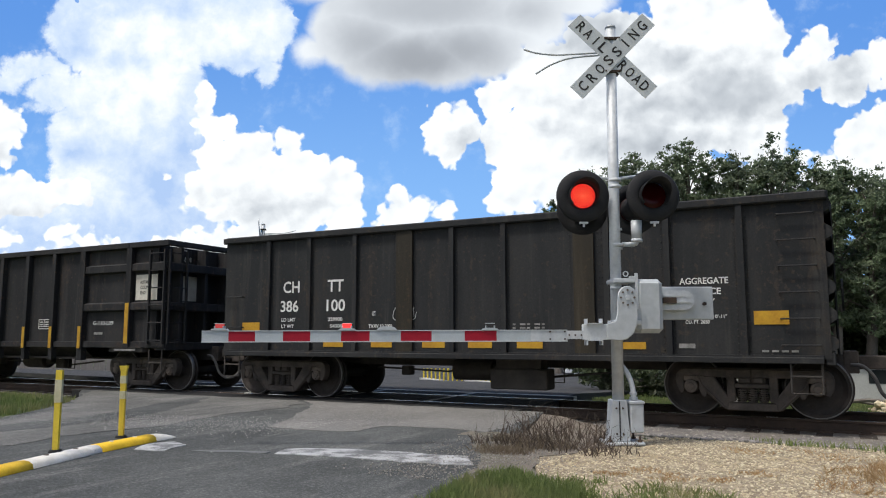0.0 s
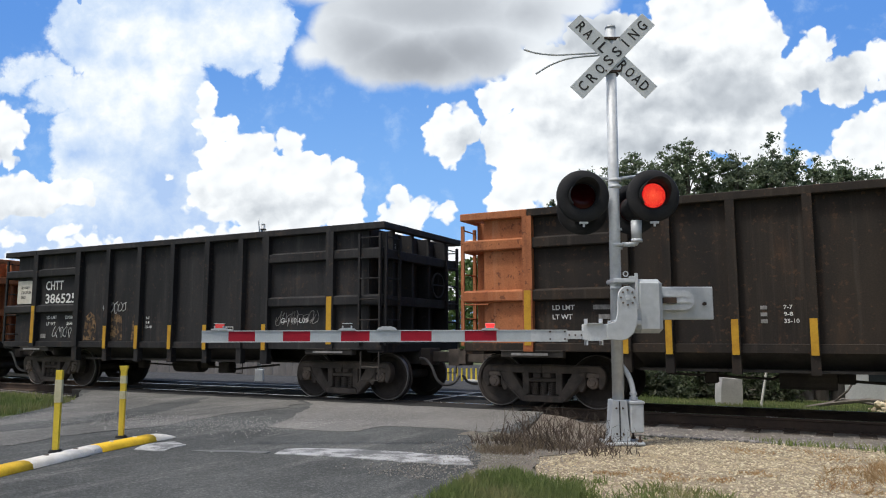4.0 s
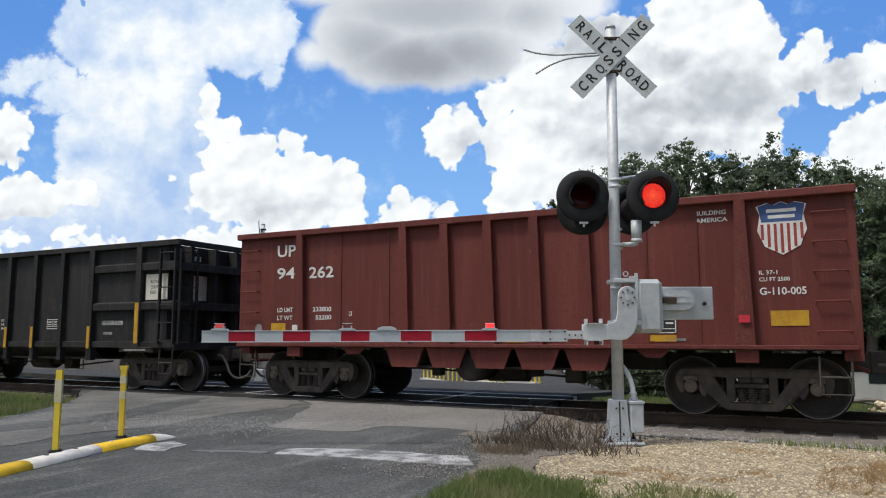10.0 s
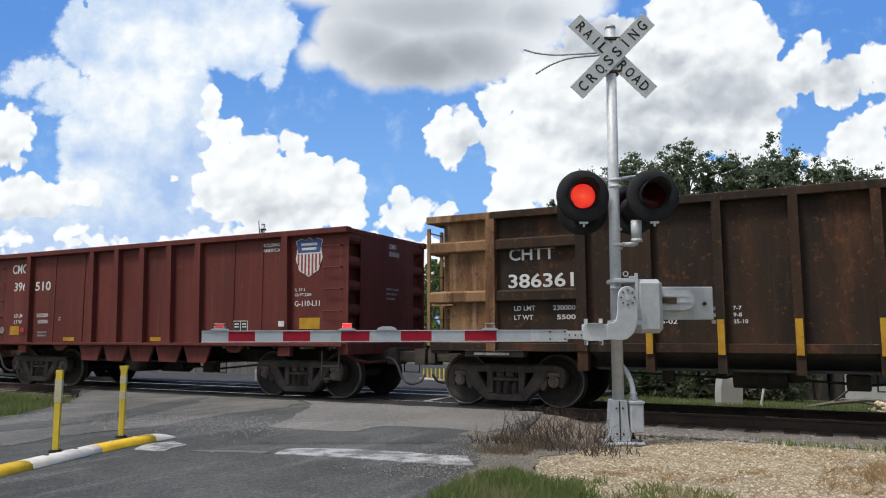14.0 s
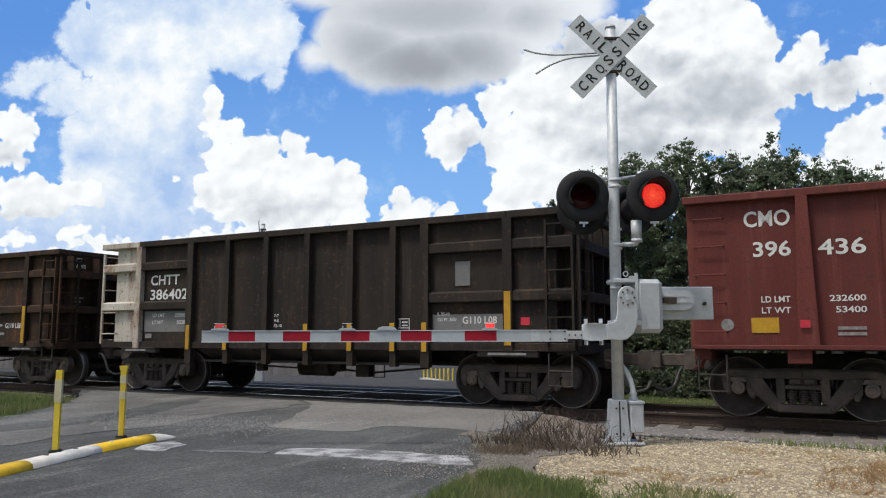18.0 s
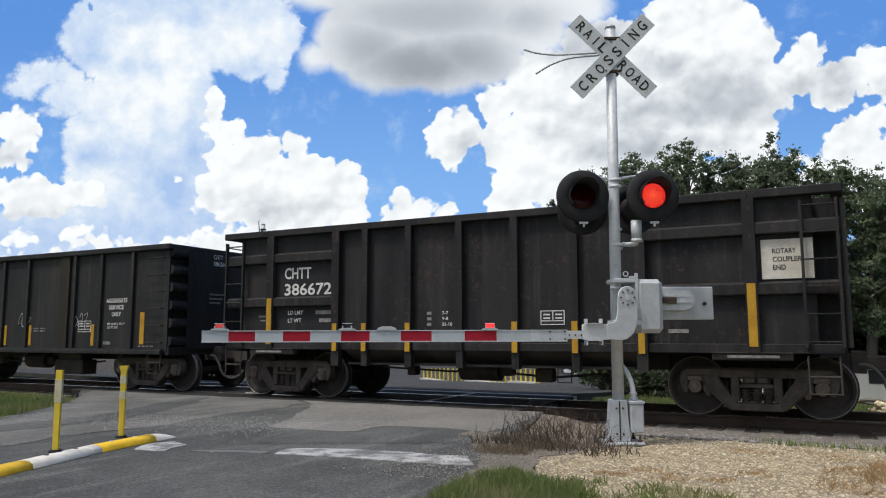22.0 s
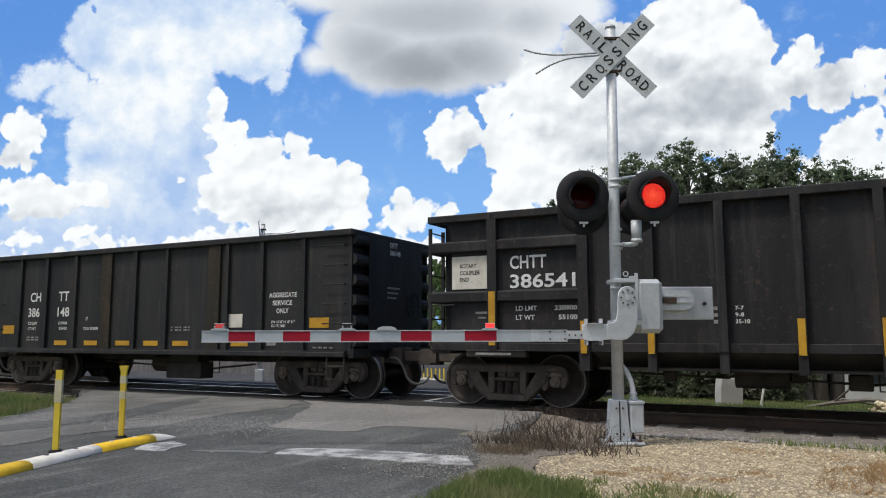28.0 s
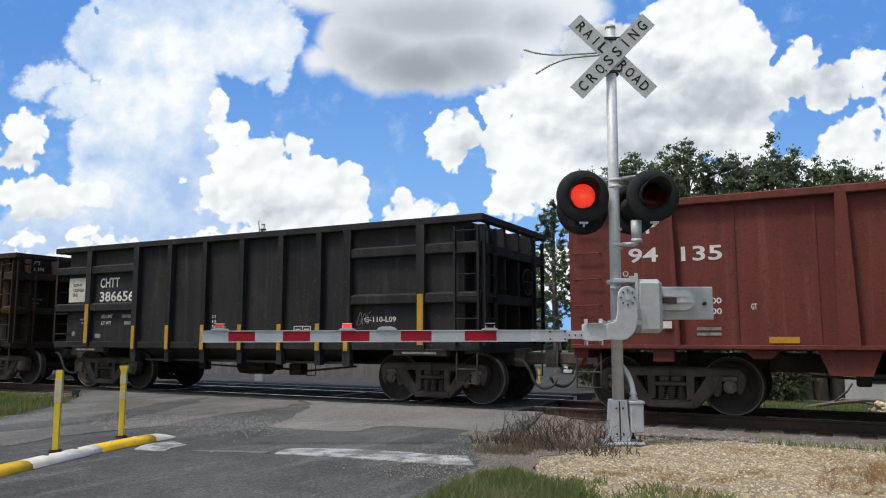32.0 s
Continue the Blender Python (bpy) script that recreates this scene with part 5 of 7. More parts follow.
def car_a(i, spec):
    _, mark, number, paint, lead, trail, panel = spec
    lead, trail = lead or paint, trail or paint
    car = empty("gondola_car")
    hue = {"black": "black", "brown": "rust-brown", "soot": "dark brown"}[paint]
    extra = " with rusty orange end" if "orange" in (lead, trail) else " with bare tan end" if "tan" in (lead, trail) else " with flaking white end" if "chalk" in (lead, trail) else ""
    tagged(car, "weathered %s ribbed steel gondola car%s" % (hue, extra), "gondola car", "cars of the freight train")
    # some of these cars run the other way round, which turns the spacing of their posts about
    turned = panel == "L" or i in (15, 17, 18)
    posts = [8.98 - x for x in reversed(A_POSTS)] if turned else A_POSTS
    tail = 7 if i == 4 else 8
    cuts = [-0.88, posts[0], posts[tail], 9.86]
    side_panels(car, spec, cuts, 1.04, 3.3, 1.5, (lead, paint, trail), "a")
    for s in (-1, 1):
        flip = 0 if s < 0 else 180
        for k, x in enumerate(posts):
            col = lead if k == 0 else trail if k >= tail else paint
            low = 0.98 if k in (0, 8) else 0.68
            w = 0.085 if k in (0, 1, 7, 8) else 0.065
            part("side_post", shared("a_post%d%.2f" % (k in (0, 8), w), lambda: prism(prism(B(), [(-w, 1.0), (w, 1.0), (w, 3.27), (-w, 3.27)], -0.14, 0.0), [(-w, low), (w, low), (w, 1.02), (-w, 1.02)], -0.12 if low < 0.9 else -0.138, 0.02)), col, car, "", pose(x, s * 1.49, 0, 0, 0, flip))
        for z in (2.71, 1.82):
            for a, b, col in ((-1.24, -0.12, lead), (0.04, 1.5, paint), (7.49, 8.94, trail if tail == 7 else paint), (9.1, 10.22, trail)):
                part("side_rib", shared("a_rib%.2f" % (b - a), lambda: rib_bm(b - a)), col, car, "", pose(a if s < 0 else b, s * 1.51, z, 0, 0, flip))
        for a, b, col in ((-1.3, -0.04, lead), (-0.04, posts[tail], paint), (posts[tail], 10.27, trail)):
            part("top_chord", shared("a_chord%.2f" % (b - a), lambda: box(B(), 0, b - a, -0.13, 0.06, 3.26, 3.39, 0.012)), col, car, "", pose(a if s < 0 else b, s * 1.5, 0, 0, 0, flip))
        for a, b, col in ((-1.24, 1.58, lead), (1.58, 7.41, paint), (7.41, 10.2, trail)):
            part("side_sill", shared("a_sill%.2f" % (b - a), lambda: box(B(), 0, b - a, -0.08, 0.02, 0.98, 1.12, 0.008)), paint if col in ("orange", "tan", "chalk") else col, car, "", pose(a if s < 0 else b, s * 1.5, 0, 0, 0, flip))
        # belly plates between the trucks
        part("belly_plate", shared("a_belly", lambda: slope_bm(1.66, 7.33, 0.98, 0.72, 0.4)), "under", car, "", pose(0 if s < 0 else 8.98, s * 1.44, 0, 0, 0, flip))
        for x in (0.0, 8.98):
            part("bolster_plate", shared("bolster_plate", lambda: box(box(B(), -0.55, 0.55, -0.16, 0.0, 0.88, 0.985, 0.01), -0.55, 0.55, -0.2, 0.0, 0.985, 1.0)), "under", car, "", pose(x, s * 1.42, 0, 0, 0, flip))
        for e, x in ((-1, -1.22), (1, 9.72)):
            if e < 0 and (paint != "black" or panel == "L"):
                for z in (1.78, 1.3):
                    part("grab_iron", shared("grab_iron", grab_iron_bm), lead, car, "", pose(x if s < 0 else x + 0.42, s * 1.58, z, 0, 0, flip))
                continue
            part("ladder", shared("a_ladder", lambda: ladder_bm(0.46, 1.15, 3.1, 6, 0.02)), lead if e < 0 else trail, car, "steel side ladder", pose(x if s < 0 else x + 0.46, s * 1.62, 0, 0, 0, flip))
            part("step", shared("step", step_bm), "under", car, "", pose(x if s < 0 else x + 0.46, s * 1.55, 0, 0, 0, flip))
    for e, x, col in ((-1, -0.88, lead), (1, 9.86, trail)):
        t = 0 if e > 0 else 180
        part("end_wall", shared("a_end", lambda: box(B(), -0.012, 0.012, -1.48, 1.48, 1.04, 3.3)), col, car, "", pose(x, 0, 0))
        for z in (2.71, 1.82):
            part("end_rib", shared("a_end_rib", lambda: box(B(), 0.0, 0.36, -1.6, 1.6, 0.0, 0.18, 0.01)), col, car, "", pose(x, 0, z, 0, 0, t))
        part("end_chord", shared("a_end_chord", lambda: box(B(), 0.26, 0.42, -1.62, 1.62, 3.265, 3.385, 0.012)), col, car, "", pose(x, 0, 0, 0, 0, t))
        part("end_sill", shared("a_end_sill", lambda: box(B(), 0.0, 0.36, -1.55, 1.55, 0.93, 1.1, 0.01)), col if col not in ("tan", "chalk", "orange") else paint, car, "", pose(x, 0, 0, 0, 0, t))
        for y in (-1.1, -0.35, 0.35, 1.1):
            part("end_post", shared("a_end_post", lambda: box(B(), 0.0, 0.3, -0.04, 0.04, 1.0, 3.27)), col, car, "", pose(x, y, 0, 0, 0, t))
        for y in (-1.55, 0.95):
            part("end_ladder", shared("a_end_ladder", lambda: ladder_bm(0.5, 1.15, 3.1, 6, 0.02)), col, car, "", pose(x + e * 0.4, y, 0, 0, 0, 90))
    part("brake_wheel", shared("brake_wheel", lambda: rod(rod(lathe(B(), [(0.24, -0.015), (0.27, -0.015), (0.27, 0.015), (0.24, 0.015)], 20), (-0.25, 0, 0), (0.25, 0, 0), 0.014, 0.014, 6), (0, 0, -0.25), (0, 0, 0.25), 0.014, 0.014, 6)), trail, car, "", pose(10.28, 0.5, 2.3, 0, 0, 90))
    part("floor", shared("a_floor", lambda: box(box(B(), -0.86, 9.84, -1.47, 1.47, 1.0, 1.04), 1.75, 7.25, -1.4, 1.4, 0.7, 0.74)), "under", car)
    # lettering on the side that faces the road
    y = -1.518
    if i == 4:
        lettering("CHTT", 0.48, 1.26, 2.44, 2.65, y, car)
    elif i in (15, 17, 30):
        lettering("CHTT", 0.28, 1.1, 2.52 if i == 15 else 2.43, 2.74 if i == 15 else 2.65, y, car)
    elif mark:
        lettering("CHTT", 0.26, 0.92 if paint == "black" and i != 29 else 1.15, 2.38, 2.61, y, car)
    if number:
        lettering(number, 0.35 if i == 4 else 0.26, 1.32 if i == 4 else 1.42, 2.16 if i == 4 else 2.05, 2.38 if i == 4 else 2.29, y, car)
    lettering("LD LMT", 0.36, 0.74, 1.665, 1.745, y, car)
    lettering("LT WT", 0.36, 0.7, 1.51, 1.59, y, car)
    if i in LOADS:
        lettering(LOADS[i][0], 1.05, 1.44, 1.665, 1.745, y, car)
        lettering(LOADS[i][1], 1.12, 1.44, 1.51, 1.59, y, car)
    else:
        small_print([(1.05, 1.42, 1.665, 0.075), (1.14, 1.42, 1.51, 0.075)], y, car)
    small_print([(3.55, 3.64, 1.62 - 0.1 * k, 0.055) for k in range(3)], y, car)
    for k, word in enumerate(("7-7", "9-8", "35-10")):
        lettering(word, 3.86, 3.98 + (0.08 if k == 2 else 0), 1.62 - 0.1 * k, 1.68 - 0.1 * k, y, car)
    dx, dz = (0.9, -0.1) if paint != "black" else (0.35, -0.22) if panel == "L" else (0.0, 0.0)
    outline_box(5.72 + dx, 6.14 + dx, 1.42 + dz, 1.66 + dz, y, car)
    if paint == "black":
        lettering("G-110-L09", 7.75, 8.45, 1.5, 1.6, y, car)
    else:
        lettering("IL 35-10", 7.62, 7.86, 1.6, 1.66, y, car)
        lettering("CU. FT. 2500", 7.62, 8.0, 1.5, 1.56, y, car)
        lettering("G110 L08", 8.12, 8.78, 1.45, 1.58, y, car)
        if paint == "brown":
            lettering("PRDK 05-02", 2.35, 3.05, 1.42, 1.5, y, car)
    small_print([(7.8, 8.1, 1.28, 0.06), (0.15, 0.35, 1.2, 0.1)], y, car)
    small_print([(-0.35, 0.3, 0.915, 0.04), (8.65, 9.35, 0.915, 0.04)], -1.625, car)
    yp = -1.634
    tall = [(-0.1, 0.02, 1.08, 2.0), (8.96, 9.08, 1.08, 2.0)] if not (i == 29) else []
    if lead in ("tan", "chalk"):
        tall = tall[1:]
    yellow_marks(tall + [(x - 0.05, x + 0.05, 0.96, 1.48) for k, x in enumerate(posts[1:8]) if (k + i) % 5 or k in (1, 4)], yp, car)
    if i == 29:
        yellow_marks([(-0.6, -0.4, 1.25, 1.72), (9.3, 9.48, 1.25, 1.75)], y, car)
    if i % 3 == 0:
        bar(9.22, 9.38, 1.42, 1.55, y, car, "tag_red", "car_tag")
    elif i % 3 == 1:
        part("round_mark", rod(B(), (-0.62, y, 1.3), (-0.62, y - 0.004, 1.3), 0.06, 0.06, 14), "dull", car)
        small_print([(-0.4, -0.16, 1.62, 0.04), (-0.35, -0.2, 1.54, 0.03)], y, car)
    if panel == "R":
        rotary_panel(car, 9.17, 9.86, y)
        p = part("panel", shared("end_panel", lambda: box(B(), 0, 0.012, 0, 0.7, 0, 0.58)), "panel", car, "dirty white stencilled panel", pose(9.88, -1.0, 2.06))
    elif panel == "L":
        rotary_panel(car, -0.85, -0.14, y)
    if i == 18:
        part("repaint_patch", box(B(), 0.1, 1.54, y + 0.002, y + 0.006, 1.34, 1.8), "panel_grey", car, "grey repainted patch")
        part("repaint_patch", box(B(), 7.52, 8.9, y + 0.002, y + 0.006, 1.14, 1.62), "panel_grey", car, "grey repainted patch")
        part("card_board", box(B(), 7.98, 8.28, y - 0.01, y + 0.006, 2.12, 2.56, 0.006), "panel_grey", car, "small routing-card board")
    if i in (5,):
        scribble(car, 2.4, 1.75, 0.8, 0.3, y, 3)
        scribble(car, 0.6, 1.2, 0.7, 0.3, y, 8)
        scribble(car, 7.62, 1.42, 1.1, 0.34, y, 9, "dull")
        for a, b in ((1.75, 2.2), (2.4, 3.1), (3.4, 3.8)):
            part("graffiti", prism(B(), [(a, 1.15), (b, 1.15), (b - 0.04, 1.7), ((a + b) / 2, 1.82), (a + 0.05, 1.7)], y + 0.001, y + 0.004), "graffiti_tan", car, "faded sprayed graffiti")
    if i == 29:
        for a, b in ((2.35, 3.1), (4.4, 5.2)):
            n = 16
            pts = [((a + b) / 2 + (b - a) / 2 * math.copysign(abs(math.cos(t)) ** 0.6, math.cos(t)), 1.08 + 0.85 * math.sin(t) ** 0.8 + 0.04 * math.sin(9 * t)) for t in spread(0.001, math.pi - 0.001, n)]
            part("graffiti", prism(B(), pts, y + 0.002, y + 0.004), "graffiti_tan", car, "faded sprayed graffiti face")
            pts = [((a + b) / 2 + (b - a) * 0.36 * math.cos(t), 1.1 + 0.45 * math.sin(t)) for t in spread(0, math.pi, n)]
            part("graffiti", prism(B(), pts, y - 0.001, y + 0.001), "graffiti_yellow", car, "faded sprayed graffiti face")
    if i in (9,):
        scribble(car, 2.55, 1.35, 0.5, 0.35, y, 4)
    if i in (8, 31):
        scribble(car, 7.6, 1.42, 0.3, 0.3, y, i, "dull")
    return car, underworks(car, SPAN["A"], OVER["A"], paint)


B_POSTS = [0.0, 1.03, 2.12, 4.2, 5.2, 7.0, 7.95, 9.02]
B_BROAD = [3.22, 6.62]


def slope_bm(x0, x1, z1, z0, inward):
    """A thin hopper plate that slopes inward as it goes down."""
    bm = B()
    a = [bm.verts.new(p) for p in ((x0, 0, z1), (x1, 0, z1), (x1 - 0.13, inward, z0), (x0 + 0.13, inward, z0))]
    b = [bm.verts.new((v.co.x, v.co.y + 0.02, v.co.z)) for v in a]
    bm.faces.new(a)
    bm.faces.new(b[::-1])
    for k in range(4):
        bm.faces.new((a[k], b[k], b[(k + 1) % 4], a[(k + 1) % 4]))
    return bm


def louvre_end(car, x, e, paint, key, n, z0, z1, depth):
    t = 0 if e > 0 else 180
    part("end_wall", shared(key + "_end", lambda: box(B(), -0.012, 0.012, -1.46, 1.46, z0, z1)), paint, car, "", pose(x, 0, 0))
    for k in range(n):
        z = z0 + 0.05 + (z1 - z0 - 0.25) * k / (n - 1)
        part("end_rib", shared(key + "_end_rib", lambda: prism(B(), [(0, 0.0), (depth * 0.6, 0.015), (depth * 0.92, 0.06), (depth, 0.12), (depth * 0.92, 0.19), (depth * 0.6, 0.24), (0, 0.26)], -1.485, 1.485)), paint, car, "", pose(x, 0, z, 0, 0, t))
    part("end_plate", shared(key + "_end_plate", lambda: box(B(), depth - 0.01, depth + 0.01, -1.05, 1.05, z0, z1)), paint, car, "", pose(x, 0, 0, 0, 0, t))


def rivets_bm():
    """Rivet rows beside the posts of one side."""
    bm = B()
    for x in B_POSTS + B_BROAD:
        wide = 0.085 if x in B_POSTS else 0.24
        for dx in (-wide, wide):
            for k in range(21):
                bmesh.ops.create_cone(bm, cap_ends=True, segments=6, radius1=0.013, radius2=0.007, depth=0.012, matrix=pose(x + dx, -0.005, 1.02 + 0.105 * k, 90, 0, 0))
    return bm


def car_b(i, spec):
    _, _, number, paint, _, _, opt = spec
    car = tagged(empty("gondola_car"), "dark slate thin-ribbed gondola car lettered aggregate service only", "gondola car", "cars of the freight train")
    side_panels(car, spec, [-1.2, 10.15], 0.9, 3.22, 1.5, (paint,), "b")
    for s in (-1, 1):
        flip = 0 if s < 0 else 180
        for x in B_POSTS:
            part("side_post", shared("b_post", lambda: prism(B(), [(-0.045, 0.9), (0.045, 0.9), (0.045, 3.2), (-0.045, 3.2)], -0.075, 0.0)), paint, car, "", pose(x, s * 1.505, 0, 0, 0, flip))
        for x in B_BROAD:
            part("side_post", shared("b_double", lambda: prism(B(), [(-0.17, 0.9), (0.17, 0.9), (0.17, 3.2), (-0.17, 3.2)], -0.06, 0.0)), "olive", car, "broad brown-weathered double post", pose(x, s * 1.505, 0, 0, 0, flip))
        part("top_chord", shared("b_chord", lambda: box(B(), -1.16, 10.2, -0.1, 0.06, 3.18, 3.31, 0.02)), paint, car, "", pose(0 if s < 0 else 9.05, s * 1.5, 0, 0, 0, flip))
        part("side_sill", shared("b_sill", lambda: box(box(B(), -1.1, 10.05, -0.11, 0.02, 0.84, 0.93, 0.008), -1.1, 10.05, -0.09, 0.0, 0.93, 0.96)), paint, car, "", pose(0 if s < 0 else 9.05, s * 1.5, 0, 0, 0, flip))
        for x in (-1.12, 9.62):
            if x < 0:
                for z in (2.05, 1.42):
                    part("grab_iron", shared("grab_iron", grab_iron_bm), paint, car, "", pose(x if s < 0 else x + 0.42, s * 1.57, z, 0, 0, flip))
            else:
                for z in spread(1.1, 3.0, 6):
                    part("ladder_rung", shared("wide_rung", lambda: rung_bm(0.5)), paint, car, "", pose(9.52 if s < 0 else 10.02, s * 1.57, z, 0, 0, flip))
            part("step", shared("step", step_bm), "under", car, "", pose(x if s < 0 else x + 0.42, s * 1.55, 0, 0, 0, flip))
    tagged(part("riveting", shared("riveting", rivets_bm), paint, car, "", pose(0, -1.512, 0)), "", "", "", "stuff")
    louvre_end(car, -0.96, -1, paint, "b", 6, 0.95, 3.2, 0.22)
    louvre_end(car, 10.03, 1, paint, "b", 6, 0.95, 3.2, 0.22)
    part("equipment_box", shared("b_equipment", lambda: box(box(B(), 0, 1.07, -1.02, -0.6, 0.3, 0.66, 0.02), 0.1, 0.95, -0.98, -0.64, 0.66, 0.9)), "under", car, "", pose(5.65 if opt == "y" else 4.7, 0, 0))
    for x in (-1.2, 10.12):
        part("end_chord", shared("b_end_chord", lambda: box(B(), -0.06, 0.1, -1.58, 1.58, 3.185, 3.305, 0.02)), paint, car, "", pose(x, 0, 0))
        part("end_sill", shared("b_end_sill", lambda: box(B(), -0.05, 0.08, -1.5, 1.5, 0.82, 1.0, 0.01)), paint, car, "", pose(x, 0, 0))
    part("brake_wheel", MESH["brake_wheel"], paint, car, "", pose(10.36, 0.5, 1.9, 0, 0, 90))
    part("floor", shared("b_floor", lambda: box(B(), -1.02, 9.96, -1.48, 1.48, 0.86, 0.92)), "under", car)
    y = -1.518
    lo, hi = number.split()
    lettering("CH", 0.36, 0.77, 2.1, 2.335, y, car)
    lettering("TT", 1.46, 1.84, 2.1, 2.335, y, car)
    lettering(lo, 0.3, 0.75, 1.72, 1.95, y, car)
    lettering(hi, 1.44, 1.88, 1.72, 1.95, y, car)
    lettering("LD LMT", 0.33, 0.68, 1.53, 1.6, y, car)
    lettering("LT WT", 0.33, 0.64, 1.4, 1.47, y, car)
    lettering(LOADS[i][0], 1.48, 1.82, 1.53, 1.6, y, car)
    lettering(LOADS[i][1], 1.53, 1.82, 1.4, 1.47, y, car)
    small_print([(0.3 + 0.17 * k, 0.42 + 0.17 * k, 1.2 - 0.06 * r, 0.035) for k in range(3) for r in range(2)] + [(5.35 + 0.13 * k, 5.35 + 0.13 * k + 0.05 + 0.05 * ((k * 3) % 2), 1.42 - 0.06 * r, 0.03) for k in range(5) for r in range(2)] + [(9.25 + 0.13 * k, 9.34 + 0.13 * k, 1.0, 0.03) for k in range(4)], y, car)
    lettering("TXXV 10-2001", 2.42, 2.94, 1.39, 1.46, y, car)
    bar(8.08, 8.32, 1.05, 1.12, y, car, "dull", "stencil_patch")
    lettering("EW 10'-8\" H 10'-11\"", 8.19, 8.79, 1.5, 1.555, y, car)
    lettering("CU. FT. 2650", 8.19, 8.54, 1.42, 1.475, y, car)
    lettering("GT", 2.5, 2.58, 1.62, 1.7, y, car)
    for s, z, x0, x1 in (("AGGREGATE", 2.02, 8.12, 8.83), ("SERVICE", 1.86, 8.22, 8.72), ("ONLY", 1.7, 8.32, 8.63)):
        lettering(s, x0, x1, z, z + 0.1, y, car)
    if i == 27:
        part("panel", box(B(), 6.98, 7.42, y - 0.004, y, 1.42, 1.7), "panel", car, "dirty white placard")
    else:
        outline_box(7.16, 7.62, 1.34, 1.61, y, car)
    if opt == "y":
        yellow_marks([(-0.42, -0.28, 1.06, 1.78), (9.28, 9.42, 1.06, 1.78)] + [(x - 0.17, x - 0.07, 1.02, 1.52) for x in (2.45, 4.45, 5.45, 7.8)], y, car)
        for k, x in enumerate((-0.85, 4.85, 7.0)):
            if i == 21:
                scribble(car, x, 1.45, 0.45, 0.4, y, 20 + k)
    else:
        yellow_marks([(-0.7, -0.24, 1.31, 1.52), (8.48, 8.95, 1.11, 1.32) if i == 13 else (9.16, 9.63, 1.4, 1.6)] + [(x, x + 0.46, 1.03, 1.14) for x in (1.38, 2.48, 3.58, 4.5, 5.42, 7.12)], y, car)
        if i == 2:
            scribble(car, 2.98, 1.5, 0.5, 0.35, y, 11)
    return car, underworks(car, SPAN["B"], OVER["B"], paint)


C_POSTS = [0.13, 2.52, 3.38, 4.23, 5.09, 5.96, 8.35]


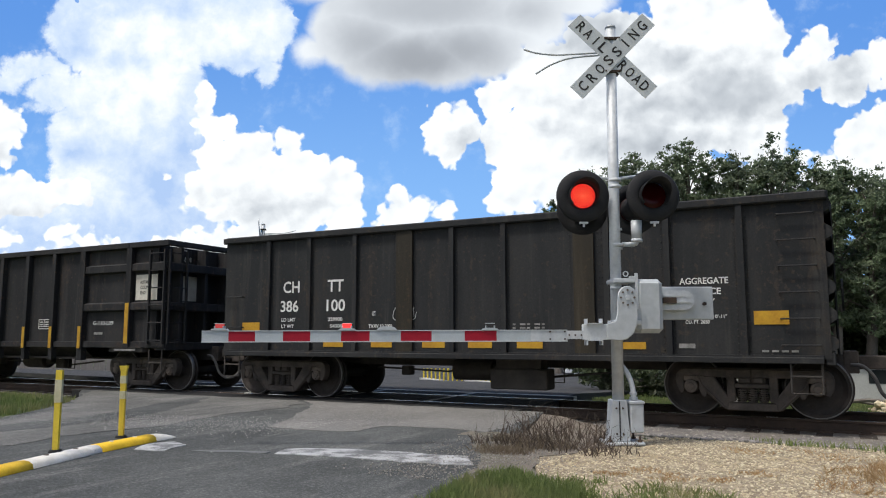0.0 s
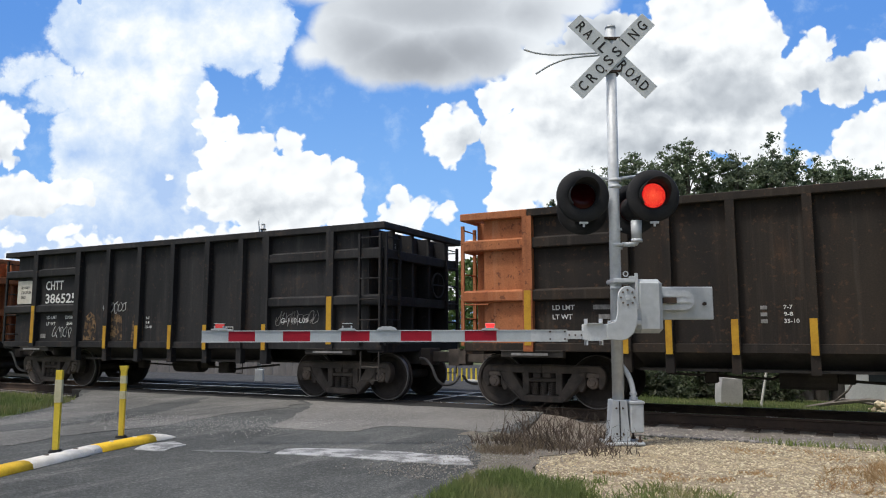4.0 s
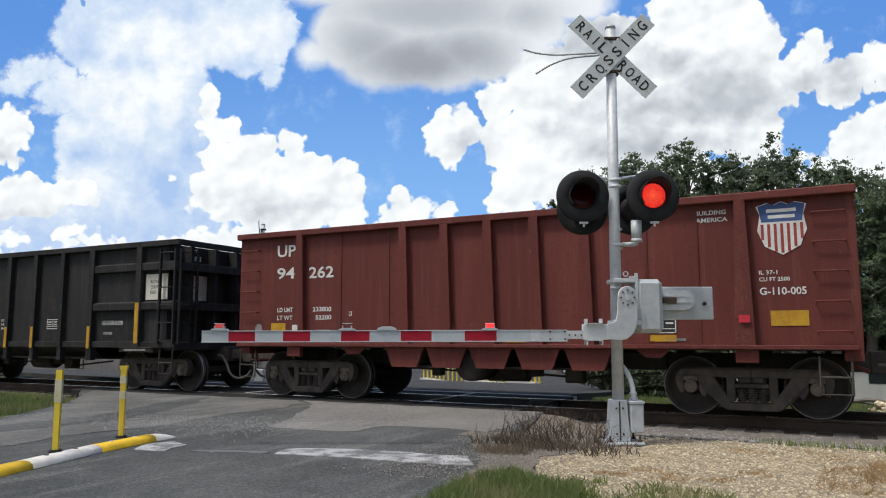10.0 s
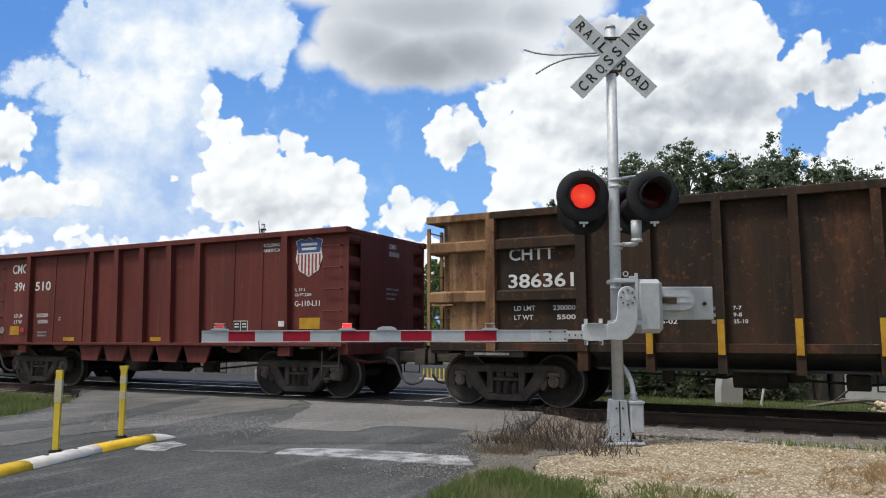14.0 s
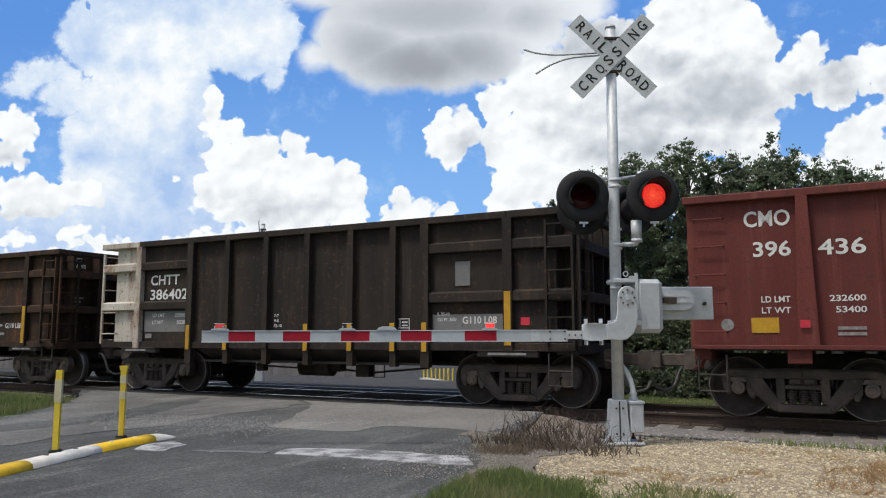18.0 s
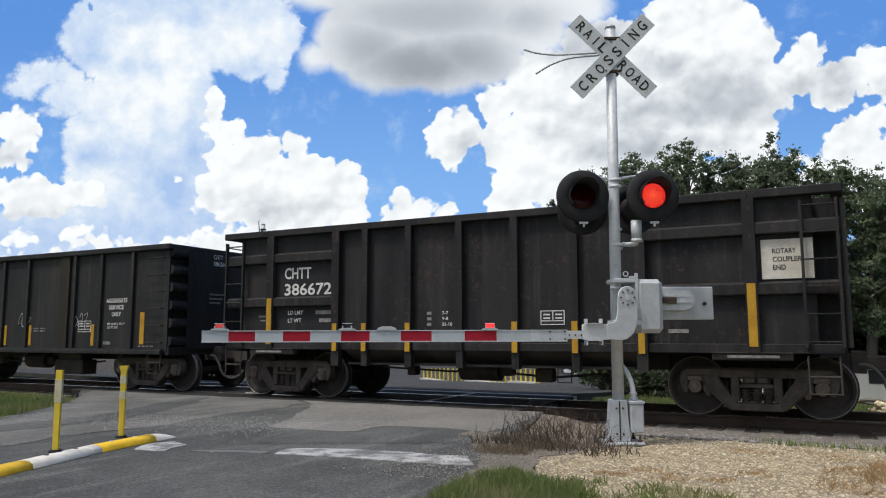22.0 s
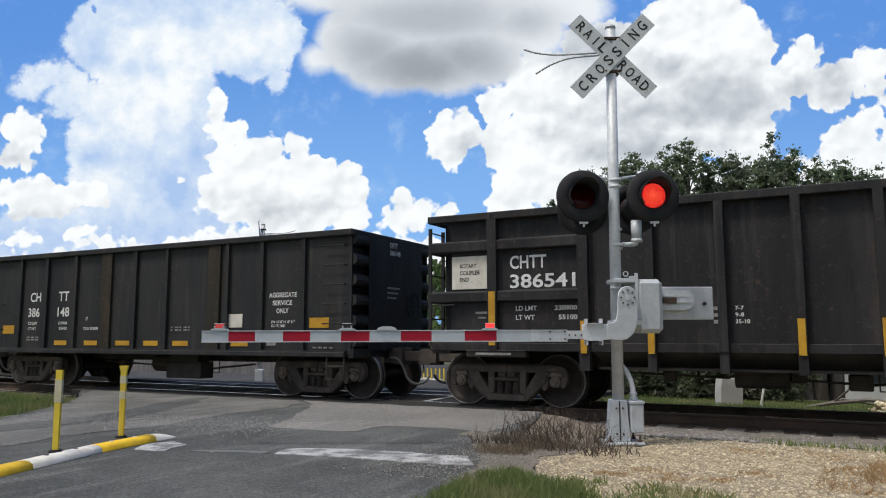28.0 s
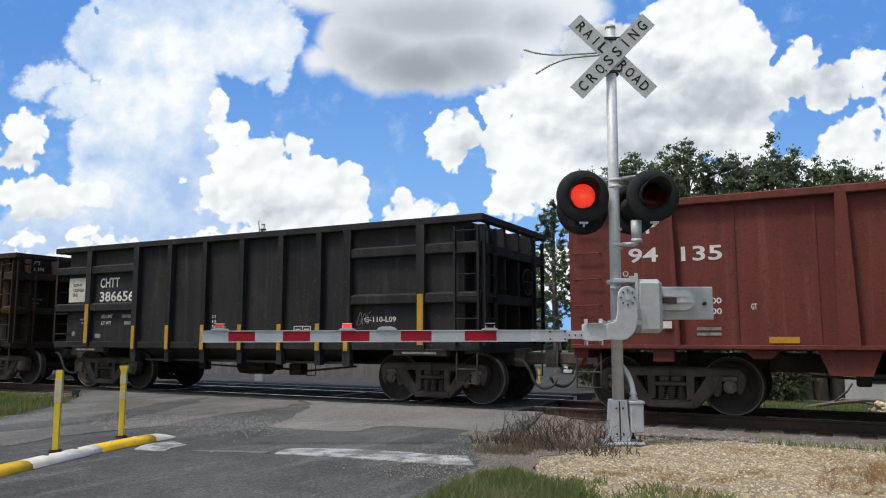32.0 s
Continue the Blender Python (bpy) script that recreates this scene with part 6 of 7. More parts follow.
def car_c(i, spec):
    _, mark, number, paint, _, _, _ = spec
    car = tagged(empty("gondola_car"), "oxide-red steel gondola car with tapered posts and a shield emblem", "gondola car", "cars of the freight train")
    side_panels(car, spec, [-1.48, 9.86], 1.06, 3.27, 1.5, (paint,), "c")
    for s in (-1, 1):
        flip = 0 if s < 0 else 180
        for x in C_POSTS:
            part("side_post", shared("c_post", lambda: prism(B(), [(-0.14, 1.1), (0.14, 1.1), (0.075, 3.25), (-0.075, 3.25)], -0.12, 0.0)), paint, car, "", pose(x, s * 1.505, 0, 0, 0, flip))
        for x in (1.08, 2.17, 6.94, 7.71):
            part("seam_batten", shared("c_batten", lambda: prism(B(), [(-0.02, 1.1), (0.02, 1.1), (0.02, 3.25), (-0.02, 3.25)], -0.022, 0.0)), paint, car, "", pose(x, s * 1.505, 0, 0, 0, flip))
        part("top_chord", shared("c_chord", lambda: box(B(), -1.52, 9.88, -0.12, 0.06, 3.24, 3.36, 0.014)), paint, car, "", pose(0 if s < 0 else 8.36, s * 1.5, 0, 0, 0, flip))
        part("side_sill", shared("c_sill", lambda: box(B(), -1.45, 9.8, -0.13, 0.02, 1.04, 1.1, 0.006)), paint, car, "", pose(0 if s < 0 else 8.36, s * 1.5, 0, 0, 0, flip))
        for x in C_POSTS[1:6]:
            part("skirt_plate", shared("c_skirt", lambda: prism(B(), [(-0.44, 1.06), (0.44, 1.06), (0.38, 0.98), (0.26, 0.68), (-0.26, 0.68), (-0.38, 0.98)], -0.03, 0.03)), paint, car, "", pose(x, s * 1.5, 0, 0, 0, flip))
        for x in (1.4, 7.0):
            part("skirt_plate", shared("c_bracket", lambda: prism(B(), [(-0.3, 1.06), (0.3, 1.06), (0.12, 0.9), (-0.12, 0.9)], -0.03, 0.03)), paint, car, "", pose(x, s * 1.5, 0, 0, 0, flip))
        for x in (0.0, 8.36):
            part("bolster_plate", shared("c_bolster_plate", lambda: box(B(), -0.16, 0.16, -0.12, 0.0, 0.84, 1.05, 0.01)), paint, car, "", pose(x, s * 1.45, 0, 0, 0, flip))
        for x in (-1.38, 9.3):
            for z in spread(1.3, 3.0, 5):
                part("ladder_rung", shared("rung", lambda: rung_bm(0.42)), paint, car, "", pose(x if s < 0 else x + 0.42, s * 1.57, z, 0, 0, flip))
            part("step", shared("step", step_bm), "under", car, "", pose(x if s < 0 else x + 0.42, s * 1.55, 0, 0, 0, flip))
    for e, x in ((-1, -1.28), (1, 9.66)):
        louvre_end(car, x, e, paint, "c", 5, 1.1, 3.25, 0.17)
        part("end_chord", shared("c_end_chord", lambda: box(B(), -0.1, 0.12, -1.6, 1.6, 3.245, 3.355, 0.014)), paint, car, "", pose(x + e * 0.05, 0, 0))
        part("end_sill", shared("c_end_sill", lambda: box(B(), -0.1, 0.14, -1.5, 1.5, 0.88, 1.1, 0.01)), paint, car, "", pose(x + e * 0.06, 0, 0))
        part("end_bracket", shared("c_end_bracket", lambda: tube(B(), [(0, -1.3, 0.95), (0.1, -1.2, 0.8), (0.25, -0.9, 0.72), (0.25, 0.9, 0.72), (0.1, 1.2, 0.8), (0, 1.3, 0.95)], 0.03, 6)), paint, car, "", pose(x, 0, 0, 0, 0, 0 if e > 0 else 180))
    part("air_reservoir", shared("c_reservoir", lambda: lathe(B(), [(0.0, -0.24), (0.1, -0.25), (0.22, -0.22), (0.28, -0.16), (0.29, 0.0), (0.29, 0.5), (0.0, 0.5)], 24), True), "under", car, "round dusty air reservoir under the floor", pose(3.72, -1.1, 0.72))
    part("floor", shared("c_floor", lambda: box(box(B(), -1.38, 9.74, -1.48, 1.48, 1.02, 1.07), 2.2, 6.2, -1.2, 1.2, 0.66, 0.7)), "under", car)
    y = -1.518
    lo, hi = number.split()
    lettering(mark, -0.66 if mark == "CMO" else -0.5, -0.03, 2.84, 3.08, y, car)
    lettering(lo, -0.55 if len(lo) > 2 else -0.5, -0.04, 2.39, 2.62, y, car)
    lettering(hi, 0.31, 0.91, 2.38, 2.61, y, car)
    lettering("LD LMT", -0.47, -0.08, 1.72, 1.81, y, car)
    lettering("LT WT", -0.47, -0.08, 1.56, 1.65, y, car)
    lettering(LOADS[i][0], 0.42, 0.87, 1.72, 1.81, y, car)
    lettering(LOADS[i][1], 0.49, 0.87, 1.56, 1.65, y, car)
    small_print([(0.5, 0.85, 1.32, 0.045), (0.5, 0.85, 1.24, 0.045), (6.2, 6.6, 1.22, 0.05), (7.2, 7.5, 1.16, 0.04)], y, car)
    lettering("GT", 1.28, 1.36, 1.62, 1.71, y, car)
    lettering("BUILDING", 7.71, 8.15, 3.07, 3.14, y, car)
    lettering("AMERICA", 7.71, 8.17, 2.96, 3.03, y, car)
    cx, top, w = 8.91, 3.2, 0.34
    sh = [(cx - w, top - 0.06), (cx - w * 0.55, top - 0.01), (cx - w * 0.3, top - 0.05), (cx, top), (cx + w * 0.3, top - 0.05), (cx + w * 0.55, top - 0.01), (cx + w, top - 0.06), (cx + w * 0.86, top - 0.2), (cx + w * 0.98, top - 0.42), (cx + w * 0.7, top - 0.66), (cx, top - 0.79), (cx - w * 0.7, top - 0.66), (cx - w * 0.98, top - 0.42), (cx - w * 0.86, top - 0.2)]
    emblem = part("emblem", prism(B(), sh, y - 0.003, y), "letter", car, "white shield emblem with blue top and red stripes")
    part("emblem_field", prism(B(), [(cx + (px - cx) * 0.92, top - 0.06 + (pz - top + 0.06) * 0.8) for px, pz in sh[:7]] + [(cx + w * 0.8, top - 0.3), (cx - w * 0.8, top - 0.3)], y - 0.006, y - 0.002), "shield_blue", emblem)
    for k in range(-3, 4):
        x = cx + k * 0.088
        low = top - 0.76 + 0.022 * k * k
        bar(x - 0.02, x + 0.02, low, top - 0.33, y - 0.004, emblem, "shield_red", "emblem_stripe")
    for k in range(2):
        bar(cx - 0.2 + 0.02 * k, cx + 0.2 - 0.02 * k, top - 0.16 - 0.09 * k, top - 0.11 - 0.09 * k, y - 0.007, emblem, "letter", "emblem_bar")
    lettering("IL 37-1", 8.57, 8.82, 2.13, 2.19, y, car)
    lettering("CU FT 2500", 8.57, 8.98, 2.03, 2.09, y, car)
    lettering("G-110-L11" if mark == "CMO" else "G-110-005", 8.57, 9.19, 1.83, 1.94, y, car)
    outline_box(6.95, 7.36, 1.28, 1.56, y, car)
    yellow_marks([(-0.62, -0.25, 1.28, 1.5), (6.95, 7.36, 1.15, 1.25), (8.7, 9.2, 1.38, 1.6), (1.5, 1.9, 1.13, 1.22), (4.5, 4.9, 1.13, 1.22)], y, car)
    bar(8.28, 8.43, 1.43, 1.54, y - 0.14, car, "tag_red" if i % 2 else "letter", "car_tag")
    bar(0.03, 0.16, 1.35, 1.46, y - 0.14, car, "tag_red" if mark == "CMO" else "letter", "car_tag")
    part("end_mark", rod(B(), (-0.95, y, 1.4), (-0.95, y - 0.004, 1.4), 0.09, 0.09, 16), "dull", car)
    return car, underworks(car, SPAN["C"], OVER["C"], paint)


def end_lettering(car, kind, spec):
    """Small mark and number on the trailing end."""
    x = {"A": 9.88, "B": 10.266, "C": 9.845}[kind]
    mark = spec[1] or "CHTT"
    number = spec[2].replace(" ", "")
    y0, z0 = (-1.0, 2.98) if kind == "A" else (-0.3, 2.9) if kind == "B" else (0.0, 2.92)
    for s, z, h, w in ((mark, z0 + 0.16, 0.11, 0.3), (number, z0, 0.11, 0.42)):
        if s:
            ob = lettering(s, 0, w, 0, h, 0, car)
            ob.matrix_basis = pose(x, y0, z, 0, 0, 90)
    for k in range(3):
        ob = bar(0, 0.5 - 0.07 * k, 0, 0.04, 0, car, "dull")
        ob.matrix_basis = pose(x, y0 - 0.1, 2.2 - 0.1 * k, 0, 0, 90)


CARS = []
for i, spec in enumerate(SEQ):
    car, sets = {"A": car_a, "B": car_b, "C": car_c}[spec[0]](i, spec)
    end_lettering(car, spec[0], spec)
    CARS.append((car, sets, START[i]))


# ---------------------------------------------------------------- trees, plants, stones
def tree(label, x, y, z, top, width, leaves, seed, lean=0.0, leaf=0.16, low=0.25, material="leaf", name="tree"):
    """Tapered trunk with limbs and a crown of many small leaves in uneven clumps."""
    rng = np.random.default_rng(seed)
    ob = tagged(empty(name, pose(x, y, z)), label, "tree" if name == "tree" else "shrub", "trees behind the railway")
    h = top - z
    bm = B()
    r0 = 0.035 * h ** 0.9
    pts = [Vector((lean * u * h + 0.25 * math.sin(3 * u + seed), 0.2 * math.cos(2.3 * u + seed), u * h * 0.9)) for u in spread(0, 1, 7)]
    for k, (a, b) in enumerate(zip(pts, pts[1:])):
        rod(bm, a, b, r0 * (1 - k / 7.5), r0 * (1 - (k + 1) / 7.5), 8, False)
    heads = []
    n = int(40 + 14 * width)
    for k in range(n):
        u = low + (1 - low) * ((k + rng.random()) / n) ** 0.85
        base = pts[min(5, int(u * 6))]
        ang = rng.random() * 2 * math.pi
        v = (u - low) / (1 - low)
        reach = width * (0.28 + 0.8 * math.sin(math.pi * (0.06 + 0.8 * (1 - v)))) * rng.uniform(0.3, 1.05)
        foot = Vector((base.x, base.y, u * h * 0.8))
        tip = Vector((base.x + reach * math.cos(ang), base.y + reach * math.sin(ang), u * h * 0.95 + rng.uniform(-0.2, 0.25)))
        rod(bm, foot, tip, 0.03 + 0.02 * (1 - u), 0.01, 5, False)
        # sprays of leaves along the limb and on short twigs round its tip
        size = 0.62 + 0.16 * width
        for w in (0.55, 0.8, 1.0, 1.0, 1.08):
            c = foot.lerp(tip, w) + Vector(rng.normal(size=3)) * (0.16 * size)
            heads.append((np.array(c), rng.uniform(0.15, 0.4) * size))
    for k in range(4):
        heads.append((np.array((pts[-1].x + rng.normal() * 0.12, pts[-1].y, h * (0.86 + 0.035 * k))), 0.26))
    part("trunk", bm, "bark", ob, "", None, True)
    per = int(2.1 * leaves) // len(heads)
    vs, fs = [], []
    for c, r in heads:
        d = rng.normal(size=(per, 3))
        d /= np.linalg.norm(d, axis=1)[:, None]
        p = c + d * (r * np.minimum(np.abs(rng.normal(0.0, 0.6, per)), 1.15))[:, None] * np.array((1.2, 1.2, 0.7))
        a = rng.normal(size=(per, 3))
        a /= np.linalg.norm(a, axis=1)[:, None]
        b = np.cross(a, rng.normal(size=(per, 3)))
        b /= np.linalg.norm(b, axis=1)[:, None]
        s = (leaf * rng.uniform(0.6, 1.3, per))[:, None]
        quad = np.stack([p - a * s, p - b * s * 0.45 + a * s * 0.1, p + a * s, p + b * s * 0.45 + a * s * 0.1], 1)
        vs.append(quad.reshape(-1, 3))
    v = np.concatenate(vs)
    f = np.arange(len(v)).reshape(-1, 4)
    me = bpy.data.meshes.new("crown")
    me.from_pydata(v.tolist(), [], f.tolist())
    me.materials.append(M[material])
    crown = new("crown", me)
    crown.parent = ob
    tagged(crown, "", "", "", "stuff")
    return ob


TREES = [(-7.11, 14.8, 8.0, 1.3, 7000), (-6.46, 15.2, 8.4, 1.4, 7500), (-5.7, 16.0, 8.6, 1.4, 7500), (-4.68, 15.8, 9.0, 1.3, 8000),
         (-3.86, 16.4, 8.0, 1.4, 7500), (-2.63, 16.6, 8.3, 1.5, 8000), (-1.43, 17.0, 8.55, 1.4, 8000), (-0.84, 17.6, 8.7, 1.3, 7000), (-0.14, 17.6, 7.8, 1.3, 7000), (0.41, 18.0, 8.1, 1.3, 7000),
         (1.27, 18.3, 7.5, 1.5, 7000), (2.17, 18.8, 7.5, 1.5, 7000), (3.66, 19.5, 7.7, 1.7, 6000), (6.5, 20.0, 8.2, 2.6, 5000)]
for k, (x, y, top, w, n) in enumerate(TREES):
    tree("live oak with dark green leaves and a grey trunk", x, y, height(x, y), top, w, n, 40 + k, 0.008 * (-1) ** k, 0.072, 0.3)
for k, (x, y, top) in enumerate(((-93, 138, 18.4), (-83, 132, 18.1), (-74, 125, 18.0), (-65.3, 119, 16.6), (-59, 116, 16.9), (-51.5, 109, 15.7), (-44.6, 103, 15.9))):
    tree("tall bright green tree beyond the far road", x, y, height(x, y), top, 5.6, 4200, 140 + k, 0.0, 0.42, 0.12, "leaf_light")
tree("slender dark tree beyond the far road", -28.3, 70.3, height(-28.3, 70.3), 17.6, 2.6, 3000, 147, 0.0, 0.24, 0.2, "leaf")
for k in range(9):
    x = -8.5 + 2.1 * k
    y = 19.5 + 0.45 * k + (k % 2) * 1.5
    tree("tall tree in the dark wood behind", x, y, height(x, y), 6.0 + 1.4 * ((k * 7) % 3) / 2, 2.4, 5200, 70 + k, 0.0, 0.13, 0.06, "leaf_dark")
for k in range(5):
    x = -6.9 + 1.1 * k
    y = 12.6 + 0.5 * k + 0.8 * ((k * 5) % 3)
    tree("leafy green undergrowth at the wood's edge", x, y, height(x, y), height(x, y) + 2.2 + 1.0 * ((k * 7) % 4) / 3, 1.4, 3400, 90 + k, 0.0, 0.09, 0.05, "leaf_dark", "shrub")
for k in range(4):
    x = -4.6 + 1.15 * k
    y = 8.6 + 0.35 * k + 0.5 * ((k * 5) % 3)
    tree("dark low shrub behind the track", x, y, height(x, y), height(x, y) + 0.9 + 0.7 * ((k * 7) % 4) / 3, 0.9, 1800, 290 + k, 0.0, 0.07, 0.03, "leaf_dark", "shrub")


def far_wood(label, x0, y0, x1, y1, h, n, seed, size, ground=None, material="leaf_far"):
    rng = np.random.default_rng(seed)
    u = rng.random(n)
    lump = 0.6 + 0.4 * np.sin(u * 60 + 3 * np.sin(u * 23)) * np.sin(u * 17 + 1)
    zz = rng.random(n) ** 0.8 * h * lump
    p = np.stack([x0 + (x1 - x0) * u + rng.normal(size=n) * size, y0 + (y1 - y0) * u + rng.normal(size=n) * size * 3, zz + (height(0, 200) - 0.5 if ground is None else ground)], 1)
    a, b = rng.normal(size=(n, 3)), rng.normal(size=(n, 3))
    a *= (size / np.linalg.norm(a, axis=1))[:, None]
    b *= (size * 0.7 / np.linalg.norm(b, axis=1))[:, None]
    v = np.stack([p - a, p - b, p + a, p + b], 1).reshape(-1, 3)
    me = bpy.data.meshes.new("far_woods")
    me.from_pydata(v.tolist(), [], np.arange(len(v)).reshape(-1, 4).tolist())
    me.materials.append(M[material])
    tagged(new("far_woods", me), label, "woods", "", "stuff")


far_wood("low hazy line of distant woods", -420, 120, 60, 330, 9.0, 16000, 5, 1.3)


far_wood("dense foliage deep in the wood, coloured dark for shade", -9.5, 20.5, 16, 26, 9.6, 42000, 6, 0.2, -1.3, "leaf_dark")


def blades(name, label, pts, n, h, seed, material="grass", base=0.0, thick=0.006, lean=0.5):
    """Grass blades scattered over a polygon given in x and y."""
    rng = np.random.default_rng(seed)
    poly = np.array(pts)
    lo, hi = poly.min(0), poly.max(0)
    got = []
    while len(got) < n:
        q = lo + (hi - lo) * rng.random(2)
        inside, j = False, len(poly) - 1
        for i in range(len(poly)):
            if (poly[i][1] > q[1]) != (poly[j][1] > q[1]) and q[0] < (poly[j][0] - poly[i][0]) * (q[1] - poly[i][1]) / (poly[j][1] - poly[i][1]) + poly[i][0]:
                inside = not inside
            j = i
        if inside and noise.noise((q[0] * 2.2, q[1] * 2.2, seed)) > -0.25 + 0.5 * rng.random() - 0.25:
            got.append(q)
    g = np.array(got)
    z = np.array([height(x, y) + base for x, y in g])
    ang = rng.random(n) * 2 * np.pi
    hh = h * rng.uniform(0.4, 1.2, n)
    side = np.stack([np.cos(ang), np.sin(ang), np.zeros(n)], 1) * thick
    lean_v = np.stack([np.cos(ang * 3.1), np.sin(ang * 3.1), np.zeros(n)], 1) * (hh * lean * rng.random(n))[:, None]
    p = np.stack([g[:, 0], g[:, 1], z], 1)
    up = np.zeros((n, 3))
    up[:, 2] = hh
    v = np.stack([p - side, p + side, p + side * 0.7 + up * 0.6 + lean_v * 0.45, p + up * 0.95 + lean_v, p - side * 0.7 + up * 0.6 + lean_v * 0.45], 1).reshape(-1, 3)
    me = bpy.data.meshes.new(name)
    me.from_pydata(v.tolist(), [], np.arange(len(v)).reshape(-1, 5).tolist())
    me.materials.append(M[material])
    return tagged(new(name, me), label, "grass", "", "stuff")


blades("grass_verge", "fresh green grass at the road's edge", [(-2.7, -8.6), (-2.85, -7.3), (-2.6, -6.9), (-2.27, -7.05), (-1.65, -7.6), (-1.2, -8.6)], 9000, 0.13, 1)
blades("grass_bank", "green grass bank beside the track", [(-19.5, -2.4), (-16.3, -1.9), (-13.4, -3.4), (-12.3, -4.6), (-11.4, -6.1), (-11.9, -8.5), (-20, -8.5)], 16000, 0.16, 2, "grass", 0.03, 0.011)
blades("grass_strip", "thin grass between the gravel and the ballast", [(-1.0, -3.2), (0.1, -3.4), (3.5, -3.3), (3.5, -4.3), (0.4, -4.4), (-0.6, -4.2)], 1000, 0.08, 3, "grass", 0.07, 0.005, 0.9)
blades("grass_far", "grass behind the track", [(-4.2, 2.6), (9, 2.6), (9, 13), (-6.3, 12)], 26000, 0.12, 4, "grass", 0.0, 0.014)
blades("grass_far", "grass verge of the far road", [(-5.0, 4.0), (-4.6, 2.6), (-3.5, 2.6), (-4.0, 14), (-6.0, 14)], 6000, 0.14, 5, "grass", 0.0, 0.014)
for k, (x, y, r) in enumerate(((-0.81, -4.48, 0.22), (-1.54, -6.16, 0.17), (-0.69, -5.87, 0.14), (-1.82, -6.45, 0.15), (-1.25, -6.45, 0.16), (-0.3, -4.1, 0.25), (-0.95, -6.3, 0.12), (0.1, -4.5, 0.25))):
    blades("weed_patch", "low patch of brown withered weeds on gravel", [(x + r * (1.2 + 0.7 * math.sin(5 * a + k)) * math.cos(a), y + r * (0.9 + 0.5 * math.sin(3 * a + 2 * k)) * math.sin(a)) for a in spread(0, 5.4, 13)], 200, 0.045, 20 + k, "weeds", 0.0, 0.006, 1.6)


blades("dry_grass", "tall orange-brown dead grass at the gravel's edge", [(0.3, -4.9), (0.6, -4.2), (1.4, -4.0), (1.6, -6.5), (0.15, -6.8), (0.15, -5.9)], 2600, 0.11, 61, "weeds", 0.0, 0.004, 1.1)
blades("dry_grass", "sparse straw-coloured grass over the gravel", [(-0.1, -5.2), (0.4, -4.9), (0.3, -6.4), (-0.2, -6.4)], 700, 0.06, 62, "weeds", 0.0, 0.004, 1.5)
blades("grass_verge", "thin yellow-green grass spilling onto gravel", [(-2.3, -7.0), (-1.6, -6.75), (-0.7, -7.0), (-0.5, -7.6), (-1.6, -7.8)], 1500, 0.1, 63, "grass", 0.0, 0.004, 1.0)


def stones(name, label, n, size, seed, material, place, squash=0.65):
    """Loose angular stones, joined."""
    rng = np.random.default_rng(seed)
    bm = B()
    bmesh.ops.create_icosphere(bm, subdivisions=1, radius=1.0)
    base = np.array([v.co[:] for v in bm.verts])
    faces = np.array([[v.index for v in f.verts] for f in bm.faces])
    bm.free()
    vs, fs = [], []
    for k in range(n):
        x, y, z = place(rng)
        s = size * rng.uniform(0.45, 1.35)
        v = base * (1 + rng.uniform(-0.28, 0.28, base.shape)) * s * np.array((1, rng.uniform(0.6, 1.0), squash))
        a = rng.random() * 6.283
        c, d = math.cos(a), math.sin(a)
        v = np.stack([v[:, 0] * c - v[:, 1] * d + x, v[:, 0] * d + v[:, 1] * c + y, v[:, 2] + z], 1)
        vs.append(v)
        fs.append(faces + k * len(base))
    me = bpy.data.meshes.new(name)
    me.from_pydata(np.concatenate(vs).tolist(), [], np.concatenate(fs).tolist())
    me.materials.append(M[material])
    return tagged(new(name, me), label, "stones", "", "stuff")


gravel_edge = [(-2.95, -5.6), (-2.5, -4.65), (-2.0, -4.0), (-1.0, -3.7), (2.6, -3.5), (2.6, -9.5), (-1.0, -9.5), (-1.75, -7.55), (-2.3, -7.0)]
flat = tagged(part("gravel_bed", slab(B(), gravel_edge, -0.06, -0.012), "gravelbed"), "pale limestone gravel around the signal", "gravel", "", "structure")


def in_gravel(rng):
    while True:
        x, y = rng.uniform(-2.9, 2.2), rng.uniform(-8.3, -3.6)
        if x > np.interp(y, [-9.5, -7.55, -7.0, -5.6, -4.65, -4.0], [-1.0, -1.75, -2.3, -2.95, -2.5, -2.0]) and y < -3.55:
            return x, y, -0.012


stones("gravel_stones", "pale cream limestone pebbles", 20000, 0.0105, 7, "pebble", in_gravel)
stones("gravel_stones", "larger cream limestone pebbles", 4200, 0.0165, 17, "pebble", in_gravel)
stones("ballast_stones", "grey angular ballast stones beside the rail", 4500, 0.034, 8, "stone", lambda r: (r.uniform(-4.2, 6.0), r.uniform(-2.75, -0.9), -0.205))
stones("ballast_stones", "grey angular ballast stones between the rails", 2500, 0.034, 9, "stone", lambda r: (r.uniform(-4.2, 7.0), r.uniform(-0.65, 2.4), -0.2))
stones("ballast_stones", "mixed stones between the ballast and the gravel", 3000, 0.028, 13, "stone", lambda r: (lambda y: (r.uniform(-2.2, 3.0), y, height(0, y) + 0.05 + 0.03 * (y < -3.0)))(r.uniform(-3.75, -2.2)))
stones("road_grit", "loose pale grit on the asphalt", 3600, 0.0055, 10, "grit", lambda r: (lambda x: (x, -5.0 + 0.35 * (x + 8) * 0.5 + r.normal(0, 0.42) - 0.3, 0.005))(r.uniform(-11.5, -6.3)))
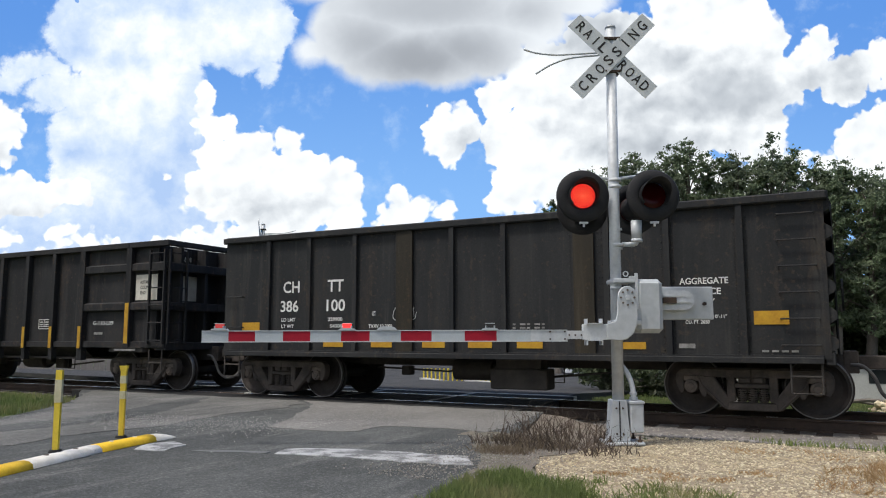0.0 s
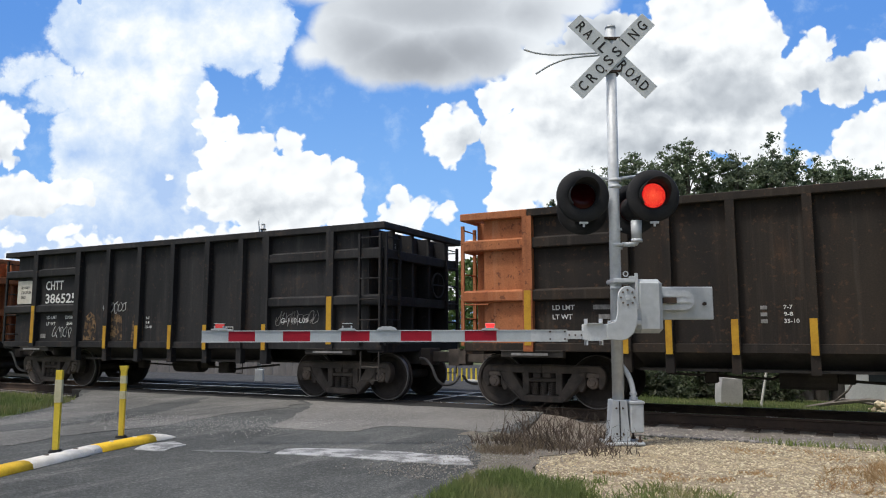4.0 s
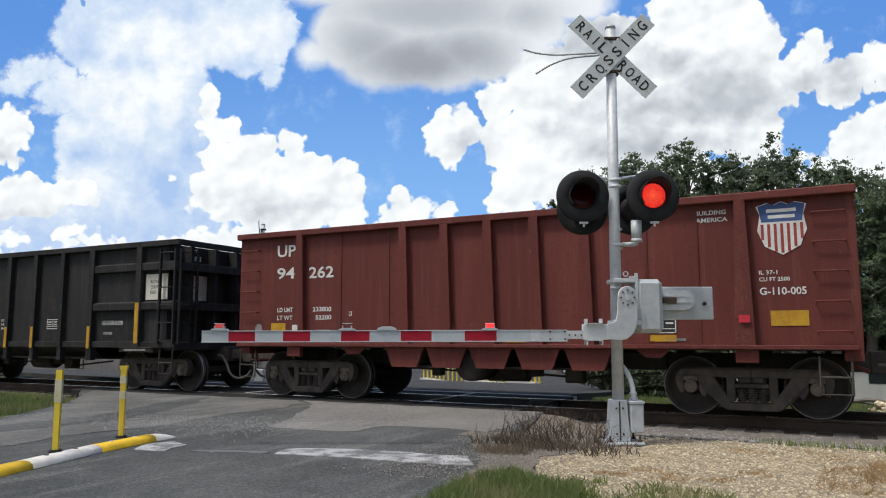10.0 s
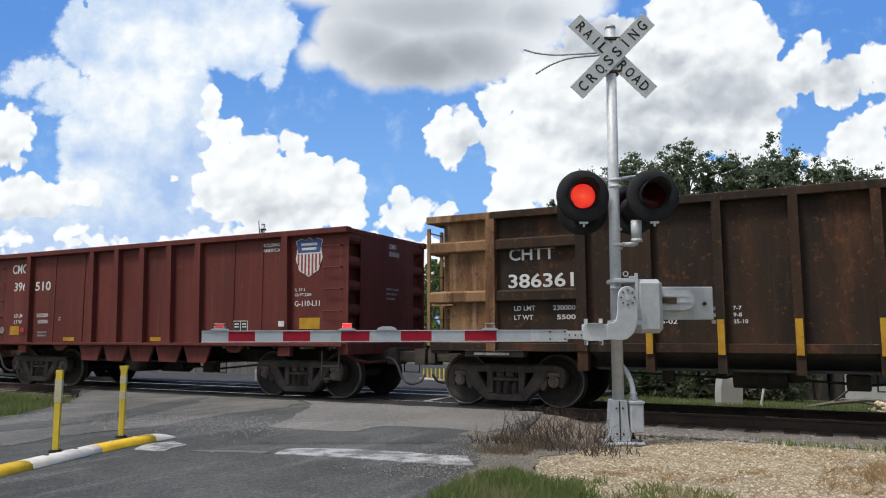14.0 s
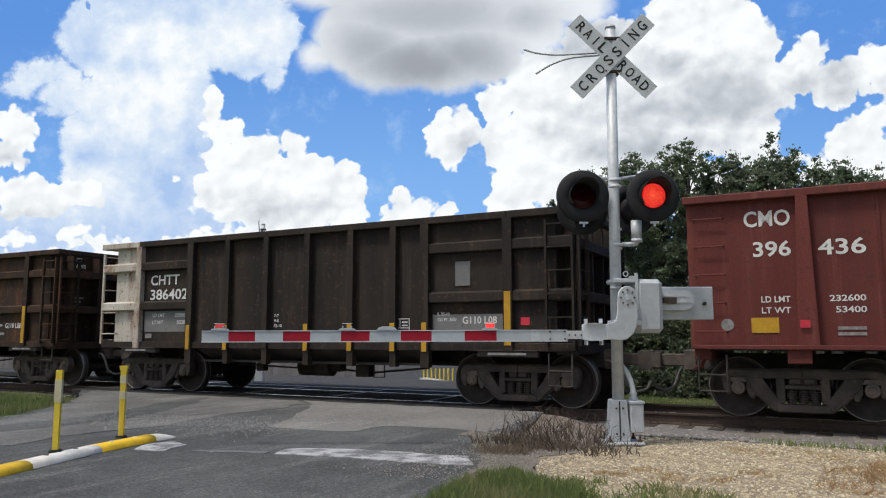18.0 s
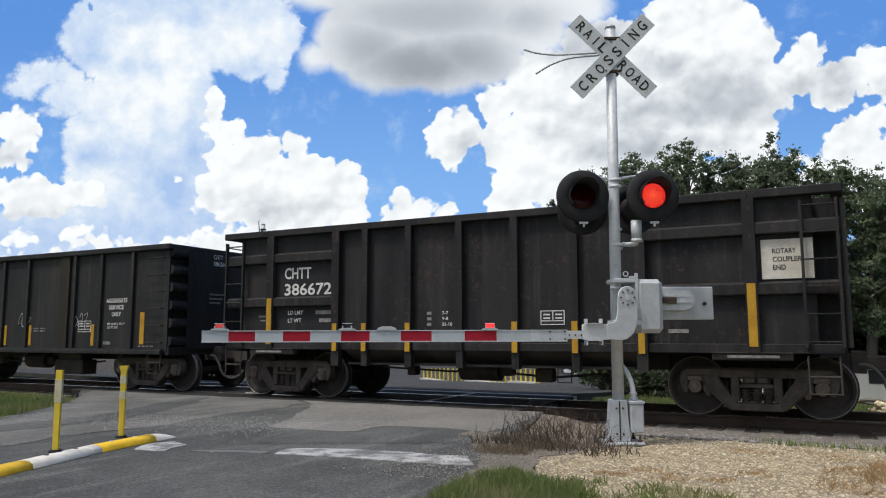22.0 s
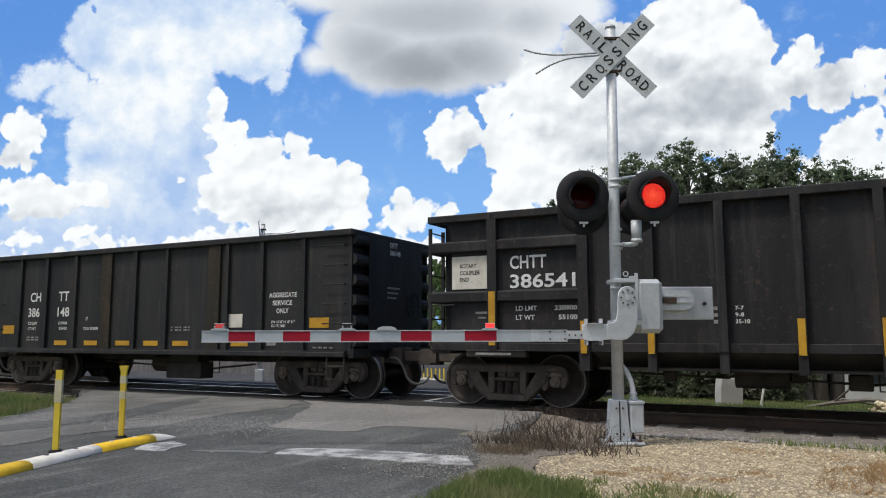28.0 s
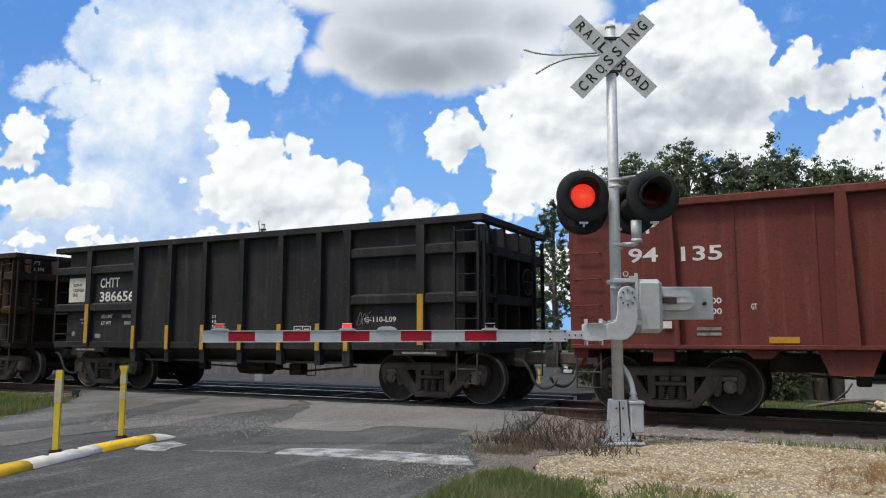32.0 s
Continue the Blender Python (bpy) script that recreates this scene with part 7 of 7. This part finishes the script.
stones("road_grit", "loose pale grit along the road's edge", 2600, 0.009, 11, "stone", lambda r: (r.normal(-3.2, 0.4), r.uniform(-7.5, -4.5), 0.002))
stones("rock_pile", "small heap of pale rocks behind the track", 160, 0.09, 12, "pebble", lambda r: (1.3 + r.normal() * 0.28, 3.9 + r.normal() * 0.2, -0.28 + 0.24 * math.exp(-r.random() * 3)))


def bush(label, x, y, z, r, h, n, seed):
    rng = random.Random(seed)
    bm = B()
    for k in range(n):
        a, q = rng.random() * 6.283, r * rng.random() ** 0.6
        p = Vector((x + q * math.cos(a) * 1.2, y + q * math.sin(a) * 0.8, z))
        d = Vector((rng.uniform(-0.7, 0.7), rng.uniform(-0.7, 0.7), 1.0)).normalized()
        ln = h * rng.uniform(0.35, 1.0)
        for s in range(3):
            e = p + d * ln / 3
            rod(bm, p, e, 0.006 - 0.0015 * s, 0.0045 - 0.0015 * s, 4, False)
            if rng.random() < 0.8:
                t = Vector((rng.uniform(-1, 1), rng.uniform(-1, 1), rng.uniform(0.1, 0.9))).normalized()
                rod(bm, e, e + t * ln * 0.3, 0.003, 0.0015, 3, False)
            p, d = e, (d + Vector((rng.uniform(-0.5, 0.5), rng.uniform(-0.5, 0.5), rng.uniform(-0.3, 0.2)))).normalized()
    ob = tagged(empty("dry_bush"), label, "bush", "dead bushes by the signal")
    tagged(part("twig_tangle", bm, "twig", ob), "", "", "", "stuff")
    return ob


bush("leafless brown brush beside the signal base", -3.0, -4.55, -0.03, 0.62, 0.45, 140, 1)
bush("dead low scrub at the road's edge", -3.25, -5.25, -0.03, 0.45, 0.22, 120, 2)
bush("bare twiggy scrub in front of the signal base", -2.35, -5.3, -0.03, 0.45, 0.3, 90, 3)
for k, (x, y) in enumerate(((-3.3, -4.9), (-2.9, -5.2), (-3.2, -5.7))):
    blades("weed_patch", "withered brown grass among the dead brush", [(x + 0.4 * math.cos(a), y + 0.3 * math.sin(a)) for a in spread(0, 5.4, 7)], 700, 0.11, 40 + k, "hay", 0.0, 0.004, 1.3)

# ---------------------------------------------------------------- beyond the tracks
def far_post(x, y):
    ob = tagged(empty("delineator_post", pose(x, y, height(x, y) + 0.25)), "yellow delineator post on a far median", "delineator post", "far median posts")
    part("post", box(B(), -0.06, 0.06, -0.06, 0.06, -0.25, 0.93, 0.01), "post_yellow", ob)
    return ob


first = far_post(-18.3, 36.7)
row_a = [(-18.3, 36.7), (-20.8, 37.7), (-26.2, 41.7), (-34.4, 48.9)]
for k in range(1, 26):
    u = (k / 25) ** 1.1
    x = np.interp(u, [0, 0.2, 0.55, 1.0], [p[0] for p in row_a])
    y = np.interp(u, [0, 0.2, 0.55, 1.0], [p[1] for p in row_a])
    copy_thing(first, pose(x, y, height(x, y) + 0.25))
bm = B()
for (a, b), (c, d) in zip(row_a, row_a[1:]):
    slab(bm, [(a - 0.3, b - 0.3), (a + 0.2, b + 0.4), (c + 0.2, d + 0.4), (c - 0.3, d - 0.3)], height(a, b) - 0.4, height(c, d) + 0.3)
tagged(part("median_kerb", bm, "concrete"), "pale concrete median under the far posts", "kerb")

fence = tagged(empty("board_fence"), "weathered grey board fence across the road", "fence")
board_mesh = bpy.data.meshes.new("board")
bm = prism(B(), [(-0.3, 0), (0.3, 0), (0.3, 2.7), (-0.3, 2.7)], -0.02, 0.02)
bm.to_mesh(board_mesh)
bm.free()
for k in range(78):
    u = k / 77
    x, y = -84 + 45 * u, 27.5 + 21.0 * u
    part("board", board_mesh, "board", fence, "", pose(x, y + 0.03 * (k % 2), height(x, y) + 0.02 + random.uniform(-0.03, 0.03), 0, 0, 25))
rails_bm = B()
rod(rails_bm, (-84, 27.6, height(0, 27.5) + 1.0), (-39, 48.6, height(0, 48.5) + 1.0), 0.05, 0.05, 4)
rod(rails_bm, (-84, 27.6, height(0, 27.5) + 2.1), (-39, 48.6, height(0, 48.5) + 2.1), 0.05, 0.05, 4)
part("fence_rail", rails_bm, "board", fence)


def pickup(x, y, z, rz):
    ob = tagged(empty("pickup_truck", pose(x, y, z, 0, 0, rz)), "white pickup truck parked beyond the crossing", "pickup truck")
    body = prism(B(), [(-2.7, 0.45), (2.7, 0.45), (2.75, 0.8), (2.6, 1.05), (1.35, 1.12), (-2.7, 1.12)], -0.95, 0.95)
    bmesh.ops.bevel(body, geom=body.edges[:], offset=0.04, segments=1, affect="EDGES")
    part("body", body, "white_car", ob)
    cab = prism(B(), [(-0.9, 1.1), (1.35, 1.1), (0.75, 1.75), (-0.75, 1.78)], -0.82, 0.82)
    bmesh.ops.bevel(cab, geom=cab.edges[:], offset=0.05, segments=1, affect="EDGES")
    part("cab", cab, "white_car", ob)
    for s in (-1, 1):
        part("window", prism(B(), [(-0.7, 1.18), (1.12, 1.18), (0.68, 1.66), (-0.66, 1.68)], s * 0.825 - 0.006, s * 0.825 + 0.006), "glass", ob)
        for wx in (-1.7, 1.75):
            wheel = part("wheel", lathe(B(), [(0.0, -0.12), (0.2, -0.12), (0.24, -0.1), (0.36, -0.11), (0.38, 0.0), (0.36, 0.11), (0.0, 0.11)], 20), "rubber", ob, "", pose(wx, s * 0.85, 0.38))
            part("rim", rod(B(), (0, s * 0.1, 0), (0, s * 0.125, 0), 0.2, 0.2, 14), "galv", wheel)
    part("bumper", box(box(B(), 2.7, 2.82, -0.9, 0.9, 0.45, 0.65, 0.02), -2.82, -2.7, -0.9, 0.9, 0.45, 0.65, 0.02), "galv", ob)
    return ob


pickup(-24.5, 70.0, -3.42, 27)
shed = tagged(empty("white_shed", pose(4.3, 15.2, height(5, 15.2))), "low weathered white building before the trees", "building")
part("wall", box(B(), -3.9, 5.0, 0, 1.3, 0, 1.35), "wall_white", shed)
part("roof", prism(B(), [(-4.1, 1.35), (5.2, 1.35), (5.0, 1.5), (-3.9, 1.5)], -0.15, 1.45), "concrete", shed)
for x in (-3.2, 0.4, 3.1):
    part("window", box(B(), x, x + 0.8, -0.012, 0.004, 0.65, 1.1), "glass", shed)
block = tagged(empty("concrete_block", pose(-2.12, 5.1, -0.42, 0, 0, 27)), "grey weathered concrete block standing in grass", "concrete block")
part("block", prism(B(), [(-0.26, 0), (0.24, 0), (0.25, 0.66), (-0.2, 0.7), (-0.24, 0.45)], -0.2, 0.2), "concrete", block)
stake = tagged(empty("marker_stake", pose(-1.42, 4.6, -0.4)), "leaning white marker stake behind the track", "stake", "marker stakes")
part("stake", rod(B(), (0, 0, 0), (0.16, 0, 0.85), 0.03, 0.026, 8), "kerb_white", stake)
log = tagged(empty("fallen_branch", pose(0.2, 5.2, -0.36)), "bare grey fallen branches in the grass", "branch")
for pts, r in (([(-0.8, 0, 0), (-0.2, 0.1, 0.12), (0.5, 0, 0.22), (0.9, 0, 0.18)], 0.045), ([(-0.2, 0.1, 0.12), (0.1, 0, 0.4), (0.2, 0.1, 0.55)], 0.025), ([(-0.6, 0.2, 0.0), (0.0, 0.25, 0.2), (0.7, 0.2, 0.1)], 0.03)):
    part("limb", tube(B(), pts, r, 6), "bark", log)


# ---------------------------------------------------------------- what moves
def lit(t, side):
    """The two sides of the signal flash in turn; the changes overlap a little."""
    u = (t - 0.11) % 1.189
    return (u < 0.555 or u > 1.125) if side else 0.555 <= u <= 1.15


def motions():
    # the train rolls past; every wheelset turns while its car is near the crossing
    for car, sets, start in CARS:
        walk(car, [(t, pose(start - travelled(t), 0, 0)) for t in range(33)])
        near = [k for k in range(0, 32 * FPS + 1) if -34 < start - travelled(k / FPS) < 9]
        for axle, x in sets:
            rows = []
            for k in ([0] if near and near[0] > 0 else []) + near + ([32 * FPS] if near and near[-1] < 32 * FPS else []):
                kk = min(max(k, near[0]), near[-1])
                rows.append((k / FPS, pose(x, 0, 0.459, 0, -math.degrees((travelled(kk / FPS) - travelled(near[0] / FPS)) / 0.459) % 360, 0)))
            if rows:
                walk(axle, rows)
    # flashing lights: each ever-glowing array moves out of or behind its dark lens to imitate switching
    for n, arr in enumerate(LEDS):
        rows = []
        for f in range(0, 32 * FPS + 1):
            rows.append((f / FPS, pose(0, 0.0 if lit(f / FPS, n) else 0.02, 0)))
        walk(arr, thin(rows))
    # arm lamps always glow too; sinking into the arm imitates switching off
    for n, (lens, x) in enumerate(ARM_LAMPS):
        rows = []
        for f in range(0, 32 * FPS + 1):
            rows.append((f / FPS, pose(x, -0.21, 1.335 if lit(f / FPS, n) else 1.28)))
        walk(lens, thin(rows))
    # the clouds drift away
    walk(backdrop, [(t, CAM_POSE @ Matrix.Translation((0.0035 * t / 32 * SKY_D, 0, -SKY_D * (1 + 0.05 * t / 32)))) for t in (0, 8, 16, 24, 32)])


def thin(rows):
    """Only the rows at which a lamp changes, and those just before."""
    out = [rows[0]]
    for a, b, c in zip(rows, rows[1:], rows[2:]):
        if a[1] != b[1] or b[1] != c[1]:
            out.append(b)
    return out + [rows[-1]]


motions()
